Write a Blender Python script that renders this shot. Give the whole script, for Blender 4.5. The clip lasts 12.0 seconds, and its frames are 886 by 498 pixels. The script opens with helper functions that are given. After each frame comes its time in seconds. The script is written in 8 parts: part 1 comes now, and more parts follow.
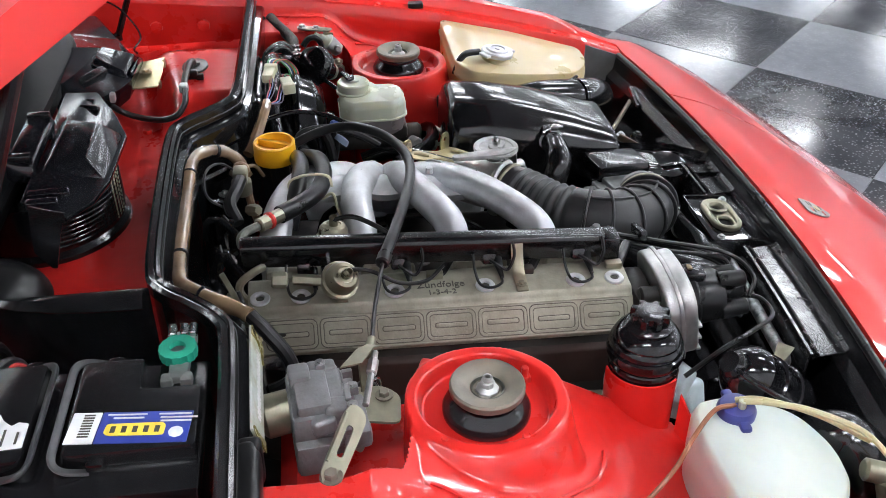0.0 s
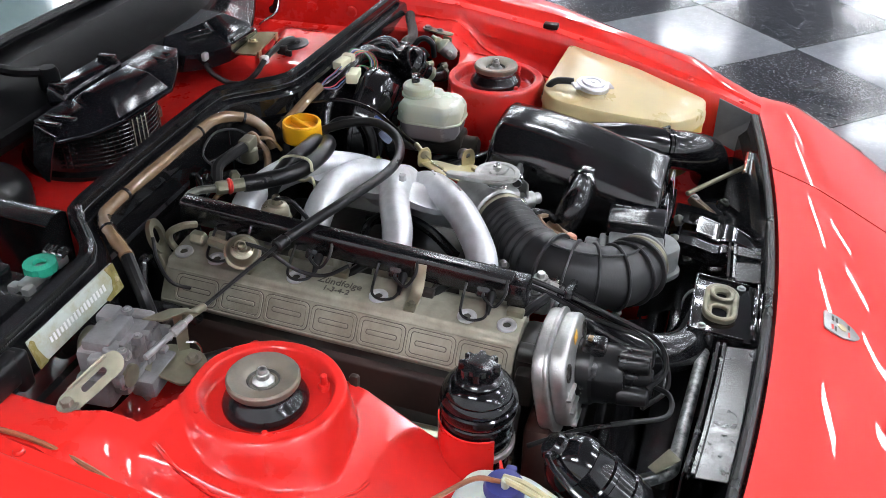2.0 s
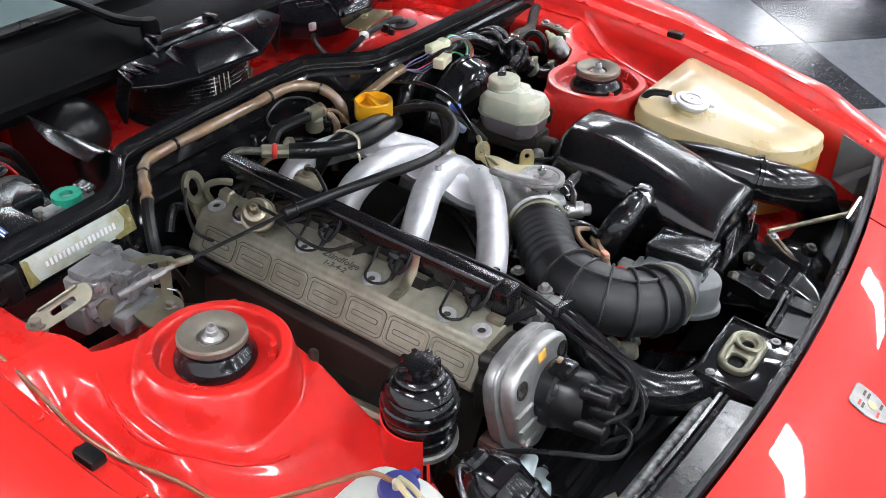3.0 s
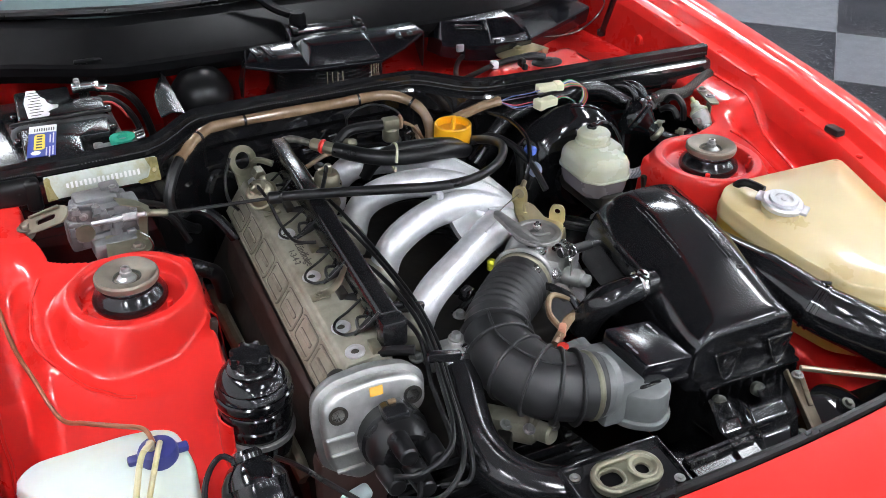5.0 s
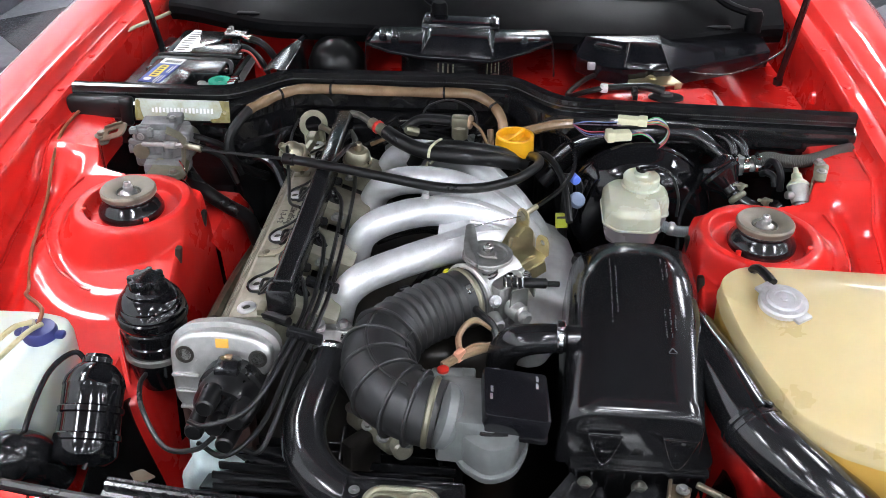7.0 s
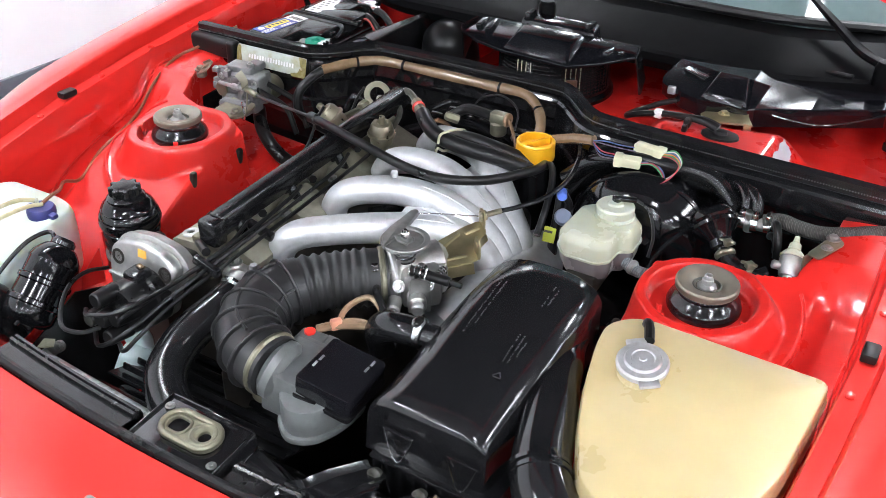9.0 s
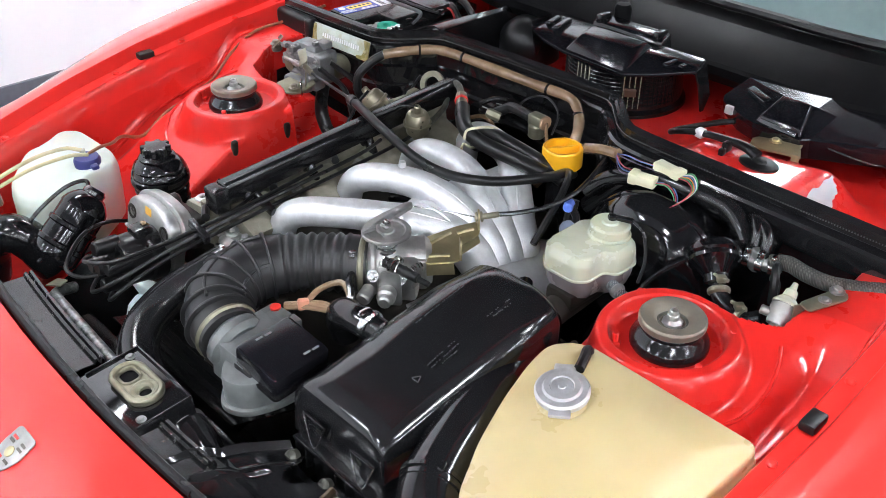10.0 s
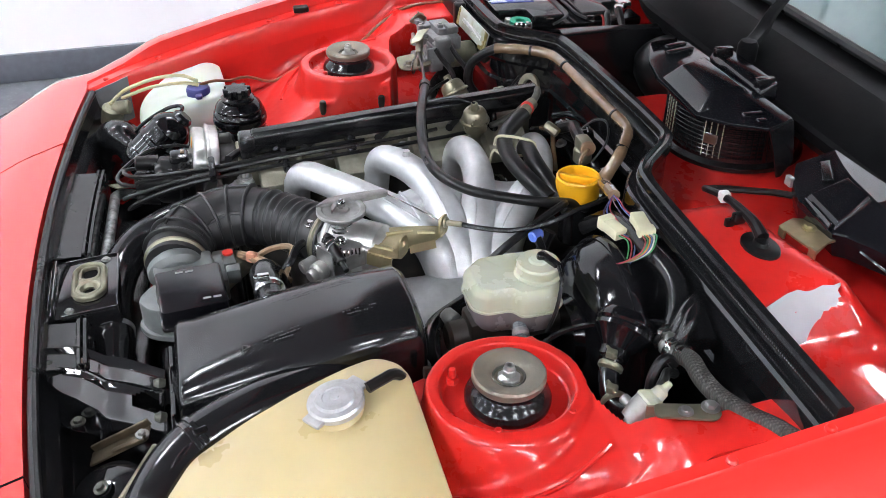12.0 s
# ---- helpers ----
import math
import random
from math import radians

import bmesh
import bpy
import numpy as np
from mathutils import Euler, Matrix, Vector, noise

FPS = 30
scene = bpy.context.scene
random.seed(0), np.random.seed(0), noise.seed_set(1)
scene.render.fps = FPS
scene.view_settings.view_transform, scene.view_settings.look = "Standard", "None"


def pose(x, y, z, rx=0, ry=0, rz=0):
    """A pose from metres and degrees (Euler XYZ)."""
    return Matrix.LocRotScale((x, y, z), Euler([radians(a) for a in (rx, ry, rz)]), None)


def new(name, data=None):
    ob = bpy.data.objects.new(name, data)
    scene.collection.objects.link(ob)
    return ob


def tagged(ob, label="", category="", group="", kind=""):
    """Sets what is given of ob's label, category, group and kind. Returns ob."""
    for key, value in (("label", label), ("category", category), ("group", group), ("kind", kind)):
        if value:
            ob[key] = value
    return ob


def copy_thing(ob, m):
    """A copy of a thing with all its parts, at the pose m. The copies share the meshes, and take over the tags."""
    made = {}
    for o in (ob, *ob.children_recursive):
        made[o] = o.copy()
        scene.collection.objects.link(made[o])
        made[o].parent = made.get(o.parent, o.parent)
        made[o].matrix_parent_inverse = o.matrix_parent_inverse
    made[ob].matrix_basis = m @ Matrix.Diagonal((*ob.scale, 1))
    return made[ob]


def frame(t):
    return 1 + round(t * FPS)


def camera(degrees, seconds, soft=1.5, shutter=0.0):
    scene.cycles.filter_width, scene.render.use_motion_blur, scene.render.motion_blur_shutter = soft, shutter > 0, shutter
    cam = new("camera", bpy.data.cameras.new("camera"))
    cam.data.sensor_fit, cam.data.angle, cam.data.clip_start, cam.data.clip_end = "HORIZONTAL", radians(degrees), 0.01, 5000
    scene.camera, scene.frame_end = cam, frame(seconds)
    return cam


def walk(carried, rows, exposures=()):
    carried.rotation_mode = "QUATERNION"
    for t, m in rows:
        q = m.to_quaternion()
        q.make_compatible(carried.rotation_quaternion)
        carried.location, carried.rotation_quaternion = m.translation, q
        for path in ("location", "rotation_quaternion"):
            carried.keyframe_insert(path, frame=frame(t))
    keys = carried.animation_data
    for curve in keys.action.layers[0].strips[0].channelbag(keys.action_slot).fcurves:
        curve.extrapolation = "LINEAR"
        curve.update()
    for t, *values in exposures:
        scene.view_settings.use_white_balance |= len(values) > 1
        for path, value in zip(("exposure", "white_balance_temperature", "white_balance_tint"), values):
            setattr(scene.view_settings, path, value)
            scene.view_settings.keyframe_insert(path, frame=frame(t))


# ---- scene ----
cam = camera(50.4, 12.0, 0.75)
METRES, EYE, TILT, LEAN, TURN = 3.6, 1.46, -34.0, 0.0, -98.1
OX, OY = -1.1744, 0.1488
ROWS = [
    (0.0, 0.0, 0.0, 0.0, -0.0, -0.0, -0.0),
    (0.5, 0.0408, 0.0016, 0.0013, 4.84, 0.2, -3.36),
    (1.0, 0.0831, 0.0051, 0.0042, 10.21, -0.05, -7.08),
    (1.5, 0.1205, 0.0145, 0.0106, 15.75, -0.75, -10.64),
    (2.0, 0.1549, 0.0303, 0.0211, 22.41, -2.15, -14.73),
    (2.5, 0.1928, 0.0503, 0.0344, 30.27, -4.72, -19.2),
    (3.0, 0.2192, 0.0732, 0.0487, 38.1, -7.85, -23.03),
    (3.5, 0.244, 0.1001, 0.0666, 45.28, -10.79, -25.93),
    (5.5, 0.3161, 0.2264, 0.1511, 79.11, -25.69, -33.93),
    (6.0, 0.316, 0.262, 0.175, 87.7, -30.6, -34.43),
    (6.5, 0.3128, 0.2986, 0.1999, 96.95, -35.93, -34.25),
    (7.0, 0.3114, 0.3345, 0.2244, 105.9, -40.9, -33.52),
    (9.0, 0.2444, 0.4594, 0.3104, 135.43, -56.04, -26.04),
    (9.5, 0.2153, 0.4822, 0.3254, 142.64, -59.32, -22.91),
    (10.0, 0.1799, 0.5025, 0.339, 149.41, -62.03, -19.49),
    (10.5, 0.1426, 0.5186, 0.3503, 155.36, -63.68, -16.21),
    (11.0, 0.1056, 0.5279, 0.3562, 160.96, -65.12, -12.94),
    (11.5, 0.0675, 0.5366, 0.3613, 167.1, -66.93, -9.07),
    (12.0, 0.0243, 0.5457, 0.3671, 174.16, -67.78, -4.48),
]
walk(cam, [(t, pose(OX, OY, EYE, TILT, LEAN, TURN) @ pose(METRES * x, METRES * y, METRES * z, 90 + pitch, roll, yaw)) for t, x, y, z, yaw, pitch, roll in ROWS], [(0.0, -0.13), (3.5, 0.0), (6.0, 0.02), (7.0, 0.10), (9.0, 0.22), (10.5, 0.10), (12.0, 0.06)])

# ---- light ----
world = bpy.data.worlds.new("showroom")
scene.world = world
world.use_nodes = True
world.node_tree.nodes["Background"].inputs[0].default_value = (0.8, 0.86, 1.0, 1)
world.node_tree.nodes["Background"].inputs[1].default_value = 0.3


# ---- building helpers ----
ORIGIN = {}


def soft(bm, angle=34):
    """Smooth shading with sharp edges beyond the angle."""
    bm.normal_update()
    for f in bm.faces:
        f.smooth = True
    lim = radians(angle)
    for e in bm.edges:
        e.smooth = not (len(e.link_faces) == 2 and e.calc_face_angle(0.0) > lim)


def thing(name, label, category, base=(0, 0, 0), group="", kind=""):
    ob = new(name)
    ob.location = base
    ob.empty_display_size = 0.02
    ORIGIN[ob] = Vector(base)
    return tagged(ob, label, category, group, kind)


def part(name, bm, material, parent=None, label="", angle=34):
    soft(bm, angle)
    me = bpy.data.meshes.new(name)
    bm.to_mesh(me)
    bm.free()
    me.materials.append(material)
    ob = new(name, me)
    if parent is not None:
        ob.parent = parent
        ob.location = -ORIGIN.get(parent, Vector((0, 0, 0)))
    if label:
        ob["label"] = label
    return ob


def solo(name, bm, material, label, category, group="", kind="", angle=34):
    return tagged(part(name, bm, material, None, "", angle), label, category, group, kind)


def join(*bms):
    out = bms[0]
    for b in bms[1:]:
        me = bpy.data.meshes.new("tmp")
        b.to_mesh(me)
        b.free()
        out.from_mesh(me)
        bpy.data.meshes.remove(me)
    return out


def move(bm, m):
    bmesh.ops.transform(bm, matrix=m, verts=bm.verts)
    return bm


def rbox(c, s, bev=0.003, seg=2, rot=(0, 0, 0)):
    """A box of centre c and size s with rounded edges, turned by rot degrees."""
    bm = bmesh.new()
    bmesh.ops.create_cube(bm, size=1.0)
    bmesh.ops.scale(bm, vec=s, verts=bm.verts)
    if bev > 0:
        bmesh.ops.bevel(bm, geom=list(bm.edges), offset=min(bev, 0.45 * min(s)), segments=seg, affect="EDGES", profile=0.5)
    return move(bm, pose(*c, *rot))


def axis_pose(a, b):
    """A pose at a whose z axis runs to b."""
    a, b = Vector(a), Vector(b)
    q = (b - a).to_track_quat("Z", "Y")
    return Matrix.Translation(a) @ q.to_matrix().to_4x4()


def lathe(profile, m=None, seg=28, caps=True):
    """A turned form from (radius, height) pairs about z."""
    bm = bmesh.new()
    rings = []
    for r, z in profile:
        if r < 1e-6:
            rings.append([bm.verts.new((0, 0, z))])
        else:
            rings.append([bm.verts.new((r * math.cos(2 * math.pi * k / seg), r * math.sin(2 * math.pi * k / seg), z)) for k in range(seg)])
    for a, b in zip(rings, rings[1:]):
        for k in range(seg):
            va = [a[k % len(a)], a[(k + 1) % len(a)]]
            vb = [b[(k + 1) % len(b)], b[k % len(b)]]
            vs = []
            for v in va + vb:
                if v not in vs:
                    vs.append(v)
            if len(vs) > 2:
                bm.faces.new(vs)
    for r in (rings[0], rings[-1]):
        if len(r) > 1 and caps:
            bm.faces.new(r)
    bmesh.ops.recalc_face_normals(bm, faces=bm.faces)
    return move(bm, m) if m is not None else bm


def rod(a, b, r, seg=16, bev=0.12):
    """A round bar from a to b with eased ends."""
    h = (Vector(b) - Vector(a)).length
    e = min(r * bev * 2, h * 0.3)
    return lathe([(r - e, 0), (r, e), (r, h - e), (r - e, h)], axis_pose(a, b), seg)


def curve_points(pts, n=6):
    """Catmull-Rom through pts; returns points and the fraction index."""
    P = [Vector(p) for p in pts]
    P = [P[0] * 2 - P[1]] + P + [P[-1] * 2 - P[-2]]
    out = []
    for i in range(1, len(P) - 2):
        for k in range(n):
            t = k / n
            a, b, c, d = P[i - 1], P[i], P[i + 1], P[i + 2]
            q = 0.5 * ((2 * b) + (c - a) * t + (2 * a - 5 * b + 4 * c - d) * t * t + (3 * b - a - 3 * c + d) * t ** 3)
            out.append((q, i - 1 + t))
    out.append((P[-2], len(P) - 4 + 1.0))
    return out


def tube(pts, r, seg=12, n=6, ripple=None, flat=1.0, ends=True):
    """A hose through pts. r: radius or one for each point. ripple(u): a factor on the radius, u from 0 to 1."""
    bm = bmesh.new()
    cp = curve_points(pts, n)
    radii = r if isinstance(r, (list, tuple)) else [r] * len(pts)
    rings = []
    up = Vector((0, 0, 1))
    prev = None
    for i, (p, u) in enumerate(cp):
        a, b = cp[max(i - 1, 0)][0], cp[min(i + 1, len(cp) - 1)][0]
        d = (b - a).normalized()
        if prev is None:
            s = d.cross(up) if abs(d.z) < 0.95 else d.cross(Vector((0, 1, 0)))
        else:
            s = prev - d * prev.dot(d)
        s.normalize()
        prev = s
        w = d.cross(s)
        k = min(int(u), len(radii) - 2) if len(radii) > 1 else 0
        f = u - k
        f = f * f * (3 - 2 * f)
        rr = radii[k] * (1 - f) + radii[min(k + 1, len(radii) - 1)] * f
        if ripple:
            rr *= ripple(i / (len(cp) - 1))
        rings.append([bm.verts.new(p + s * (rr * math.cos(2 * math.pi * j / seg)) + w * (rr * flat * math.sin(2 * math.pi * j / seg))) for j in range(seg)])
    for a, b in zip(rings, rings[1:]):
        for j in range(seg):
            bm.faces.new((a[j], a[(j + 1) % seg], b[(j + 1) % seg], b[j]))
    if ends:
        bm.faces.new(rings[0])
        bm.faces.new(rings[-1])
    bmesh.ops.recalc_face_normals(bm, faces=bm.faces)
    return bm


def prism(poly, z0, z1, bev=0.0, m=None, seg=2):
    """A flat outline drawn out from z0 to z1."""
    bm = bmesh.new()
    lo = [bm.verts.new((x, y, z0)) for x, y in poly]
    hi = [bm.verts.new((x, y, z1)) for x, y in poly]
    n = len(poly)
    bm.faces.new(lo)
    bm.faces.new(hi)
    for k in range(n):
        bm.faces.new((lo[k], lo[(k + 1) % n], hi[(k + 1) % n], hi[k]))
    bmesh.ops.recalc_face_normals(bm, faces=bm.faces)
    if bev > 0:
        caps = [e for e in bm.edges if (abs(e.verts[0].co.z - e.verts[1].co.z) < 1e-7)]
        bmesh.ops.bevel(bm, geom=caps, offset=bev, segments=seg, affect="EDGES", profile=0.5)
    return move(bm, m) if m is not None else bm


def rrect(w, h, r, n=5, cx=0.0, cy=0.0):
    """A rounded rectangle outline."""
    out = []
    for sx, sy, a0 in ((1, 1, 0), (-1, 1, 90), (-1, -1, 180), (1, -1, 270)):
        for k in range(n + 1):
            a = radians(a0 + 90 * k / n)
            out.append((cx + sx * (w / 2 - r) + r * math.cos(a), cy + sy * (h / 2 - r) + r * math.sin(a)))
    return out


def round_poly(pts, r, n=4):
    """Rounds the corners of an outline."""
    out = []
    N = len(pts)
    for i in range(N):
        p, a, b = Vector(pts[i]), Vector(pts[i - 1]), Vector(pts[(i + 1) % N])
        da, db = (a - p), (b - p)
        ra = min(r, da.length * 0.45, db.length * 0.45)
        s, e = p + da.normalized() * ra, p + db.normalized() * ra
        for k in range(n + 1):
            t = k / n
            q = s * (1 - t) ** 2 + p * 2 * t * (1 - t) + e * t * t
            out.append((q.x, q.y))
    return out


def loft(rings, close=True):
    bm = bmesh.new()
    R = [[bm.verts.new(p) for p in ring] for ring in rings]
    n = len(R[0])
    for a, b in zip(R, R[1:]):
        for j in range(n):
            bm.faces.new((a[j], a[(j + 1) % n], b[(j + 1) % n], b[j]))
    if close:
        bm.faces.new(R[0])
        bm.faces.new(R[-1])
    bmesh.ops.recalc_face_normals(bm, faces=bm.faces)
    return bm


def sheet(rows, thick=0.0):
    """A surface from rows of points; thick: drawn out against its normals."""
    bm = bmesh.new()
    V = [[bm.verts.new(p) for p in row] for row in rows]
    for a, b in zip(V, V[1:]):
        for j in range(len(a) - 1):
            bm.faces.new((a[j], a[j + 1], b[j + 1], b[j]))
    bmesh.ops.recalc_face_normals(bm, faces=bm.faces)
    if thick:
        bmesh.ops.solidify(bm, geom=list(bm.faces), thickness=thick)
        bmesh.ops.recalc_face_normals(bm, faces=bm.faces)
    return bm


def plate_with_holes(outline, holes, z0, z1, m=None):
    """A flat plate with holes cut through it."""
    bm = bmesh.new()
    edges = []
    for loop in [outline] + holes:
        vs = [bm.verts.new((x, y, z0)) for x, y in loop]
        edges += [bm.edges.new((vs[k], vs[(k + 1) % len(vs)])) for k in range(len(vs))]
    bmesh.ops.triangle_fill(bm, use_beauty=True, use_dissolve=False, edges=edges)
    res = bmesh.ops.extrude_face_region(bm, geom=list(bm.faces))
    bmesh.ops.translate(bm, vec=(0, 0, z1 - z0), verts=[g for g in res["geom"] if isinstance(g, bmesh.types.BMVert)])
    bmesh.ops.recalc_face_normals(bm, faces=bm.faces)
    return move(bm, m) if m is not None else bm


def circle(r, n=20, cx=0.0, cy=0.0):
    return [(cx + r * math.cos(2 * math.pi * k / n), cy + r * math.sin(2 * math.pi * k / n)) for k in range(n)]


def lerp_table(table, v):
    """Smooth lookup in a table of (key, value)."""
    if v <= table[0][0]:
        return table[0][1]
    for (a, fa), (b, fb) in zip(table, table[1:]):
        if v <= b:
            t = (v - a) / (b - a)
            return fa + (fb - fa) * t
    return table[-1][1]


def smooth(a, b, v):
    t = min(1.0, max(0.0, (v - a) / (b - a)))
    return t * t * (3 - 2 * t)


def hexnut(p, r, h, m=None, seg=6):
    q = lathe([(r * 0.9, 0), (r, h * 0.1), (r, h * 0.85), (r * 0.85, h), (0, h)], None, seg)
    return move(q, m if m is not None else pose(*p))


def bolt(p, r=0.006, h=0.006, up=(0, 0, 1)):
    """A bolt head with washer at p."""
    m = axis_pose(p, Vector(p) + Vector(up))
    w = lathe([(r * 1.6, 0), (r * 1.6, h * 0.25), (0, h * 0.25)], m, 14)
    return join(w, hexnut((0, 0, 0), r, h, m))


def words(text, size, depth, m, material, parent, name="lettering"):
    """Letters in the built-in font, as a mesh."""
    cu = bpy.data.curves.new("letters", "FONT")
    cu.body, cu.size, cu.extrude = text, size, depth
    cu.align_x = "CENTER"
    tmp = bpy.data.objects.new("letters", cu)
    scene.collection.objects.link(tmp)
    me = bpy.data.meshes.new_from_object(tmp.evaluated_get(bpy.context.evaluated_depsgraph_get()))
    bpy.data.objects.remove(tmp)
    me.transform(m)
    me.materials.append(material)
    ob = new(name, me)
    ob.parent = parent
    ob.location = -ORIGIN.get(parent, Vector((0, 0, 0)))
    return ob


# ---- materials ----
def mat(name, color, rough=0.5, metal=0.0, coat=0.0, var=0.12, scale=40.0, bump=0.0, bscale=300.0, dirt=None, dirt_amount=0.4, dscale=9.0,
        trans=0.0, sss=0.0, spec=0.5, rvar=0.1, coat_rough=0.03, bdetail=4.0):
    """A surface with grain and stains at two scales."""
    m = bpy.data.materials.new(name)
    m.use_nodes = True
    nt = m.node_tree
    N, L = nt.nodes, nt.links
    b = N["Principled BSDF"]
    co = N.new("ShaderNodeTexCoord")
    n1 = N.new("ShaderNodeTexNoise")
    n1.inputs["Scale"].default_value, n1.inputs["Detail"].default_value = scale, 6
    n2 = N.new("ShaderNodeTexNoise")
    n2.inputs["Scale"].default_value, n2.inputs["Detail"].default_value, n2.inputs["Roughness"].default_value = dscale, 5, 0.65
    L.new(co.outputs["Object"], n1.inputs["Vector"])
    L.new(co.outputs["Object"], n2.inputs["Vector"])
    c = Vector(color[:3])
    r1 = N.new("ShaderNodeValToRGB")
    r1.color_ramp.elements[0].position, r1.color_ramp.elements[1].position = 0.3, 0.7
    r1.color_ramp.elements[0].color = (*(c * (1 - var)), 1)
    r1.color_ramp.elements[1].color = (*(Vector([min(1, v * (1 + var)) for v in c])), 1)
    L.new(n1.outputs["Fac"], r1.inputs["Fac"])
    col = r1.outputs["Color"]
    if dirt is not None:
        r2 = N.new("ShaderNodeValToRGB")
        r2.color_ramp.elements[0].position, r2.color_ramp.elements[1].position = 0.45, 0.72
        r2.color_ramp.elements[0].color, r2.color_ramp.elements[1].color = (0, 0, 0, 1), (dirt_amount,) * 3 + (1,)
        L.new(n2.outputs["Fac"], r2.inputs["Fac"])
        mx = N.new("ShaderNodeMix")
        mx.data_type = "RGBA"
        L.new(r2.outputs["Color"], mx.inputs["Factor"])
        L.new(col, mx.inputs["A"])
        mx.inputs["B"].default_value = (*dirt, 1)
        col = mx.outputs["Result"]
    L.new(col, b.inputs["Base Color"])
    mr = N.new("ShaderNodeMapRange")
    mr.inputs["To Min"].default_value, mr.inputs["To Max"].default_value = max(0.0, rough - rvar), min(1.0, rough + rvar)
    mr.inputs["From Min"].default_value, mr.inputs["From Max"].default_value = 0.3, 0.7
    L.new(n2.outputs["Fac"], mr.inputs["Value"])
    L.new(mr.outputs["Result"], b.inputs["Roughness"])
    b.inputs["Metallic"].default_value = metal
    b.inputs["Coat Weight"].default_value, b.inputs["Coat Roughness"].default_value = coat, coat_rough
    b.inputs["Transmission Weight"].default_value = trans
    b.inputs["Specular IOR Level"].default_value = spec
    if sss:
        b.inputs["Subsurface Weight"].default_value = sss
        b.inputs["Subsurface Radius"].default_value = (0.02, 0.015, 0.008)
        b.inputs["Subsurface Scale"].default_value = 0.5
    if bump:
        n3 = N.new("ShaderNodeTexNoise")
        n3.inputs["Scale"].default_value, n3.inputs["Detail"].default_value = bscale, bdetail
        L.new(co.outputs["Object"], n3.inputs["Vector"])
        bp = N.new("ShaderNodeBump")
        bp.inputs["Strength"].default_value, bp.inputs["Distance"].default_value = bump, 0.001
        L.new(n3.outputs["Fac"], bp.inputs["Height"])
        L.new(bp.outputs["Normal"], b.inputs["Normal"])
    return m


RED = mat("red_paint", (0.66, 0.024, 0.019), 0.30, coat=1.0, spec=0.15, var=0.015, scale=3, rvar=0.0, coat_rough=0.02)
RED_BAY = mat("red_bay_paint", (0.64, 0.022, 0.018), 0.30, coat=0.65, spec=0.2, var=0.07, scale=8, bump=1.0, bscale=34, bdetail=1.0, rvar=0.08, coat_rough=0.075, dirt=(0.30, 0.012, 0.01), dirt_amount=0.10)
BLACK_GLOSS = mat("black_gloss_paint", (0.009, 0.009, 0.010), 0.10, coat=0.6, var=0.2, bump=0.05, bscale=30, bdetail=1.0, rvar=0.03)
BLACK_PLASTIC = mat("black_plastic", (0.008, 0.008, 0.009), 0.20, var=0.2, bump=0.1, bscale=250, rvar=0.06, dirt=(0.025, 0.024, 0.023), dirt_amount=0.1)
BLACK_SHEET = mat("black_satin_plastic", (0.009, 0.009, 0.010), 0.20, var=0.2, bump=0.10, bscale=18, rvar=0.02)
GREYPLATE = mat("grey_primed_plate", (0.13, 0.135, 0.14), 0.4, var=0.1, dirt=(0.06, 0.06, 0.06), dirt_amount=0.5)
HANDLE = mat("scuffed_dark_grey_plastic", (0.03, 0.03, 0.032), 0.4, var=0.3, dirt=(0.07, 0.07, 0.07), dirt_amount=0.4, dscale=40)
DUSTY_BLACK = mat("dusty_black_paint", (0.012, 0.012, 0.013), 0.20, var=0.3, bump=0.06, bscale=40, dirt=(0.05, 0.05, 0.05), dirt_amount=0.3, dscale=60)
DULLBOLT = mat("dull_grey_bolt", (0.10, 0.10, 0.085), 0.45, metal=0.6, var=0.3, scale=80)
DAMPER = mat("pale_gold_zinc", (0.33, 0.30, 0.22), 0.34, metal=0.85, var=0.1, dirt=(0.2, 0.18, 0.12), dirt_amount=0.4, dscale=50)
COVER = mat("moulded_black_cover", (0.007, 0.007, 0.009), 0.16, var=0.2, bump=0.02, bscale=15, rvar=0.04)
COWL = mat("matt_black_cowl", (0.0045, 0.0045, 0.005), 0.36, var=0.2, bump=0.15, bscale=400, rvar=0.05, spec=0.035)
BLACK_SATIN = mat("black_semi_gloss_paint", (0.006, 0.006, 0.007), 0.11, var=0.2, bump=0.015, bscale=20, rvar=0.02)
PALEZINC = mat("pale_bright_zinc", (0.58, 0.58, 0.60), 0.36, metal=0.6, var=0.1, dirt=(0.3, 0.29, 0.27), dirt_amount=0.4, dscale=60)
RUBBER = mat("black_rubber", (0.007, 0.007, 0.0075), 0.32, spec=0.3, var=0.2, bump=0.1, bscale=300, rvar=0.08, dirt=(0.022, 0.022, 0.022), dirt_amount=0.12)
BOOT = mat("satin_intake_rubber", (0.019, 0.019, 0.020), 0.42, spec=0.45, var=0.15, bump=0.15, bscale=300, rvar=0.06, dirt=(0.035, 0.034, 0.032), dirt_amount=0.25)
GLINT_RUBBER = mat("rubber_edge_glint", (0.035, 0.035, 0.034), 0.45, var=0.3, scale=200)
RUBBER_SHINY = mat("dressed_black_rubber", (0.010, 0.010, 0.011), 0.14, var=0.2, rvar=0.07, bump=0.03, bscale=120)
AIRBOX = mat("satin_black_airbox", (0.008, 0.008, 0.009), 0.15, coat=0.2, var=0.2, bump=0.02, bscale=30, bdetail=1.0, rvar=0.02, coat_rough=0.12)
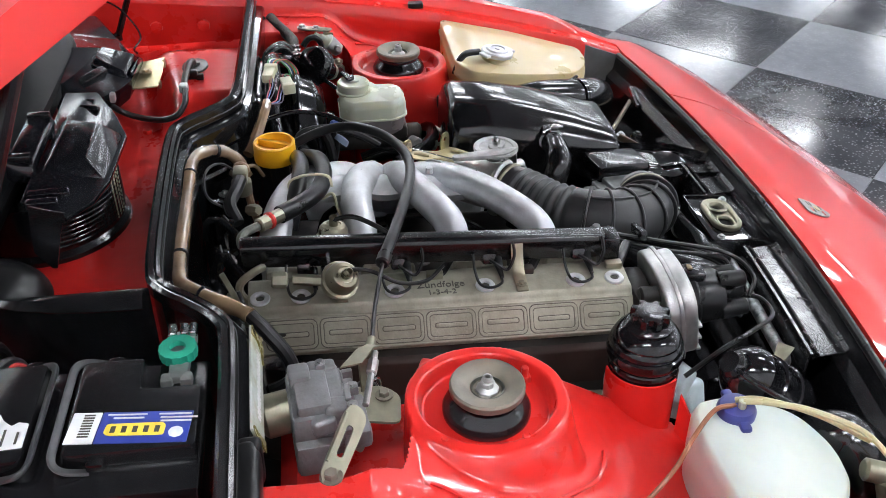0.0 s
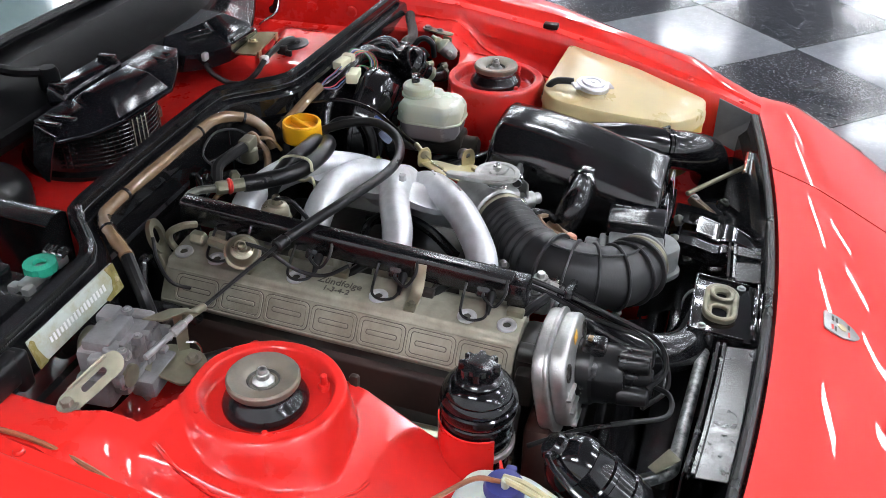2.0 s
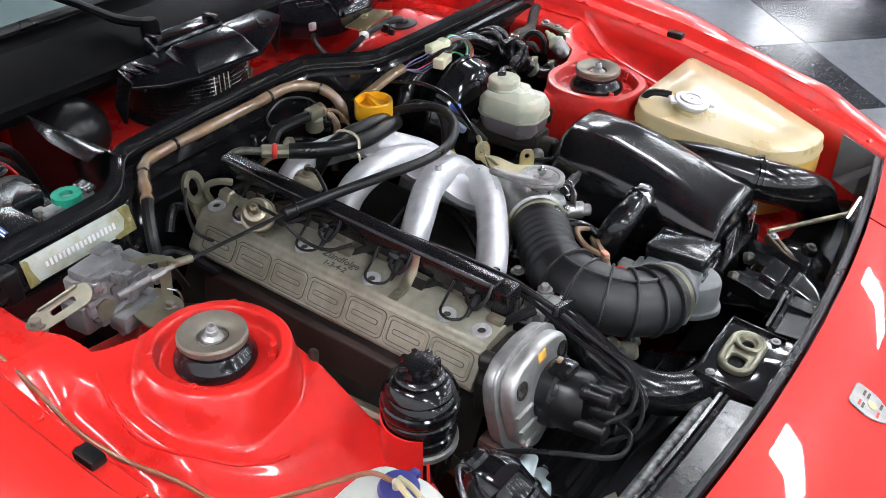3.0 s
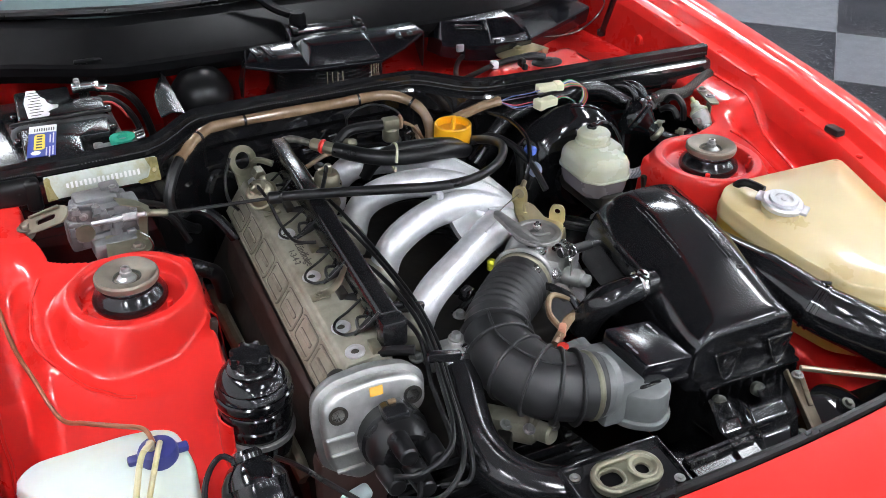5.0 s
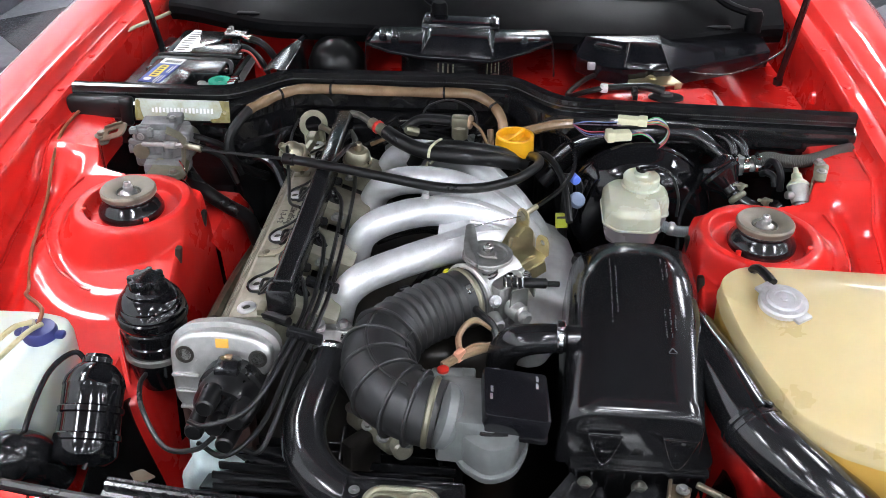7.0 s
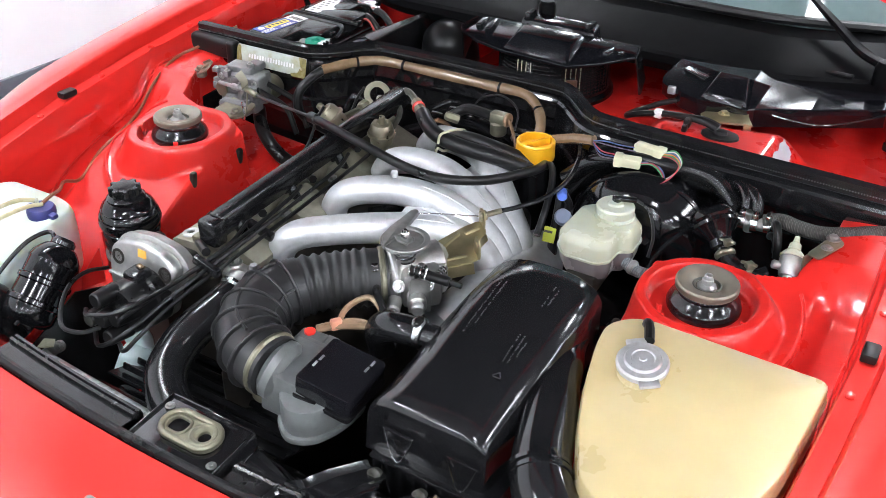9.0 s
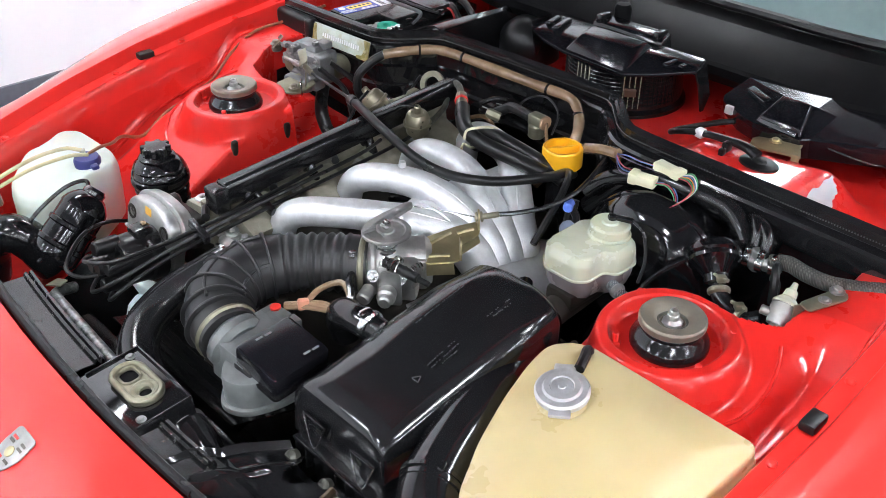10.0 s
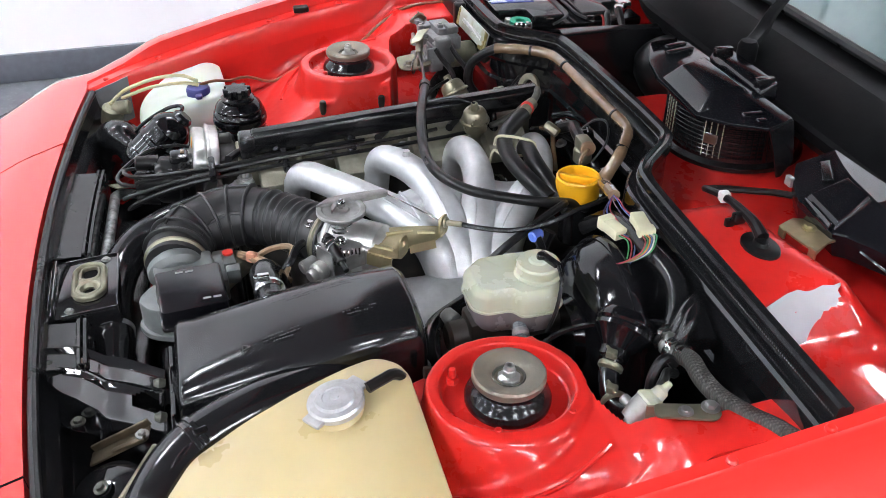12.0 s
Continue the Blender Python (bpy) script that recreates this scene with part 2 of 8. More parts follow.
GRIME = mat("oily_dark_metal", (0.020, 0.018, 0.016), 0.45, metal=0.3, var=0.4, scale=25, bump=0.4, bscale=90, dirt=(0.06, 0.045, 0.03), dirt_amount=0.5)
SILVER = mat("silver_painted_casting", (0.64, 0.65, 0.67), 0.42, metal=0.5, var=0.08, scale=60, bump=0.35, bscale=500, rvar=0.08, dirt=(0.25, 0.24, 0.23), dirt_amount=0.45)
ALU = mat("cast_aluminium", (0.50, 0.50, 0.49), 0.38, metal=0.85, var=0.12, scale=80, bump=0.4, bscale=420, dirt=(0.18, 0.17, 0.15), dirt_amount=0.35)
CAMALU = mat("oxidised_cast_aluminium", (0.30, 0.285, 0.225), 0.55, metal=0.35, var=0.12, scale=70, bump=0.5, bscale=380, dirt=(0.12, 0.105, 0.07), dirt_amount=0.55, dscale=14)
CAMALU_DARK = mat("dark_casting_groove", (0.05, 0.045, 0.035), 0.7, metal=0.2, var=0.3)
CAMALU_GROOVE = mat("dark_casting_edge", (0.10, 0.09, 0.068), 0.6, metal=0.2, var=0.25)
ZINC = mat("grey_zinc", (0.33, 0.33, 0.325), 0.42, metal=0.8, var=0.15, scale=90, dirt=(0.16, 0.15, 0.12), dirt_amount=0.5, bump=0.2)
GOLDZINC = mat("yellow_passivated_zinc", (0.46, 0.40, 0.24), 0.36, metal=0.85, var=0.12, scale=50, dirt=(0.28, 0.22, 0.12), dirt_amount=0.5)
OLIVEZINC = mat("aged_olive_zinc", (0.235, 0.225, 0.165), 0.42, metal=0.7, var=0.15, scale=60, dirt=(0.13, 0.11, 0.07), dirt_amount=0.5)
GREYCAST = mat("grey_casting", (0.20, 0.20, 0.206), 0.5, metal=0.35, var=0.2, scale=90, bump=0.6, bscale=200, dirt=(0.08, 0.075, 0.065), dirt_amount=0.7, dscale=45)
AFMGREY = mat("grey_meter_casting", (0.165, 0.175, 0.175), 0.42, metal=0.25, var=0.1, scale=60, bump=0.25, bscale=350, dirt=(0.05, 0.05, 0.05), dirt_amount=0.4)
CHROME = mat("bright_steel", (0.62, 0.62, 0.62), 0.2, metal=1.0, var=0.1, dirt=(0.3, 0.28, 0.25), dirt_amount=0.4)
TANK = mat("aged_cream_plastic", (0.56, 0.455, 0.245), 0.34, var=0.06, scale=12, sss=0.25, coat=0.25, dirt=(0.60, 0.46, 0.22), dirt_amount=0.05, dscale=6, bump=0.1, bscale=40)
AMBER = mat("amber_tank_side", (0.60, 0.36, 0.08), 0.34, var=0.08, scale=10, sss=0.25, coat=0.2)
WASH = mat("white_tank_plastic", (0.52, 0.57, 0.52), 0.4, var=0.04, scale=14, sss=0.3, dirt=(0.42, 0.47, 0.42), dirt_amount=0.4)
RESERV = mat("translucent_reservoir_plastic", (0.43, 0.44, 0.345), 0.26, var=0.05, scale=20, sss=0.35)
FLUID = mat("reservoir_lower_with_fluid", (0.17, 0.15, 0.155), 0.26, var=0.06, scale=20, sss=0.25)
YELLOW = mat("yellow_plastic", (0.80, 0.40, 0.01), 0.38, var=0.06, scale=30, dirt=(0.5, 0.24, 0.02), dirt_amount=0.3)
GREEN = mat("green_felt", (0.01, 0.30, 0.19), 0.7, var=0.15, bump=0.4)
BLUE = mat("dark_blue_plastic", (0.03, 0.035, 0.16), 0.4, var=0.1)
LIGHTBLUE = mat("blue_plastic", (0.10, 0.18, 0.62), 0.4, var=0.1)
LABELBLUE = mat("label_blue", (0.03, 0.05, 0.28), 0.35, var=0.05)
LABELWHITE = mat("label_white", (0.72, 0.72, 0.72), 0.45, var=0.08, dirt=(0.4, 0.38, 0.35), dirt_amount=0.3)
LABELYELLOW = mat("label_yellow", (0.75, 0.55, 0.06), 0.45, var=0.05)
ORANGE = mat("orange_paint_mark", (0.72, 0.38, 0.06), 0.5, var=0.2)
REDPLASTIC = mat("red_plastic", (0.62, 0.03, 0.02), 0.4, var=0.08)
BROWN = mat("brown_loom_sleeve", (0.20, 0.13, 0.075), 0.18, var=0.25, scale=30, bump=0.4, bscale=120, dirt=(0.09, 0.045, 0.02), dirt_amount=0.6, dscale=22, coat=0.8)
TANHOSE = mat("tan_vacuum_hose", (0.27, 0.19, 0.115), 0.4, var=0.15, dirt=(0.25, 0.09, 0.05), dirt_amount=0.5, dscale=14)
CLEARHOSE = mat("yellowed_clear_hose", (0.45, 0.41, 0.24), 0.3, var=0.12, sss=0.2)
GREYHOSE = mat("grey_braided_hose", (0.085, 0.083, 0.072), 0.65, var=0.3, scale=260, bump=0.6, bscale=500)
CREAM = mat("cream_connector_plastic", (0.62, 0.60, 0.42), 0.4, var=0.06)
STRUTMETAL = mat("dusty_strut_plate", (0.19, 0.17, 0.14), 0.5, metal=0.4, var=0.2, scale=50, bump=0.3, dirt=(0.20, 0.16, 0.10), dirt_amount=0.5, dscale=25)
PRIMER = mat("exposed_grey_primer", (0.42, 0.43, 0.46), 0.35, var=0.06, scale=30)
VINPLATE = mat("pale_id_plate", (0.40, 0.44, 0.40), 0.35, var=0.06, dirt=(0.24, 0.20, 0.06), dirt_amount=0.8, dscale=26)
GLASS_DARK = mat("tinted_windscreen_glass", (0.10, 0.14, 0.14), 0.06, var=0.05, spec=0.6, rvar=0.02)
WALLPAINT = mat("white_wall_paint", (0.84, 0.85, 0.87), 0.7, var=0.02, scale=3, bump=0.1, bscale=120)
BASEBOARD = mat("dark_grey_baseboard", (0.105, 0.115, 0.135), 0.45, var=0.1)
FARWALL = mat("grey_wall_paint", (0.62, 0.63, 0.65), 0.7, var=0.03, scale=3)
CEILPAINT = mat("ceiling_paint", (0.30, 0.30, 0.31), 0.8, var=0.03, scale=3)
GROUT = mat("tile_joint", (0.10, 0.10, 0.11), 0.6, var=0.2)
WIRES = {n: mat("wire_" + n, c, 0.35, var=0.05) for n, c in dict(red=(0.40, 0.03, 0.05), blue=(0.05, 0.10, 0.28), green=(0.03, 0.24, 0.08), violet=(0.05, 0.03, 0.06), white=(0.6, 0.6, 0.6), orange=(0.6, 0.22, 0.03)).items()}


def braided(m, pitch, dark):
    """Crossed strands woven over a hose: two slanting waves in colour and relief."""
    nt = m.node_tree
    N, L = nt.nodes, nt.links
    pb = N["Principled BSDF"]
    src = pb.inputs["Base Color"].links[0].from_socket
    co = N.new("ShaderNodeTexCoord")
    waves = []
    for turn in (38, -38):
        mp = N.new("ShaderNodeMapping")
        mp.inputs["Rotation"].default_value = (radians(turn), 0, radians(turn))
        w = N.new("ShaderNodeTexWave")
        w.inputs["Scale"].default_value = pitch
        L.new(co.outputs["Object"], mp.inputs["Vector"])
        L.new(mp.outputs["Vector"], w.inputs["Vector"])
        waves.append(w)
    mul = N.new("ShaderNodeMath")
    mul.operation = "MULTIPLY"
    L.new(waves[0].outputs["Fac"], mul.inputs[0])
    L.new(waves[1].outputs["Fac"], mul.inputs[1])
    mx = N.new("ShaderNodeMix")
    mx.data_type = "RGBA"
    L.new(mul.outputs["Value"], mx.inputs["Factor"])
    mx.inputs["A"].default_value = (*dark, 1)
    L.new(src, mx.inputs["B"])
    L.new(mx.outputs["Result"], pb.inputs["Base Color"])
    bp = N.new("ShaderNodeBump")
    bp.inputs["Strength"].default_value, bp.inputs["Distance"].default_value = 0.8, 0.001
    L.new(mul.outputs["Value"], bp.inputs["Height"])
    L.new(bp.outputs["Normal"], pb.inputs["Normal"])
    return m


braided(GREYHOSE, 110.0, (0.028, 0.027, 0.024))


def tile_material(name, a, b, speck):
    """Vinyl tile: flecked, waxed, a slightly different tone for each piece."""
    m = mat(name, a, 0.13, spec=0.13, var=0.1, scale=18, rvar=0.06, dirt=b, dirt_amount=0.5, dscale=3.0, bump=0.03, bscale=5, bdetail=1.0)
    nt = m.node_tree
    N, L = nt.nodes, nt.links
    pb = N["Principled BSDF"]
    src = pb.inputs["Base Color"].links[0].from_socket
    co = N.new("ShaderNodeTexCoord")
    v = N.new("ShaderNodeTexVoronoi")
    v.inputs["Scale"].default_value = 85
    L.new(co.outputs["Object"], v.inputs["Vector"])
    cr = N.new("ShaderNodeValToRGB")
    cr.color_ramp.elements[0].position, cr.color_ramp.elements[1].position = 0.14, 0.34
    cr.color_ramp.elements[0].color, cr.color_ramp.elements[1].color = (speck[3],) * 3 + (1,), (0, 0, 0, 1)
    L.new(v.outputs["Distance"], cr.inputs["Fac"])
    mx = N.new("ShaderNodeMix")
    mx.data_type = "RGBA"
    L.new(cr.outputs["Color"], mx.inputs["Factor"])
    L.new(src, mx.inputs["A"])
    mx.inputs["B"].default_value = (*speck[:3], 1)
    hs = N.new("ShaderNodeHueSaturation")
    oi = N.new("ShaderNodeObjectInfo")
    mr = N.new("ShaderNodeMapRange")
    mr.inputs["To Min"].default_value, mr.inputs["To Max"].default_value = 0.88, 1.12
    L.new(oi.outputs["Random"], mr.inputs["Value"])
    L.new(mr.outputs["Result"], hs.inputs["Value"])
    L.new(mx.outputs["Result"], hs.inputs["Color"])
    L.new(hs.outputs["Color"], pb.inputs["Base Color"])
    return m


TILE_GREY = tile_material("light_grey_vinyl_tile", (0.115, 0.121, 0.134), (0.098, 0.103, 0.115), (0.20, 0.21, 0.22, 0.3))
TILE_DARK = tile_material("dark_flecked_vinyl_tile", (0.020, 0.021, 0.025), (0.05, 0.05, 0.055), (0.16, 0.16, 0.175, 0.55))


def lamp_material(name, color, strength):
    m = bpy.data.materials.new(name)
    m.use_nodes = True
    b = m.node_tree.nodes["Principled BSDF"]
    b.inputs["Base Color"].default_value = (0.8, 0.8, 0.8, 1)
    b.inputs["Emission Color"].default_value = (*color, 1)
    b.inputs["Emission Strength"].default_value = strength
    return m


PANEL_LIGHT = lamp_material("ceiling_panel_glow", (0.93, 0.97, 1.03), 57.0)

# ---- room ----
X0, X1, Y0, Y1, CEIL = -2.31, 17.0, -14.0, 9.0, 3.3
FLOOR = 0.04
solo("wall_west", rbox((X0 - 0.06, (Y0 + Y1) / 2, CEIL / 2), (0.12, Y1 - Y0, CEIL), 0), WALLPAINT, "plain white painted showroom wall", "wall", kind="structure")
# unseen walls and ceiling, added; their tones set the light bounced into the bay
solo("wall_east", rbox((X1 + 0.06, (Y0 + Y1) / 2, CEIL / 2), (0.12, Y1 - Y0, CEIL), 0), FARWALL, "unseen plain pale wall added round the showroom", "wall", kind="structure")
solo("wall_south", rbox(((X0 + X1) / 2, Y0 - 0.06, CEIL / 2), (X1 - X0 + 0.24, 0.12, CEIL), 0), FARWALL, "unseen plain pale wall added round the showroom", "wall", kind="structure")
solo("wall_north", rbox(((X0 + X1) / 2, Y1 + 0.06, CEIL / 2), (X1 - X0 + 0.24, 0.12, CEIL), 0), FARWALL, "unseen plain pale wall added round the showroom", "wall", kind="structure")
solo("ceiling", rbox(((X0 + X1) / 2, (Y0 + Y1) / 2, CEIL + 0.06), (X1 - X0 + 0.24, Y1 - Y0 + 0.24, 0.12), 0), CEILPAINT, "unseen plain grey ceiling added over the showroom", "ceiling", kind="structure")
solo("baseboard", rbox((X0 + 0.008, (Y0 + Y1) / 2, FLOOR + 0.054), (0.016, Y1 - Y0 - 0.04, 0.104), 0.003), BASEBOARD, "dark grey rubber baseboard along the white wall", "baseboard", kind="structure")
floor = solo("floor", rbox(((X0 + X1) / 2, (Y0 + Y1) / 2, FLOOR - 0.054), (X1 - X0 + 0.24, Y1 - Y0 + 0.24, 0.1), 0), GROUT, "polished chequered vinyl tile showroom floor", "floor", kind="structure")

# lamps: rows of bright panels under the ceiling
LZ = CEIL - 0.03
lamps = thing("ceiling_lamp", "white rectangular light panel under the ceiling", "ceiling lamp", (-1.6, -2.2, LZ), "ceiling lamps")
part("frame", plate_with_holes(rrect(0.36, 0.98, 0.01), [rrect(0.31, 0.93, 0.01)], CEIL - 0.05, CEIL, pose(-1.6, -2.2, 0)), WALLPAINT, lamps)
part("diffuser", rbox((-1.6, -2.2, CEIL - 0.025), (0.305, 0.925, 0.02), 0.002), PANEL_LIGHT, lamps, "glowing white diffuser")
for i, lx in enumerate((-1.6, 0.6, 2.8, 5.0, 7.2, 9.4, 11.6, 13.8)):
    for j, ly in enumerate((-4.6, -2.2, 0.2, 2.6, 5.0, -7.4, -10.2, -12.8)):
        if (i, j) != (0, 1):
            copy_thing(lamps, pose(lx, ly, LZ))

# ---- car body ----
XR = [(-0.479, 0.604), (-0.35, 0.622), (-0.2, 0.636), (-0.055, 0.645), (0.1, 0.646), (0.266, 0.642), (0.45, 0.632), (0.78, 0.61)]
ZR = [(-0.479, 0.705), (-0.4, 0.729), (-0.2, 0.776), (-0.055, 0.803), (0.1, 0.826), (0.266, 0.846), (0.5, 0.872), (0.78, 0.895)]
ZN = [(-1.22, 0.20), (-1.12, 0.33), (-1.05, 0.405), (-0.9, 0.515), (-0.75, 0.605), (-0.65, 0.655), (-0.592, 0.682), (-0.515, 0.706), (-0.479, 0.716)]


def rail_x(y):
    return lerp_table(XR, y)


def rail_z(y):
    return lerp_table(ZR, y)


def nose_edge(x):
    return -0.529 + 0.055 * (x / 0.6) ** 2


def body_z(x, y):
    """The painted outer skin, before the rounding to the side."""
    a = abs(x)
    ye = y - (0.05 + 0.10 * max(0.0, -0.5 - y)) * (a / 0.7) ** 2
    n = lerp_table(ZN, ye)
    if y < -0.479:
        return n + 0.004
    top = rail_z(y) + 0.016 + 0.012 * math.sin(math.pi * min(1, max(0, (a - rail_x(y)) / 0.16)))
    w = smooth(-0.479, -0.33, y)
    return (n + 0.004) * (1 - w) + top * w


car = thing("car", "glossy red sports car with its bonnet raised", "car", (0, 0, 0.0))


def side_round(a, y=0.0):
    """Drop of the skin towards the flank."""
    t = min(1.0, max(0.0, (a - 0.70) / 0.165))
    early = smooth(0.655, 0.80, a) * smooth(-0.56, -0.44, y) * (1 - smooth(-0.30, 0.0, y))
    return 0.16 * (1 - math.sqrt(max(0.0, 1 - t * t))) + 0.034 * early


def fender(side):
    rows = []
    A = [0.70 + 0.165 * math.sin(radians(d)) for d in (0, 15, 30, 45, 60, 72, 82, 90)]
    ys = np.linspace(-0.477, 1.45, 80)
    for y in ys:
        xr, zr = rail_x(y), rail_z(y)
        row = [(side * xr, y, zr - 0.045), (side * xr, y, zr - 0.004), (side * (xr + 0.003), y, zr), (side * (xr + 0.026), y, zr + 0.001), (side * (xr + 0.029), y, zr + 0.004),
               (side * (xr + 0.031), y, body_z(xr + 0.031, y) - 0.003), (side * (xr + 0.034), y, body_z(xr + 0.034, y))]
        for k in range(1, 4):
            a = xr + 0.034 + (0.70 - xr - 0.034) * k / 4
            row.append((side * a, y, body_z(a, y) - side_round(a, y)))
        for a in A:
            row.append((side * a, y, body_z(a, y) - side_round(a, y)))
        zb = body_z(0.865, y) - side_round(0.865, y)
        row += [(side * 0.868, y, zb - 0.1), (side * 0.862, y, zb - 0.2), (side * 0.85, y, 0.30), (side * 0.83, y, 0.2)]
        rows.append(row)
    return sheet(rows)


def fender_front(side):
    """The part of the wing ahead of the bonnet's corner, with the lamp lid."""
    rows = []
    for v in np.linspace(0, 1, 26):
        row = []
        for a in list(np.linspace(0.388, 0.70, 12)) + [0.70 + 0.165 * math.sin(radians(d)) for d in (15, 30, 45, 60, 72, 82, 90)] + [0.866]:
            y0 = nose_edge(a) if a < 0.604 else -0.4765
            y1 = -1.2 + 0.22 * (a / 0.865) ** 3
            y = y0 + (y1 - y0) * v
            z = body_z(a, y) - side_round(a, y)
            if a > 0.8655:
                z -= 0.25 * (1 - 0.6 * v)
            row.append((side * a, y, z))
        rows.append(row)
    # flange turned down at the opening
    row0 = [(p[0], p[1] + (0.002 if abs(p[0]) < 0.604 else 0), p[2] - (0.022 if abs(p[0]) < 0.61 else 0.0)) for p in rows[0]]
    return sheet([row0] + rows)


def nose_panel():
    rows = []
    for v in np.linspace(0, 1, 30):
        row = []
        for x in np.linspace(-0.384, 0.384, 31):
            y = nose_edge(x) + (-1.2 - nose_edge(x)) * v
            row.append((x, y, body_z(x, y)))
        rows.append(row)
    row0 = [(p[0], p[1] + 0.002, p[2] - 0.022) for p in rows[0]]
    return sheet([row0] + rows)


for sd in (1, -1):
    f = part("wing", fender(sd), RED, car, "", 40)
    part("wing_front", fender_front(sd), RED, car, "", 40)
    for k, y in enumerate((-0.44, -0.34, -0.12, 0.02, 0.14, 0.24, 0.36, 0.5)):
        part("rivet", lathe([(0.006, -0.003), (0.006, 0.002), (0.004, 0.004), (0, 0.0045)], pose(sd * (rail_x(y) + 0.012), y, rail_z(y)), 10), RED, f)
    part("buffer", rbox((sd * (rail_x(-0.056) + 0.013), -0.056, rail_z(-0.056) + 0.006), (0.018, 0.03, 0.012), 0.003), RUBBER, car, "black rubber bonnet buffer")
part("nose_panel", nose_panel(), RED, car, "", 40)


# inner wings with the strut towers
TOP, DISH = 0.777, 0.758


def apron_z(a, y):
    b = lerp_table([(-0.50, 0.54), (-0.30, 0.60), (-0.17, 0.675), (-0.08, 0.728), (0.0, 0.752), (0.08, 0.772), (0.13, 0.795), (0.26, 0.800)], y)
    b += 0.008 * smooth(0.54, 0.62, a) * smooth(0.0, 0.12, y) - 0.026 * smooth(0.565, 0.605, a) * smooth(-0.3, -0.1, y) * (1 - smooth(0.06, 0.13, y))
    edge = 0.335 + 0.193 * smooth(0.055, 0.102, y) + 0.022 * smooth(0.10, 0.17, y) + 0.06 * smooth(0.24, 0.31, -y)
    b = 0.42 + (b - 0.42) * smooth(edge, edge + 0.035 - 0.018 * smooth(0.05, 0.10, y), a)
    # eight-sided top with eased corners
    p, u, v = 9.0, abs(a - 0.452) / 0.080, abs(y) / 0.086
    d = (u ** p + v ** p + ((u + v) / 1.42) ** p) ** (1 / p)
    wide = 0.13 + 0.26 * smooth(0.44, 0.53, a) * (1 - smooth(0.0, 0.07, y))
    z = b + (TOP - b) * (1 - smooth(1.0, 1.0 + wide, d))
    # swaged bead running round the tower and out along the apron
    bead = (math.exp(-((d - 1.55) / 0.06) ** 2) * 0.0022 + math.exp(-((d - 1.95) / 0.08) ** 2) * 0.0014) * smooth(0.40, 0.47, a) * (1 - smooth(0.0, 0.06, y))
    rim = 1 - smooth(0.79, 0.87, d)
    return z + bead - (TOP - DISH) * rim


def inner_wing(side):
    rows = []
    for y in np.concatenate([np.linspace(-0.49, -0.125, 70), np.linspace(-0.122, 0.15, 150), np.linspace(0.156, 0.262, 20)]):
        xr, zr = rail_x(y), rail_z(y)
        aa = np.concatenate([np.linspace(0.315, 0.37, 20), np.linspace(0.372, xr - 0.008, 130)])
        row = [(side * 0.314, y, 0.30)] + [(side * a, y, apron_z(a, y)) for a in aa]
        ze = row[-1][2]
        row += [(side * (xr - 0.003), y, ze + 0.006), (side * (xr + 0.001), y, ze + 0.02), (side * (xr + 0.002), y, max(zr - 0.012, ze + 0.03))]
        rows.append(row)
    return sheet(rows)


for sd in (1, -1):
    w = part("inner_wing", inner_wing(sd), RED_BAY, car, "red painted inner wing with strut tower", 85)
    # brushed seam sealer along the joints of the panels
    bead = random.Random(11 + sd)
    for path in ([(rail_x(y) - 0.011, y) for y in np.linspace(-0.46, 0.25, 26)],
                 [(0.452 + 0.128 * math.cos(radians(d)), 0.130 * math.sin(radians(d))) for d in range(-78, 42, 8)]):
        part("sealer_bead", tube([(sd * (a + bead.uniform(-0.0015, 0.0015)), y, apron_z(a, y) + 0.001 + bead.uniform(0, 0.0012)) for a, y in path], 0.0024, 8, 4), RED_BAY, w)
    for y in (-0.045, 0.06):
        a = min((a for a in np.linspace(0.34, 0.40, 121)), key=lambda a: abs(apron_z(a, y - 0.02) - 0.722))
        part("slot", rbox((sd * (a + 0.0035), y - 0.02, 0.722), (0.010, 0.012, 0.044), 0.004, 2, (0, sd * -9, 0)), GRIME, w, "dark slot in the tower wall")
    for yy, aa in ((-0.050, 0.414), (-0.030, 0.514), (0.052, 0.508)):
        part("stud", join(hexnut((sd * aa, yy, DISH), 0.0075, 0.008), rod((sd * aa, yy, DISH), (sd * aa, yy, DISH + 0.020), 0.004, 10)), RED_BAY, w)

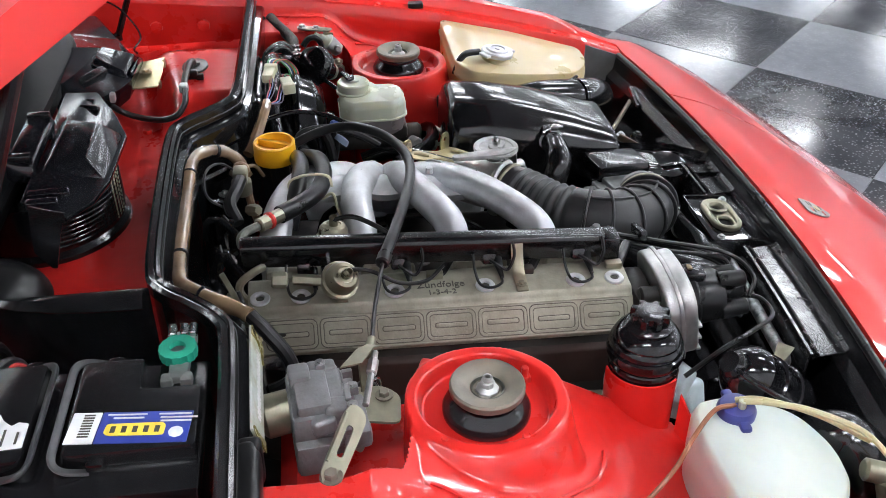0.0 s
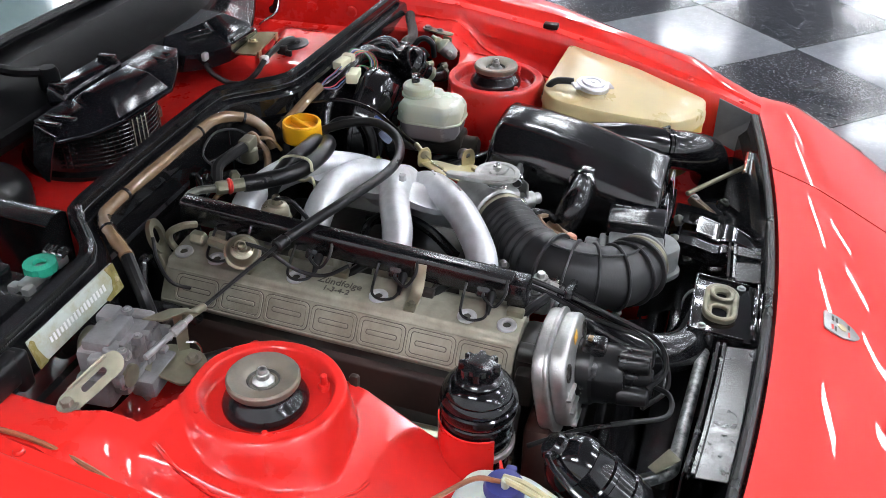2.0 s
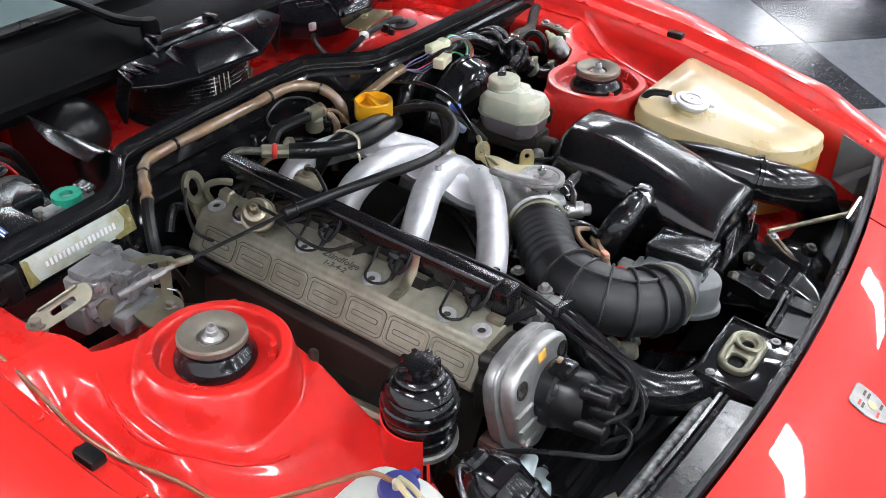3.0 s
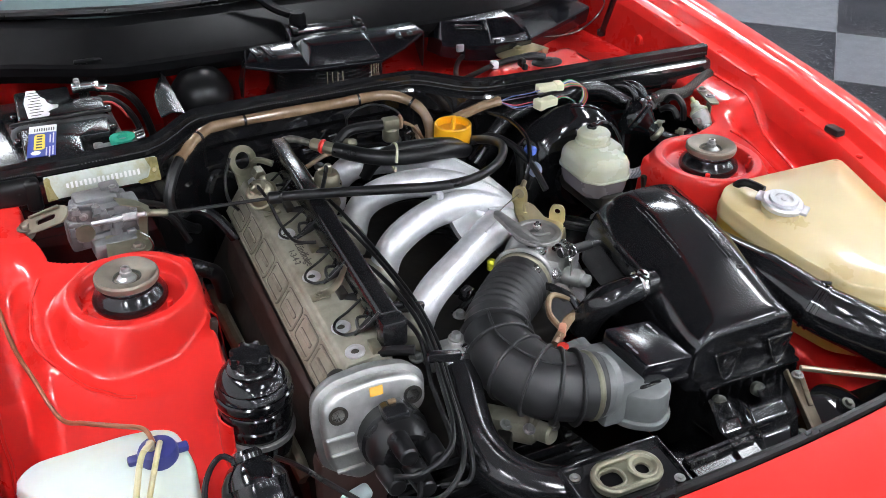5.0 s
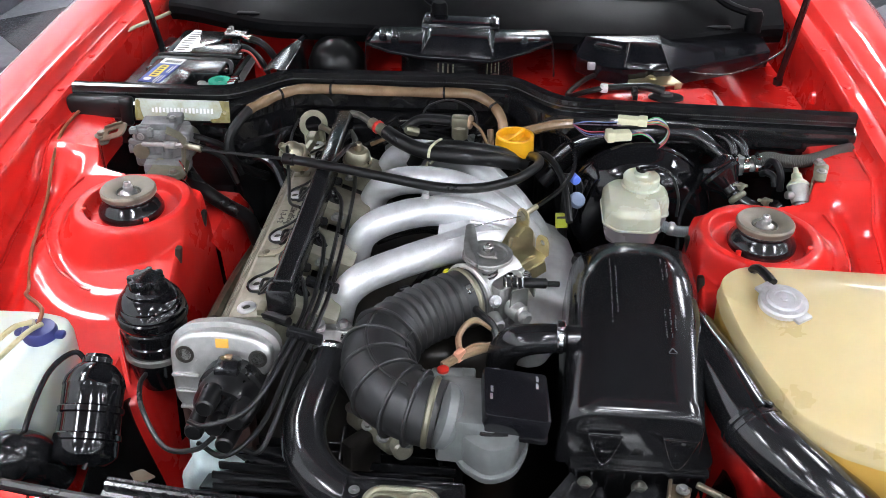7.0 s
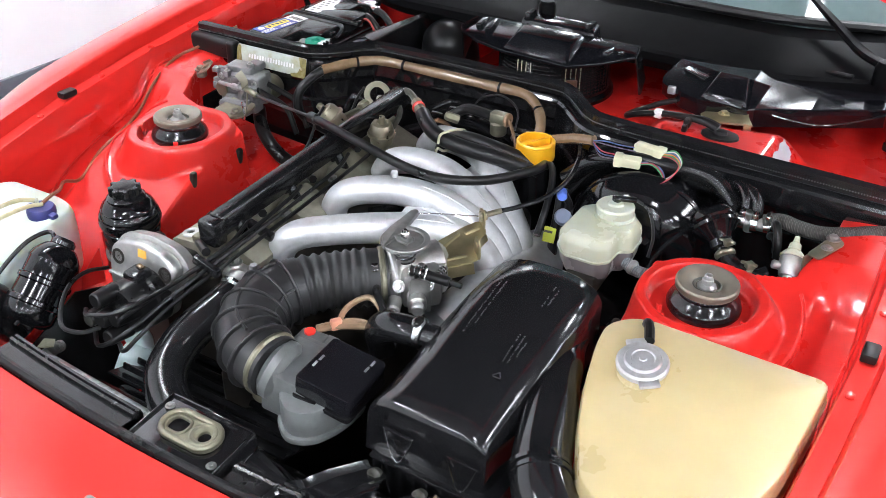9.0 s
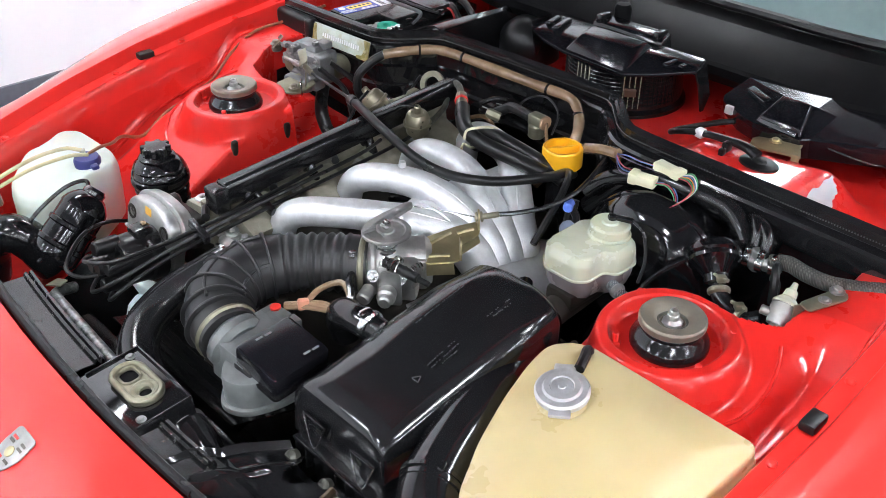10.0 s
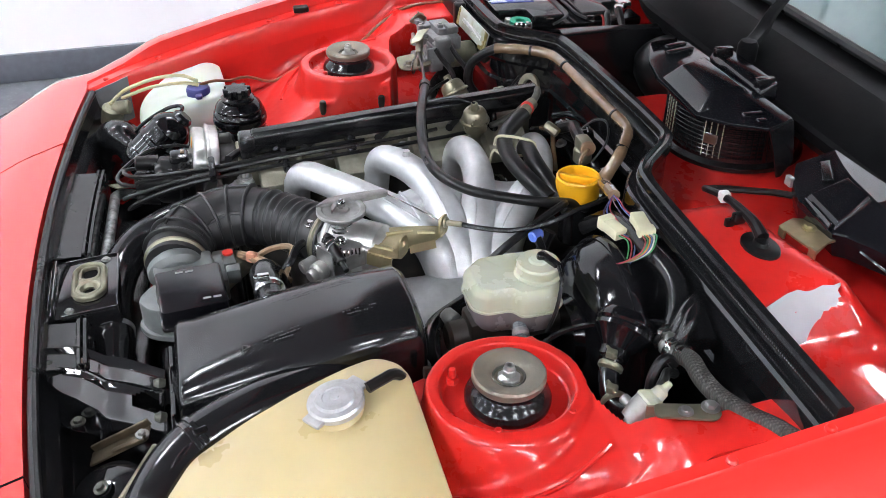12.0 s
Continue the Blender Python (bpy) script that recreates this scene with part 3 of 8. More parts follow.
for sd in (1, -1):
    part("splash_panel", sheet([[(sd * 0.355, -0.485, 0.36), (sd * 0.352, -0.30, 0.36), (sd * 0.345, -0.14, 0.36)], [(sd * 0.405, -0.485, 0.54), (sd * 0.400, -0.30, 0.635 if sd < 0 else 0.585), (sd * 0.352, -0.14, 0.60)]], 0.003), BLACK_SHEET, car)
    if sd < 0:
        part("rear_shelf", sheet([[(-0.335, y, z - 0.16), (-0.345, y, z - 0.02), (-0.36, y, z), (-0.45, y, z + 0.006), (-0.555, y, z + 0.02)] for y, z in ((0.045, 0.688), (0.10, 0.690), (0.16, 0.690), (0.205, 0.684), (0.225, 0.66))], 0.002), RED_BAY, car)
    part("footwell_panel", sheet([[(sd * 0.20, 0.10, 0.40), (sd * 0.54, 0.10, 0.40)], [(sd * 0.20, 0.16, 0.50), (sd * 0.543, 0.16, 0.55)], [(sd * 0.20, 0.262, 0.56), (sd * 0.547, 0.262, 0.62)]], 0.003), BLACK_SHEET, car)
    # black sheet added to give the shade in the gap behind the tower
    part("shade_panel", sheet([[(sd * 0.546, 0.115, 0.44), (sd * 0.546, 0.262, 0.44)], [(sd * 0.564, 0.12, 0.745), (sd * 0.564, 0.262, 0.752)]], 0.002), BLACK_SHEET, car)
# bulkhead with its rubber lip
BULK = [(-0.638, 0.255), (-0.42, 0.262), (-0.372, 0.272), (-0.338, 0.302), (-0.305, 0.338), (-0.265, 0.352), (-0.10, 0.360), (0.06, 0.362), (0.10, 0.352), (0.135, 0.318), (0.165, 0.290), (0.205, 0.277), (0.35, 0.272), (0.64, 0.266)]


def bulk_sweep(profile, zoff=0.0):
    pts = [p for p, u in curve_points([(x, y, 0) for x, y in BULK], 4)]
    rows = []
    for i, p in enumerate(pts):
        d = (pts[min(i + 1, len(pts) - 1)] - pts[max(i - 1, 0)]).normalized()
        n = Vector((d.y, -d.x, 0))
        rows.append([p + n * a + Vector((0, 0, z + zoff)) for a, z in profile])
    return loft(rows)


firewall = part("bulkhead", bulk_sweep([(-0.004, 0.838), (0.004, 0.838), (0.006, 0.830), (0.020, 0.828), (0.023, 0.824), (0.026, 0.797), (0.022, 0.790), (0.017, 0.788), (0.017, 0.757), (0.022, 0.753), (0.022, 0.741), (0.017, 0.737), (0.017, 0.32), (-0.004, 0.32)]), BLACK_GLOSS, car, "black bulkhead between engine bay and scuttle", 30)
part("rubber_seal", bulk_sweep([(-0.008, 0.833), (-0.008, 0.848), (-0.004, 0.852), (0.002, 0.850), (0.005, 0.853), (0.009, 0.850), (0.010, 0.833)]), RUBBER_SHINY, firewall, "black rubber lip along the bulkhead", 30)

# serrated rubber edge; its glints are put in as a paler colour
bm = bmesh.new()
path = [p for p, u in curve_points([(x, y, 0) for x, y in BULK], 40)]
for p, q in zip(path, path[1:]):
    d = (q - p)
    if d.length > 0:
        n = Vector((d.y, -d.x, 0)).normalized()
        for k in range(max(1, round(d.length / 0.0036))):
            c = p + d * (k / max(1, round(d.length / 0.0036))) + n * 0.0102 + Vector((0, 0, 0.8385))
            e = d.normalized() * 0.0009
            v = [bm.verts.new(c + w) for w in (-e, e, e + Vector((0, 0, 0.0022)), -e + Vector((0, 0, 0.0022)), n * 0.0011 + Vector((0, 0, 0.0011)))]
            for a, b in ((0, 1), (1, 2), (2, 3), (3, 0)):
                bm.faces.new((v[a], v[b], v[4]))
part("seal_serration", bm, GLINT_RUBBER, firewall, "fine serrations along the seal, glints painted pale")

# scuttle tray behind the bulkhead
def tray_z(x, y):
    z = 0.640 + 0.125 * smooth(-0.27, -0.20, x)
    box = smooth(0.20, 0.255, x) * (1 - smooth(0.425, 0.505, x)) * (1 - smooth(0.36 + 0.25 * max(0.0, x - 0.25), 0.42 + 0.25 * max(0.0, x - 0.25), y))
    z = z + (0.829 - z) * box
    return max(z, 0.80 * smooth(0.60, 0.66, abs(x)))


rows = []
for y in np.linspace(0.268, 0.80, 50):
    xm = rail_x(y) - 0.002
    rows.append([(-xm, y, rail_z(y) - 0.02)] + [(x, y, tray_z(x, y)) for x in np.linspace(-xm + 0.004, xm - 0.004, 90)] + [(xm, y, rail_z(y) - 0.02)])


def cut_tray(rows):
    bm = sheet(rows)
    pts = [p for p, u in curve_points([(x, y, 0) for x, y in BULK], 4)]
    def front(x):
        for a, b in zip(pts, pts[1:]):
            if a.x <= x <= b.x:
                return a.y + (b.y - a.y) * (x - a.x) / (b.x - a.x)
        return 0.26
    gone = [f for f in bm.faces if f.calc_center_median().y < front(f.calc_center_median().x) - 0.006]
    bmesh.ops.delete(bm, geom=gone, context="FACES")
    return bm


tray = part("scuttle_tray", cut_tray(rows), RED_BAY, car, "red painted scuttle tray", 45)
for x, y in ((0.245, 0.428), (0.015, 0.395), (-0.20, 0.42), (0.18, 0.385), (0.52, 0.45)):
    part("stud", hexnut((x, y, tray_z(x, y) - 0.001), 0.008, 0.007), RED_BAY, tray)
for y in (0.36, 0.45, 0.56):
    part("stud", lathe([(0.012, 0), (0.011, 0.006), (0.006, 0.008), (0, 0.008)], axis_pose((0.628, y, 0.80), (0.5, y, 0.80)), 14), RED_BAY, tray)
part("scuttle_wall", rbox((0, 0.815, 0.70), (1.26, 0.03, 0.5), 0.002), RED_BAY, car)
# bare primer where the paint has peeled from the tray
prim = []
rng = random.Random(4)
edge = [(0.452, 0.293), (0.440, 0.335), (0.438, 0.405), (0.453, 0.396), (0.464, 0.366), (0.488, 0.326), (0.496, 0.306), (0.487, 0.301), (0.482, 0.290)]
for (x, y), (u, v) in zip(edge, edge[1:] + edge[:1]):
    for k in range(6):
        j = 0.0 if k == 0 or (y < 0.3 and v < 0.34) else 0.0028
        prim.append((x + (u - x) * k / 6 + rng.uniform(-j, j), y + (v - y) * k / 6 + rng.uniform(-j, j)))
rows = []
for s in (1.0, 0.66, 0.33, 0.02):
    rows.append([(0.456 + (x - 0.456) * s, 0.340 + (y - 0.340) * s, tray_z(0.456 + (x - 0.456) * s, 0.340 + (y - 0.340) * s) + 0.0016) for x, y in prim + prim[:1]])
part("peeled_patch", sheet(rows), PRIMER, tray, "grey primer patch where red paint peeled")


# black cowl panel, windscreen and wipers
def cowl_front(x):
    return 0.537 + 0.09 * smooth(0.34, 0.62, abs(x))


rows = []
for x in np.linspace(-0.60, 0.60, 41):
    y = cowl_front(x)
    rows.append([(x, y + 0.012, 0.835), (x, y, 0.852), (x, y, 0.866), (x, y + 0.004, 0.872), (x, y + 0.05, 0.893), (x, y + 0.10, 0.905), (x, y + 0.106, 0.899), (x, y + 0.150, 0.899), (x, y + 0.19, 0.900)])
cowl = part("cowl_panel", sheet(rows, 0.003), COWL, car, "satin black plastic cowl panel below the windscreen", 30)
for x in (-0.42, 0.47):
    part("clip", rbox((x, cowl_front(x) + 0.012, 0.876), (0.046, 0.014, 0.006), 0.003), COWL, cowl)
rows = []
for u in np.linspace(0, 1, 14):
    rows.append([(x * (1 - 0.14 * u), cowl_front(x) + 0.165 + 0.62 * u, 0.905 + 0.40 * u + 0.03 * math.sin(math.pi * u)) for x in np.linspace(-0.62, 0.62, 31)])
part("windscreen", sheet(rows, 0.005), GLASS_DARK, car, "tinted laminated windscreen", 60)
part("screen_seal", tube([(x, cowl_front(x) + 0.163, 0.912) for x in np.linspace(-0.62, 0.62, 9)], 0.009, 8), RUBBER, car)


def wiper(px, py, pz, reach, turn):
    w = part("wiper", lathe([(0.016, -0.02), (0.016, 0.012), (0.012, 0.02), (0, 0.021)], pose(px, py, pz), 16), COWL, car, "black wiper arm and blade")
    d = Vector((math.cos(radians(turn)), math.sin(radians(turn)), 0))
    e = Vector((px, py, pz + 0.012))
    q = [e, e + d * 0.05 + Vector((0, 0, 0.008)), e + d * 0.10 + Vector((0, 0, 0.03)), e + d * 0.2 + Vector((0, 0.02, 0.07)), e + d * reach + Vector((0, 0.05, 0.15))]
    part("arm", tube(q, [0.012, 0.012, 0.010, 0.007, 0.005], 8, 5, None, 0.6), COWL, w)
    return w


wiper(-0.052, 0.558, 0.895, 0.33, 128)
wiper(0.535, 0.60, 0.888, 0.36, 150)

# the rest of the body behind the windscreen, closed and plain
def body_ring(y, w, z0, z1, r):
    return [(x, y, z0 + (z1 - z0) / 2 + v) for x, v in rrect(2 * w, z1 - z0, r, 5)]


part("rear_body", loft([body_ring(y, w, z0, z1, 0.10) for y, w, z0, z1 in ((1.452, 0.862, 0.20, 0.90), (2.0, 0.866, 0.20, 0.90), (2.6, 0.862, 0.22, 0.90), (3.0, 0.84, 0.26, 0.88), (3.15, 0.80, 0.34, 0.80))]), RED, car, "red doors and tail", 40)
part("cabin", loft([body_ring(y, w, 0.88, z1, r) for y, w, z1, r in ((1.456, 0.60, 1.285, 0.12), (1.8, 0.61, 1.30, 0.12), (2.2, 0.60, 1.26, 0.12), (2.7, 0.56, 1.06, 0.08), (3.0, 0.52, 0.92, 0.018))]), GLASS_DARK, car, "tinted side and rear glass", 40)
part("roof_panel", loft([body_ring(y, 0.53, z, z + 0.025, 0.010) for y, z in ((1.43, 1.272), (1.6, 1.284), (1.8, 1.288), (2.1, 1.268))]), RED, car, "", 40)
# raised bonnet: hinged behind, leaning forward over the bay
HA = radians(35.2)
hc, hs = math.cos(HA), math.sin(HA)


def hood_point(x, v, lift=0.0):
    """v metres forward of the hinge line, lift along the skin's normal."""
    y = 0.70 - v * hc + lift * hs
    z = 1.005 + v * hs + lift * hc
    return (x, y, z)


rows = []
for v in np.linspace(0.06, 1.24, 40):
    wdt = lerp_table([(0.0, 0.585), (0.3, 0.62), (0.8, 0.622), (1.1, 0.60), (1.24, 0.585)], v)
    bulge = 0.05 * math.sin(math.pi * min(1, v / 1.5 + 0.12))
    row = [hood_point(-wdt, v, -0.03), hood_point(-wdt - 0.002, v, -0.004)]
    for u in np.linspace(-1, 1, 25):
        row.append(hood_point(wdt * u, v, bulge * (1 - abs(u) ** 2.4)))
    row += [hood_point(wdt + 0.002, v, -0.004), hood_point(wdt, v, -0.03)]
    rows.append(row)
hood = part("bonnet", sheet(rows, 0.004), RED, car, "raised red bonnet", 40)
rows = []
for v in np.linspace(0.10, 1.19, 24):
    rows.append([hood_point(x, v, -0.028 + 0.02 * (1 - (x / 0.6) ** 2)) for x in np.linspace(-0.56, 0.56, 21)])
part("liner", sheet(rows, 0.008), BLACK_SHEET, hood, "black liner under the bonnet")
for sd in (1, -1):
    st = part("gas_strut", rod((sd * 0.578, 0.515, 0.80), hood_point(sd * 0.575, 0.42, -0.03), 0.006, 10), BLACK_PLASTIC, car, "thin black bonnet gas strut")
    part("ball_end", lathe([(0, -0.01), (0.009, -0.004), (0.009, 0.006), (0, 0.012)], pose(sd * 0.578, 0.515, 0.802), 12), BLACK_PLASTIC, st)

# front crossmember and dark pan below the engine
pan = part("undertray", rbox((0, -0.10, 0.33), (1.3, 0.84, 0.02), 0.003), GRIME, car, "grimy undertray below the engine")
cross = []
for x in np.linspace(-0.59, 0.59, 41):
    y = nose_edge(x)
    z = body_z(x, y)
    cross.append([(x, y + 0.004, z - 0.02), (x, y + 0.006, z - 0.007), (x, y + 0.013, z - 0.008), (x, y + 0.017, z - 0.035), (x, y + 0.030, z - 0.05), (x, y + 0.032, z - 0.08), (x, y + 0.034, z - 0.30)])
part("front_panel", sheet(cross, 0.003), BLACK_SHEET, car, "black front crossmember behind the nose", 30)
for sd in (1, -1):
    rows = [[(sd * 0.31, -0.50, 0.30), (sd * 0.64, -0.485, 0.30)], [(sd * 0.31, -0.498, 0.56), (sd * 0.60, -0.482, 0.66)]]
    part("closing_plate", sheet(rows, 0.003), BLACK_SHEET, car)
    part("corner_plate", sheet([[(sd * 0.390, -0.497, 0.688), (sd * 0.50, -0.489, 0.695), (sd * 0.602, -0.474, 0.704)], [(sd * 0.40, -0.490, 0.655), (sd * 0.49, -0.480, 0.640), (sd * 0.600, -0.466, 0.690)], [(sd * 0.42, -0.487, 0.60), (sd * 0.50, -0.477, 0.60), (sd * 0.598, -0.462, 0.62)]], 0.003), GREYPLATE, car, "grey corner plate", 60)
    part("corner_gusset", sheet([[(sd * 0.603, -0.474, 0.700), (sd * 0.606, -0.40, 0.726)], [(sd * 0.590, -0.468, 0.62), (sd * 0.607, -0.40, 0.64)]], 0.003), GREYPLATE, car)
part("front_shelf", sheet([[(0.10, -0.495, 0.595), (0.40, -0.49, 0.595)], [(0.10, -0.40, 0.59), (0.41, -0.40, 0.59)], [(0.10, -0.34, 0.56), (0.40, -0.34, 0.56)]], 0.003), BLACK_SHEET, car)
part("corner_shelf", sheet([[(0.385, -0.492, 0.600), (0.600, -0.486, 0.612)], [(0.40, -0.44, 0.598), (0.598, -0.44, 0.612)], [(0.41, -0.385, 0.592), (0.590, -0.395, 0.606)], [(0.41, -0.380, 0.54), (0.590, -0.390, 0.54)]], 0.003), BLACK_SHEET, car)
part("front_shelf", sheet([[(-0.55, -0.49, 0.57), (-0.10, -0.495, 0.57)], [(-0.52, -0.44, 0.55), (-0.10, -0.44, 0.55)]], 0.003), BLACK_SHEET, car)
part("nose_seal", tube([(x, nose_edge(x) + 0.011, body_z(x, nose_edge(x)) - 0.003) for x in np.linspace(-0.585, 0.585, 15)], 0.0065, 8, 4, None, 0.8), RUBBER, car, "black rubber strip along the nose edge")
# pressed front tray beside the latch, with folded lips
for x0, x1 in ((-0.33, -0.080), (0.080, 0.175)):
    rows = []
    for x in np.linspace(x0, x1, 17):
        y = nose_edge(x)
        z = body_z(x, y)
        rows.append([(x, y + 0.014, z - 0.024), (x, y + 0.020, z - 0.031), (x, y + 0.054, z - 0.034), (x, y + 0.056, z - 0.029), (x, y + 0.060, z - 0.028), (x, y + 0.062, z - 0.034), (x, y + 0.064, z - 0.029), (x, y + 0.068, z - 0.029), (x, y + 0.070, z - 0.036), (x, y + 0.071, z - 0.11)])
    part("front_tray", sheet(rows, 0.0025), DUSTY_BLACK, car, "glossy black pressed front tray", 25)
# road wheels carry the body
for sd in (1, -1):
    for y in (0.02, 2.42):
        wh = part("wheel", lathe([(0.18, -0.09), (0.286, -0.09), (0.304, -0.07), (0.310, 0), (0.304, 0.07), (0.286, 0.09), (0.18, 0.09), (0.18, -0.09)], pose(sd * 0.74, y, FLOOR + 0.310, 0, 90, 0), 32), RUBBER, car, "black road tyre")
        part("rim", lathe([(0.03, -0.07), (0.16, -0.075), (0.18, -0.08), (0.18, 0.08), (0.03, 0.05)], pose(sd * 0.74, y, FLOOR + 0.310, 0, 90, 0), 24), ALU, wh)

# ---- engine ----
engine = thing("engine", "slant four-cylinder engine with ribbed cast cam housing", "engine", (-0.1, 0.0, 0.34))


def shear(bm):
    """The engine sits slightly higher at its rear."""
    for v in bm.verts:
        v.co.z += 0.028 * (v.co.y + 0.21)
    return bm


def along_y(profile, y0, y1, bev=0.0015):
    """An (x, z) outline drawn along y."""
    bm = bmesh.new()
    a = [bm.verts.new((x, y0, z)) for x, z in profile]
    b = [bm.verts.new((x, y1, z)) for x, z in profile]
    n = len(profile)
    bm.faces.new(a)
    bm.faces.new(b)
    for k in range(n):
        bm.faces.new((a[k], a[(k + 1) % n], b[(k + 1) % n], b[k]))
    bmesh.ops.recalc_face_normals(bm, faces=bm.faces)
    if bev:
        bmesh.ops.bevel(bm, geom=list(bm.edges), offset=bev, segments=2, affect="EDGES", profile=0.5)
    return bm


part("block", shear(along_y([(-0.30, 0.36), (-0.31, 0.60), (-0.262, 0.688), (-0.15, 0.70), (-0.06, 0.60), (0.02, 0.36)], -0.245, 0.27, 0.006)), GRIME, engine, "grimy engine block and head")
# filler added to keep the gaps between the runners dark
part("runner_gap_filler", shear(rbox((-0.02, 0.035, 0.60), (0.24, 0.42, 0.13), 0.02, 3)), GRIME, engine, "dark filler block added below the runners")
cam_cover = part("cam_housing", shear(along_y([(-0.188, 0.750), (-0.196, 0.7525), (-0.243, 0.7475), (-0.2465, 0.7440), (-0.2485, 0.7395), (-0.2525, 0.7375), (-0.2765, 0.7015), (-0.2755, 0.6955), (-0.265, 0.690), (-0.18, 0.690)], -0.228, 0.256, 0.0015)), CAMALU, engine, "olive grey oxidised cast aluminium cam housing")

# letter face: local axes with u along the engine, v up the sloping face
FA, FB = Vector((-0.2765, 0, 0.7015)), Vector((-0.2525, 0, 0.7375))


def face_pose(u, v, off=0.0):
    d = (FB - FA).normalized()
    n = Vector((-d.z, 0, d.x))
    p = FA + d * v + n * off
    p = Vector((p.x, u, p.z + 0.028 * (u + 0.21)))
    m = Matrix.Identity(4)
    for i, c in enumerate((Vector((0, -1, -0.028)).normalized(), d, n)):
        m[0][i], m[1][i], m[2][i] = c
    m.translation = p
    return m


def frame_bar(w, h, t):
    return plate_with_holes(rrect(w, h, 0.006), [rrect(w - 2 * t, h - 2 * t, 0.004)], 0, 0.0013)


# raised maker's mark: plain outlined shapes, seven along the face
for k in range(7):
    u = 0.205 - 0.0655 * k
    # grooves are thin darker plates laid on the face
    part("groove", move(plate_with_holes(rrect(0.0635, 0.0375, 0.0085), [rrect(0.0520, 0.0260, 0.004)], 0, 0.0005), face_pose(u, 0.0215)), CAMALU_GROOVE, cam_cover)
    part("raised_outline", move(plate_with_holes(rrect(0.0608, 0.0348, 0.0075), [rrect(0.0545, 0.0285, 0.005)], 0, 0.0022), face_pose(u, 0.0215)), CAMALU, cam_cover)
    part("groove", move(prism(rrect(0.042, 0.0072, 0.003), 0, 0.0005), face_pose(u, 0.0215)), CAMALU_GROOVE, cam_cover)
    part("raised_bar", move(prism(rrect(0.039, 0.0046, 0.002), 0, 0.0020, 0.0005), face_pose(u, 0.0215)), CAMALU, cam_cover)


def top_z(x, y):
    return 0.7525 + (x + 0.196) * 0.1064 + 0.028 * (y + 0.21)


TILT_TOP = Matrix.Rotation(radians(-6.1), 4, "Y") @ Matrix.Rotation(radians(1.6), 4, "X")
for y in (0.241, 0.191, 0.075, -0.040, -0.158, -0.209):
    m = pose(-0.228, y, top_z(-0.228, y)) @ TILT_TOP
    part("bolt_washer", lathe([(0.0055, -0.004), (0.0055, 0.0022), (0.0065, 0.0034), (0.0115, 0.0030), (0.0125, 0.0016), (0.0125, -0.002)], m, 24), PALEZINC, cam_cover)
    part("bolt_socket", lathe([(0.0052, 0.0002), (0.0052, 0.0010), (0, 0.0010)], m, 6), CAMALU_DARK, cam_cover)
for v in (0.0005, 0.0428):
    part("cast_bead", tube([face_pose(u, v, 0.0004).translation for u in (0.252, 0.1, -0.05, -0.222)], 0.0013, 6, 3), CAMALU, cam_cover)
INK = mat("dark_cast_lettering", (0.05, 0.045, 0.035), 0.6, var=0.2)
tm = pose(-0.2255, 0.016, top_z(-0.2255, 0.016) + 0.0002) @ TILT_TOP @ pose(0, 0, 0, 0, 0, -90)
words("Zündfolge", 0.0150, 0.0005, tm, INK, cam_cover, "cast_lettering")
tm = pose(-0.2385, 0.016, top_z(-0.2385, 0.016) + 0.0002) @ TILT_TOP @ pose(0, 0, 0, 0, 0, -90)
words("1-3-4-2", 0.0125, 0.0005, tm, INK, cam_cover, "cast_lettering")
for y in (0.141, -0.086):
    part("clip_plate", join(rbox((-0.231, y, top_z(-0.231, y) + 0.0015), (0.026, 0.015, 0.003), 0.001, 2, (0, -6, 0)), bolt((-0.232, y, top_z(-0.232, y) + 0.003), 0.0042, 0.004)), OLIVEZINC, cam_cover)
part("strap", tube([(-0.240, -0.086, 0.7525), (-0.228, -0.086, 0.7560), (-0.214, -0.086, 0.7600), (-0.203, -0.086, 0.7720), (-0.195, -0.086, 0.7920)], 0.0078, 10, 6, None, 0.16), DAMPER, cam_cover)
for k in range(4):
    y = 0.20 - 0.122 * k
    part("intake_flange", shear(rbox((-0.150, y, 0.728), (0.07, 0.07, 0.03), 0.006, 2, (0, 20, 0))), CAMALU, engine)
part("lifting_eye", join(move(plate_with_holes(circle(0.024, 24), [circle(0.014, 20)], -0.003, 0.003), pose(-0.239, 0.272, 0.787, 72, 0, 20)), rbox((-0.236, 0.267, 0.755), (0.036, 0.007, 0.036), 0.002, 2, (-18, 0, 20))), OLIVEZINC, engine, "olive zinc lifting eye")

# ribbed exhaust side and pipes low beside the tower
# rust brown made darker in its colour for the shade beside the head
part("heat_shield", shear(along_y([(-0.312, 0.50), (-0.285, 0.68), (-0.275, 0.685), (-0.29, 0.50)], -0.20, 0.22, 0.003)), mat("rusty_heat_shield", (0.035, 0.019, 0.015), 0.6, metal=0.4, var=0.3, scale=15, bump=0.4, bscale=60), engine, "rusty brown exhaust heat shield")
part("dipstick_tube", tube([(-0.325, 0.20, 0.60), (-0.325, 0.0, 0.625), (-0.32, -0.16, 0.63), (-0.31, -0.24, 0.60)], 0.011, 10), OLIVEZINC, engine)

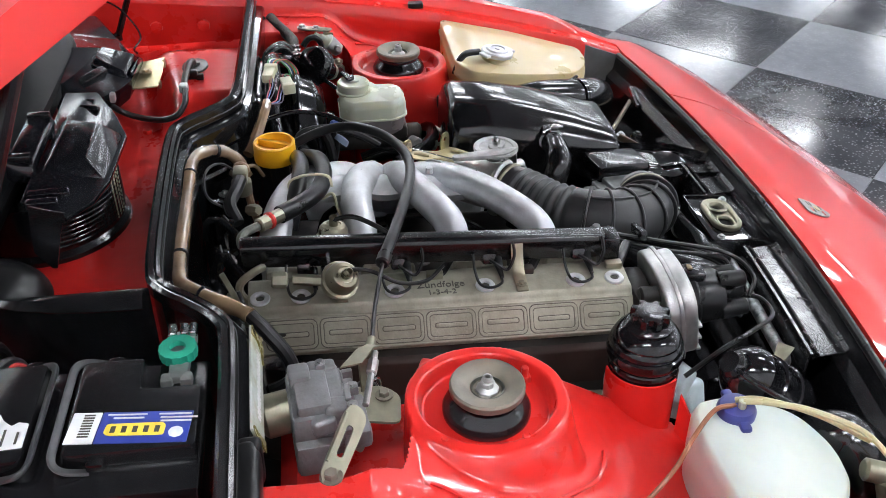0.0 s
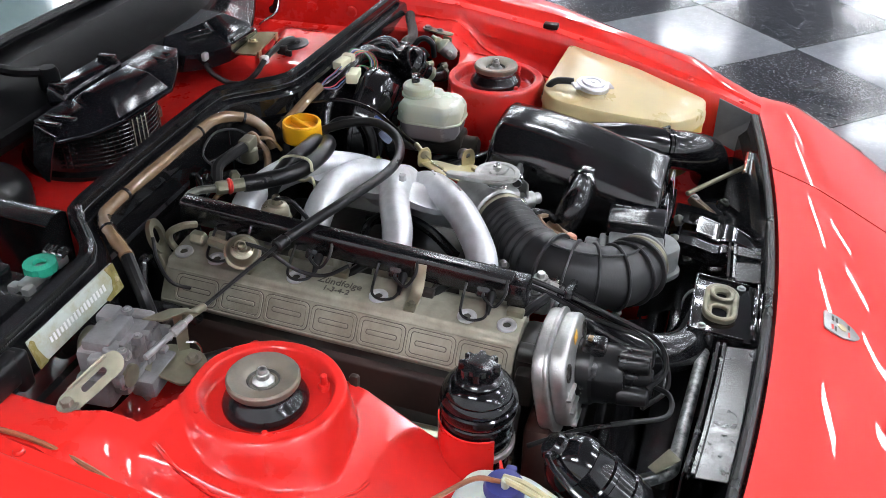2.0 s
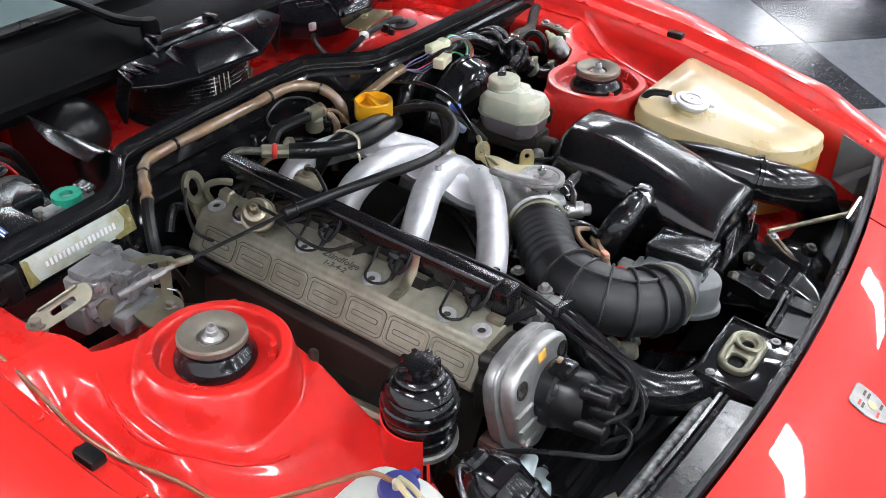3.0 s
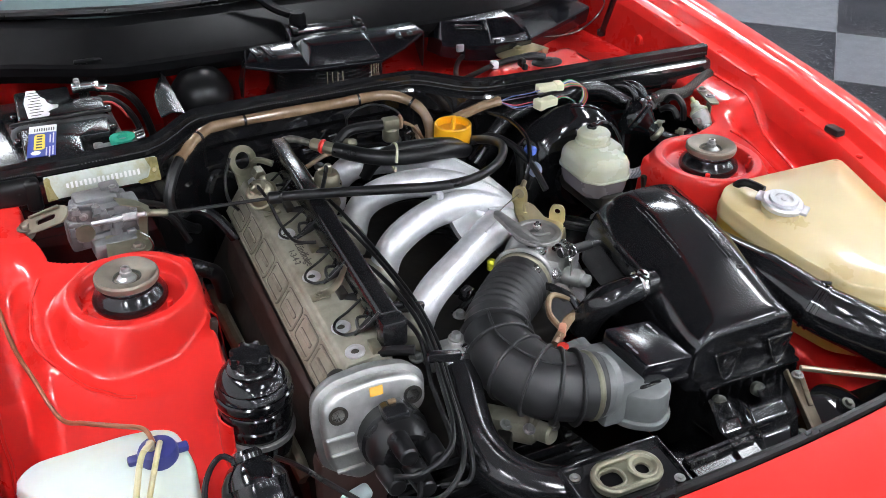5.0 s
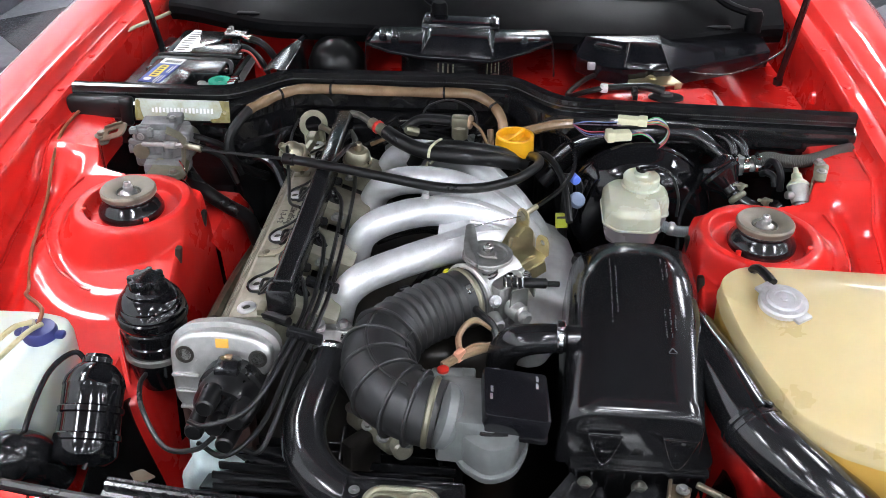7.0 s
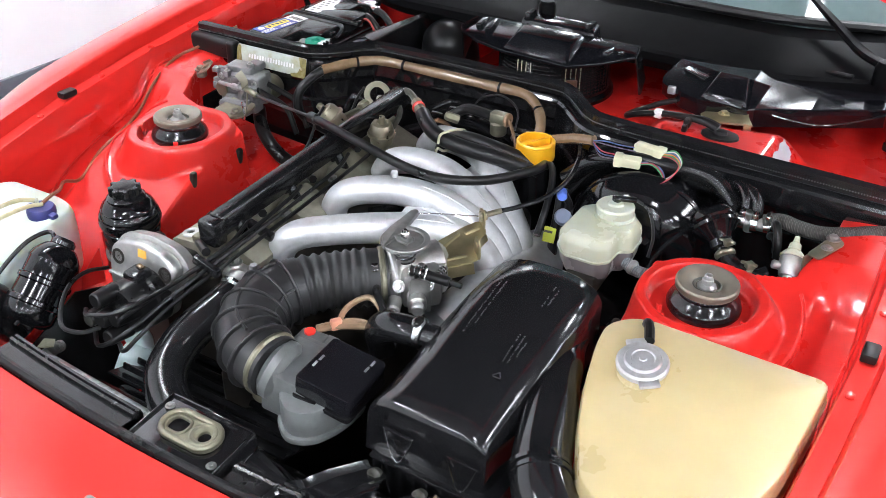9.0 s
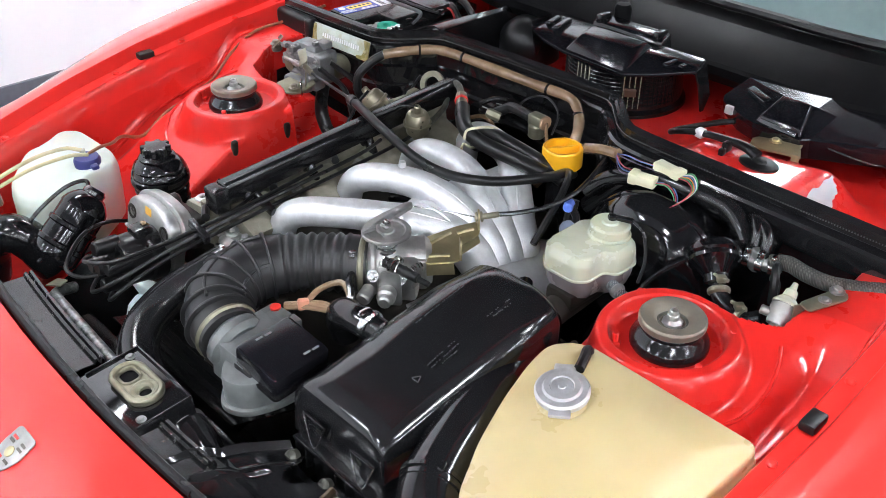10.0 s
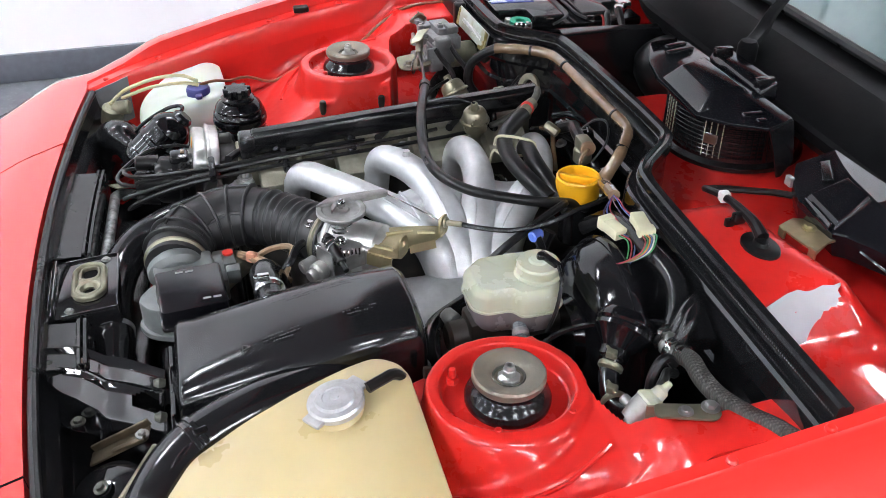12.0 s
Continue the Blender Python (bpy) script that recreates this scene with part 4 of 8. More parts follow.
# fuel rail cover: a long black channel
rail = part("fuel_rail_cover", along_y([(-0.195, 0.772), (-0.195, 0.800), (-0.190, 0.806), (-0.172, 0.806), (-0.167, 0.800), (-0.167, 0.772)], -0.205, 0.262, 0.0032), BLACK_PLASTIC, engine, "long black fuel rail cover")
for v in rail.data.vertices:
    v.co.z += 0.058 * (v.co.y - 0.02)
part("end_cap", rbox((-0.181, -0.212, 0.770), (0.034, 0.026, 0.040), 0.006), BLACK_PLASTIC, rail)
for k in range(4):
    y = 0.185 - 0.118 * k
    z = 0.752 + 0.028 * y
    inj = part("injector", join(rod((-0.152, y, z - 0.02), (-0.178, y, z + 0.026), 0.008, 12), rbox((-0.186, y, z + 0.018), (0.026, 0.018, 0.016), 0.003, 2, (0, 25, 0))), BLACK_PLASTIC, engine, "black injector with plug")
    part("plug_wire", tube([(-0.196, y, z + 0.020), (-0.212, y - 0.006, z + 0.024), (-0.214, y - 0.020, z + 0.016), (-0.205, y - 0.030, z + 0.030), (-0.192, y - 0.03, z + 0.044)], 0.0022, 6), RUBBER, inj)
    zt = top_z(-0.225, y) + 0.004
    part("boot", lathe([(0.0065, 0.0), (0.0060, 0.008), (0.0035, 0.022), (0.0025, 0.030)], axis_pose((-0.193, y - 0.010, z + 0.020), (-0.214, y - 0.012, zt + 0.002)), 12), RUBBER, inj)
    part("hairpin_wire", tube([(-0.214, y - 0.012, zt + 0.001), (-0.230, y - 0.010, zt), (-0.238, y + 0.004, zt), (-0.232, y + 0.018, zt + 0.002), (-0.214, y + 0.022, zt + 0.010), (-0.196, y + 0.022, zt + 0.024)], 0.0019, 6), RUBBER, inj)
    part("rail_clip", rbox((-0.205, y - 0.045, z + 0.006), (0.012, 0.022, 0.012), 0.002), OLIVEZINC if k % 2 else GRIME, engine)
    part("spark_boot", tube([(-0.205, y - 0.05, z + 0.0), (-0.19, y - 0.06, z + 0.006), (-0.165, y - 0.075, z + 0.01)], 0.0065, 8), RUBBER, engine)


def damper(c, up, r=0.021, h=0.042):
    m = axis_pose(c, Vector(c) + Vector(up))
    b = part("fuel_damper", lathe([(r * 0.45, -0.012), (r * 0.55, -0.004), (r * 0.90, 0.0), (r * 0.94, 0.004), (r * 0.94, h * 0.36), (r * 1.13, h * 0.38), (r * 1.15, h * 0.43), (r * 1.13, h * 0.48), (r * 0.98, h * 0.50), (r * 0.96, h * 0.66), (r * 0.90, h * 0.80), (r * 0.74, h * 0.92), (r * 0.50, h * 0.96), (r * 0.46, h * 0.92), (r * 0.30, h * 0.92), (r * 0.28, h + 0.008), (r * 0.20, h + 0.010), (r * 0.18, h), (0, h)], m, 28), DAMPER, engine, "round zinc fuel pressure damper")
    return b


damper((-0.232, 0.148, 0.778), (-0.55, -0.35, 0.75), 0.021, 0.040)
damper((-0.144, 0.148, 0.770), (0.1, -0.1, 1.0), 0.0205, 0.040)
part("fuel_union", join(rod((-0.226, 0.200, 0.787), (-0.232, 0.160, 0.785), 0.007, 6), rod((-0.228, 0.225, 0.790), (-0.228, 0.205, 0.788), 0.010, 6)), OLIVEZINC, engine)
part("fuel_pipe", tube([(-0.180, 0.250, 0.796), (-0.176, 0.260, 0.812), (-0.158, 0.256, 0.815), (-0.135, 0.240, 0.810)], 0.0058, 10), DULLBOLT, engine, "bent zinc fuel pipe")
part("fuel_pipe", tube([(-0.150, 0.175, 0.770), (-0.155, 0.20, 0.775), (-0.160, 0.225, 0.785), (-0.170, 0.24, 0.792)], 0.005, 10), DULLBOLT, engine)
part("fuel_pipe", tube([(-0.21, 0.245, 0.735), (-0.222, 0.262, 0.765), (-0.224, 0.262, 0.785), (-0.216, 0.245, 0.795), (-0.200, 0.235, 0.790)], 0.005, 8), OLIVEZINC, engine)
part("vacuum_line", tube([(-0.250, 0.132, 0.812), (-0.243, 0.105, 0.802), (-0.235, 0.07, 0.775), (-0.226, 0.035, 0.768), (-0.205, 0.01, 0.775)], 0.0026, 8), RUBBER, engine)
part("vacuum_line", tube([(-0.142, 0.145, 0.815), (-0.150, 0.12, 0.823), (-0.165, 0.09, 0.815), (-0.185, 0.06, 0.80)], 0.0032, 8), RUBBER, engine)

# fuel hoses with a cable tie, running from the rail back beside the filler
fh = part("fuel_hose", tube([(-0.105, 0.213, 0.806), (-0.082, 0.190, 0.804), (-0.045, 0.163, 0.802), (0.005, 0.152, 0.800), (0.06, 0.158, 0.795), (0.105, 0.180, 0.778)], 0.0122, 12), RUBBER, engine, "thick black fuel hose")
part("fuel_hose", tube([(-0.062, 0.205, 0.755), (-0.045, 0.196, 0.782), (-0.010, 0.188, 0.797), (0.04, 0.184, 0.797), (0.085, 0.190, 0.787), (0.120, 0.205, 0.765)], 0.0120, 12), RUBBER, engine, "thick black fuel hose")
part("hose_fitting", rod((-0.135, 0.240, 0.810), (-0.100, 0.206, 0.806), 0.0098, 10), OLIVEZINC, fh)
part("red_band", rod((-0.124, 0.229, 0.809), (-0.118, 0.223, 0.808), 0.0115, 12), REDPLASTIC, fh, "red band on the fitting")
part("cable_tie", tube([(-0.030, 0.142, 0.800), (-0.028, 0.145, 0.814), (-0.022, 0.160, 0.816), (-0.016, 0.182, 0.812), (-0.014, 0.200, 0.802), (-0.018, 0.196, 0.784), (-0.028, 0.160, 0.780), (-0.032, 0.142, 0.790), (-0.034, 0.136, 0.765), (-0.036, 0.128, 0.750)], 0.0022, 6), CREAM, fh, "cream cable tie")

# wires, small hoses and plugs crowding the gaps round the head
for q, r, m in (
        ([(-0.17, 0.255, 0.74), (-0.13, 0.285, 0.755), (-0.07, 0.295, 0.765), (-0.01, 0.30, 0.755), (0.05, 0.29, 0.73)], 0.0075, RUBBER_SHINY),
        ([(-0.20, 0.275, 0.72), (-0.15, 0.30, 0.735), (-0.09, 0.305, 0.72), (-0.03, 0.29, 0.70)], 0.009, RUBBER_SHINY),
        ([(-0.12, 0.27, 0.79), (-0.10, 0.29, 0.80), (-0.085, 0.31, 0.79), (-0.08, 0.315, 0.76)], 0.0045, RUBBER_SHINY),
        ([(-0.14, 0.26, 0.76), (-0.10, 0.262, 0.775), (-0.06, 0.25, 0.765), (-0.03, 0.245, 0.74)], 0.004, BROWN),
        ([(0.03, 0.25, 0.70), (0.05, 0.262, 0.735), (0.062, 0.268, 0.765), (0.06, 0.285, 0.785)], 0.006, TANHOSE),
        ([(-0.24, 0.285, 0.74), (-0.26, 0.275, 0.765), (-0.285, 0.265, 0.775), (-0.30, 0.26, 0.75)], 0.007, RUBBER_SHINY),
        ([(-0.275, 0.20, 0.69), (-0.30, 0.235, 0.72), (-0.33, 0.245, 0.735), (-0.36, 0.24, 0.72)], 0.009, RUBBER_SHINY),
        ([(-0.26, 0.262, 0.80), (-0.272, 0.252, 0.775), (-0.275, 0.235, 0.745), (-0.262, 0.21, 0.73)], 0.0025, RUBBER),
        ([(-0.03, -0.08, 0.70), (0.0, -0.03, 0.715), (0.02, 0.02, 0.715), (0.02, 0.08, 0.70)], 0.008, RUBBER_SHINY),
        ([(-0.06, -0.13, 0.70), (-0.03, -0.125, 0.715), (0.01, -0.11, 0.72), (0.04, -0.09, 0.71)], 0.006, RUBBER_SHINY),
        ([(-0.10, -0.17, 0.69), (-0.085, -0.19, 0.71), (-0.08, -0.22, 0.715), (-0.09, -0.245, 0.70)], 0.0065, RUBBER_SHINY),
        ([(-0.10, 0.05, 0.70), (-0.06, 0.055, 0.715), (-0.02, 0.06, 0.72), (0.02, 0.06, 0.71)], 0.007, RUBBER_SHINY),
        ([(-0.09, 0.165, 0.71), (-0.05, 0.165, 0.725), (0.0, 0.155, 0.73), (0.04, 0.14, 0.72)], 0.006, RUBBER_SHINY)):
    part("small_hose", tube(q, r, 10), m, engine)
for c, s_, a in (((-0.085, 0.285, 0.785), (0.022, 0.016, 0.020), 25), ((-0.045, 0.298, 0.79), (0.016, 0.020, 0.016), -15), ((-0.125, 0.292, 0.765), (0.024, 0.018, 0.016), 10), ((-0.035, -0.118, 0.722), (0.018, 0.016, 0.018), 35), ((-0.092, -0.205, 0.712), (0.016, 0.018, 0.014), -20), ((0.045, 0.275, 0.77), (0.018, 0.016, 0.02), 40)):
    pl = part("plug", rbox(c, s_, 0.003, 2, (10, 5, a)), BLACK_GLOSS, engine, "black sensor plug")
    part("plug_clip", rbox((c[0], c[1], c[2] + s_[2] * 0.5), (s_[0] * 0.8, 0.002, 0.003), 0.0008, 2, (10, 5, a)), ZINC, pl)
for p, up in (((-0.065, -0.16, 0.722), (0, 0, 1)), ((-0.02, -0.13, 0.712), (0.2, 0, 1)), ((-0.155, -0.225, 0.728), (0, -0.2, 1)), ((-0.11, 0.285, 0.742), (0, -0.4, 1)), ((0.03, 0.296, 0.762), (0.2, -0.4, 1)), ((-0.155, 0.03, 0.748), (0, 0, 1)), ((-0.155, -0.09, 0.745), (0, 0, 1)), ((-0.155, 0.15, 0.752), (0, 0, 1))):
    part("hex_bolt", bolt(p, 0.006, 0.008, up), ZINC, engine)

# ---- intake runners ----
manifold = thing("intake_manifold", "silver painted cast intake manifold with four curved runners", "manifold", (0.05, 0.04, 0.60))
RUN = [
    [(-0.124, -0.148, 0.690), (-0.114, -0.146, 0.730), (-0.090, -0.134, 0.754), (-0.042, -0.103, 0.762), (0.008, -0.066, 0.762), (0.050, -0.028, 0.753), (0.086, 0.008, 0.732), (0.116, 0.028, 0.700), (0.140, 0.036, 0.655)],
    [(-0.122, -0.022, 0.700), (-0.112, -0.020, 0.744), (-0.087, -0.012, 0.767), (-0.040, 0.010, 0.775), (0.010, 0.028, 0.772), (0.055, 0.038, 0.757), (0.094, 0.046, 0.731), (0.122, 0.050, 0.698), (0.145, 0.050, 0.655)],
    [(-0.120, 0.104, 0.700), (-0.110, 0.106, 0.746), (-0.085, 0.108, 0.769), (-0.040, 0.110, 0.777), (0.014, 0.104, 0.774), (0.060, 0.090, 0.758), (0.098, 0.078, 0.731), (0.126, 0.070, 0.698), (0.148, 0.066, 0.655)],
    [(-0.110, 0.226, 0.700), (-0.100, 0.225, 0.744), (-0.072, 0.221, 0.766), (-0.022, 0.210, 0.772), (0.030, 0.188, 0.769), (0.070, 0.152, 0.755), (0.104, 0.118, 0.730), (0.130, 0.098, 0.697), (0.150, 0.085, 0.655)]]
for r in RUN:
    part("runner", tube(r, [0.0200, 0.0208, 0.0216, 0.0218, 0.0226, 0.0255, 0.0295, 0.033, 0.034], 24, 8), SILVER, manifold, "", 60)
# web between the runners and the plenum below
for (a, b) in ((RUN[0], RUN[1]), (RUN[1], RUN[2]), (RUN[2], RUN[3])):
    ca, cb = curve_points(a, 5), curve_points(b, 5)
    rows = []
    for (pa, u), (pb, u2) in zip(ca, cb):
        if u >= 3.79:
            rise = -0.004 + 0.021 * smooth(3.8, 4.8, u)
            rows.append([pa.lerp(pb, t) + Vector((0, 0, rise - 0.010 * math.sin(math.pi * t))) for t in np.linspace(0, 1, 11)])
    part("web", sheet(rows, 0.010), SILVER, manifold, "", 60)
for r in RUN:
    crest = [Vector(p) + Vector((0.35 * w, -0.25 * w, 0.90 * w)) for p, w in zip(r[4:8], (0.0226, 0.0255, 0.0295, 0.033))]
    part("parting_line", tube(crest, 0.0013, 6, 6), SILVER, manifold)
part("plenum", tube([(0.125, -0.10, 0.635), (0.145, -0.04, 0.642), (0.155, 0.04, 0.645), (0.15, 0.12, 0.642), (0.14, 0.18, 0.63)], [0.045, 0.055, 0.058, 0.055, 0.042], 24, 8), SILVER, manifold, "", 60)
part("seam_line", tube([(0.045, -0.022, 0.786), (0.080, -0.006, 0.770), (0.115, 0.008, 0.738)], 0.0018, 6), SILVER, manifold)
part("cast_boss", lathe([(0.006, 0), (0.005, 0.008), (0, 0.009)], pose(-0.02, 0.004, 0.806), 10), SILVER, manifold)

# ---- throttle body and linkage ----
throttle = thing("throttle_assembly", "cast aluminium throttle body with cable quadrant", "throttle body", (0.07, -0.10, 0.66))
part("body", join(rod((0.045, -0.128, 0.728), (0.105, -0.055, 0.728), 0.038, 28), rbox((0.095, -0.105, 0.727), (0.055, 0.06, 0.055), 0.008, 2, (0, 0, 40)), rod((0.075, -0.108, 0.74), (0.075, -0.108, 0.785), 0.008, 16), rod((0.118, -0.085, 0.72), (0.118, -0.085, 0.752), 0.008, 12), rbox((0.060, -0.142, 0.742), (0.022, 0.02, 0.022), 0.004, 2, (0, 0, 40))), ALU, throttle)
part("flange", rod((0.050, -0.120, 0.728), (0.056, -0.113, 0.728), 0.044, 28), ALU, throttle)
spring = [(0.075 + 0.014 * math.cos(k * 0.9), -0.110 + 0.014 * math.sin(k * 0.9), 0.752 + 0.0010 * k) for k in range(30)]
part("return_spring", tube(spring, 0.0017, 6, 2), CHROME, throttle, "coiled return spring")
quad = part("cable_quadrant", lathe([(0.008, 0), (0.032, 0), (0.034, 0.0012), (0.030, 0.003), (0.034, 0.0048), (0.033, 0.006), (0.027, 0.006), (0.025, 0.0045), (0.012, 0.0045), (0.010, 0.006), (0.006, 0.006)], pose(0.075, -0.110, 0.784), 36), ZINC, throttle, "zinc throttle cable quadrant")
part("lever", prism(round_poly([(-0.024, 0.022), (0.004, 0.031), (0.030, 0.024), (0.062, 0.011), (0.078, 0.005), (0.081, -0.002), (0.075, -0.007), (0.040, 0.001), (0.012, 0.008)], 0.005), -0.005, 0.002, 0.0012, pose(0.075, -0.114, 0.7905, 0, 0, 112)), ZINC, quad)
part("raised_rib", prism(round_poly([(-0.020, 0.006), (-0.004, 0.014), (0.010, 0.012), (0.010, 0.006), (-0.004, 0.007)], 0.003), 0, 0.003, 0.001, pose(0.075, -0.110, 0.7905, 0, 0, 150)), ZINC, quad)
part("pivot_nut", join(hexnut((0.075, -0.110, 0.794), 0.0065, 0.007), rod((0.075, -0.110, 0.79), (0.075, -0.110, 0.805), 0.003, 8)), CHROME, quad)
PB = [(0.084, -0.090), (0.128, -0.086), (0.152, -0.058), (0.156, -0.046), (0.146, -0.036), (0.136, -0.030), (0.136, 0.006), (0.126, 0.020), (0.112, 0.026), (0.100, 0.000), (0.086, -0.050)]
BT = pose(0.118, -0.04, 0.754, 6, 4, 0) @ pose(-0.118, 0.04, 0)
cb = part("cable_bracket", prism(round_poly(PB, 0.006), -0.0012, 0.0014, 0.0006, BT), GOLDZINC, throttle, "yellow zinc cable bracket")
for a, b in (((0.100, -0.072), (0.104, -0.018)), ((0.112, -0.012), (0.121, 0.010)), ((0.120, -0.074), (0.138, -0.052))):
    part("pressed_rib", tube([BT @ Vector((*a, 0.001)), BT @ Vector(((a[0] + b[0]) / 2, (a[1] + b[1]) / 2, 0.0022)), BT @ Vector((*b, 0.001))], 0.0030, 8, 4), GOLDZINC, cb)
part("fold", sheet([[BT @ Vector((0.128, -0.086, 0)), BT @ Vector((0.152, -0.058, 0))], [BT @ Vector((0.131, -0.089, -0.016)), BT @ Vector((0.156, -0.060, -0.016))]], 0.0022), GOLDZINC, cb)
part("fold", sheet([[BT @ Vector((0.136, -0.030, 0)), BT @ Vector((0.136, 0.006, 0))], [BT @ Vector((0.1395, -0.030, -0.010)), BT @ Vector((0.1395, 0.006, -0.010))]], 0.0022), GOLDZINC, cb)
TAB = round_poly([(-0.0120, 0.0), (0.0120, 0.0), (0.0115, 0.022), (0.007, 0.031), (-0.007, 0.031), (-0.0115, 0.022)], 0.007)
for p, hole in (((0.1205, 0.021, 0.7545), 0.0048), ((0.1490, -0.042, 0.7490), 0.0044)):
    part("tab", plate_with_holes(TAB, [circle(hole, 14, 0, 0.020)], -0.0012, 0.0012, pose(*p, 90, 0, -42)), GOLDZINC, cb)
part("cable_end", join(rod((0.1185, 0.0190, 0.7745), (0.140, 0.0425, 0.7795), 0.0042, 10), rod((0.1222, 0.0225, 0.7755), (0.1248, 0.0255, 0.776), 0.0078, 14), lathe([(0.0078, 0.0), (0.0078, 0.002), (0.003, 0.004)], axis_pose((0.1195, 0.020, 0.7748), (0.11, 0.012, 0.773)), 14)), DAMPER, cb)
part("inner_cable", tube([(0.047, -0.042, 0.787), (0.083, -0.010, 0.781), (0.119, 0.0195, 0.7746)], 0.0009, 6), CHROME, throttle)
part("dashpot", join(rod((0.098, -0.135, 0.762), (0.155, -0.125, 0.757), 0.007, 12), rod((0.15, -0.126, 0.757), (0.172, -0.122, 0.755), 0.004, 10)), RUBBER, throttle, "black dashpot rod with spring")
part("spring_wire", tube([(0.098 + 0.002 * k, -0.1352 + 0.0004 * k + 0.0085 * math.cos(1.7 * k), 0.762 - 0.0002 * k + 0.0085 * math.sin(1.7 * k)) for k in range(16)], 0.0013, 5, 2), CHROME, throttle)
part("side_lever", move(plate_with_holes(round_poly([(-0.016, -0.03), (0.016, -0.03), (0.014, 0.02), (-0.012, 0.024)], 0.005), [circle(0.0025, 8, -0.004, -0.015), circle(0.0025, 8, 0.005, -0.006)], 0, 0.002), pose(0.118, -0.142, 0.735, 90, 0, 40)), ZINC, throttle)
for p, up in (((0.052, -0.150, 0.756), (0, 0, 1)), ((0.106, -0.118, 0.757), (0, 0, 1)), ((0.098, -0.075, 0.757), (0.2, 0, 1)), ((0.122, -0.128, 0.742), (0.6, -0.6, 0.5)), ((0.088, -0.146, 0.738), (0.3, -0.8, 0.4))):
    part("screw", bolt(p, 0.0055, 0.007, up), CHROME, throttle)
part("idle_boss", join(rod((0.108, -0.135, 0.725), (0.126, -0.158, 0.725), 0.013, 16), rod((0.124, -0.155, 0.725), (0.132, -0.166, 0.725), 0.009, 12), rod((0.085, -0.150, 0.718), (0.095, -0.172, 0.714), 0.010, 14)), ALU, throttle)
part("side_spring", tube([(0.128 + 0.006 * math.cos(1.5 * k), -0.118 + 0.0012 * k, 0.750 + 0.006 * math.sin(1.5 * k)) for k in range(20)], 0.0013, 5, 2), CHROME, throttle)
part("stop_plate", rbox((0.134, -0.105, 0.742), (0.003, 0.034, 0.022), 0.001, 2, (0, 0, 20)), ZINC, throttle)
part("vacuum_stub", tube([(0.055, -0.150, 0.735), (0.070, -0.172, 0.735), (0.088, -0.185, 0.725), (0.095, -0.20, 0.71)], 0.0055, 8), RUBBER_SHINY, throttle)
part("yellow_cap", lathe([(0.007, 0), (0.007, 0.012), (0.004, 0.015), (0, 0.015)], pose(0.020, -0.085, 0.728), 10), mat("yellow_green_cap", (0.62, 0.62, 0.03), 0.4), throttle, "small yellow green cap")

# throttle cable, kickdown cable and loom over the brake servo
solo("throttle_cable", tube([(0.138, 0.041, 0.779), (0.156, 0.065, 0.780), (0.180, 0.100, 0.786), (0.196, 0.14, 0.800), (0.19, 0.19, 0.812), (0.17, 0.24, 0.81)], 0.0036, 8), RUBBER_SHINY, "black throttle cable curving over the engine", "cable")
sp = thing("speedo_cable", "long black sheathed cable arching over the runners", "cable", (-0.39, 0.12, 0.80))
part("sheath", tube([(-0.238, 0.089, 0.813), (-0.17, 0.066, 0.816), (-0.09, 0.044, 0.815), (-0.01, 0.030, 0.810), (0.05, 0.035, 0.808), (0.102, 0.062, 0.809), (0.134, 0.105, 0.809), (0.142, 0.150, 0.800), (0.132, 0.195, 0.785), (0.12, 0.23, 0.765)], 0.0072, 12), RUBBER, sp)
part("thin_end", tube([(-0.384, 0.114, 0.809), (-0.32, 0.105, 0.809), (-0.235, 0.088, 0.813)], 0.0026, 8), RUBBER, sp)
part("sleeve", rod((-0.246, 0.0905, 0.8125), (-0.226, 0.0845, 0.8135), 0.0090, 12), RUBBER, sp)

# ---- belt cover, distributor and leads ----
beltc = thing("timing_belt_cover", "bright cast belt cover at the engine front", "belt cover", (-0.236, -0.27, 0.60))
OUT = round_poly([(-0.066, -0.055), (-0.070, 0.0), (-0.066, 0.030), (-0.045, 0.046), (0.0, 0.052), (0.045, 0.046), (0.066, 0.030), (0.066, 0.0), (0.040, -0.02), (0.035, -0.06), (-0.030, -0.085)], 0.014)
CM = pose(-0.236, -0.252, 0.716, 80, 0, 0)
part("shell", prism(OUT, 0.010, 0.028, 0.004, CM, 3), ALU, beltc)
part("front_shell", prism([(x * 0.93, y * 0.93) for x, y in OUT], 0.029, 0.050, 0.006, CM, 3), ALU, beltc)
part("flange_lip", prism([(x * 1.03, y * 1.03) for x, y in OUT], 0.0245, 0.0295, 0.001, CM), ALU, beltc)
for dx in (-0.045, 0.045):
    part("bolt_hole", lathe([(0.0115, 0.0), (0.0115, 0.0012), (0.008, 0.0012), (0.007, -0.006), (0, -0.006)], CM @ pose(dx, 0.016, 0.050), 18), GRIME, beltc)
for k in range(3):
    part("rib", move(rbox((-0.046 + 0.004 * k, -0.012 - 0.022 * k, 0.051), (0.034, 0.0045, 0.007), 0.002), CM), ALU, beltc)
part("paint_mark", move(rbox((0.002, 0.034, 0.0503), (0.016, 0.012, 0.0012), 0.0004), CM), ORANGE, beltc, "orange paint mark")
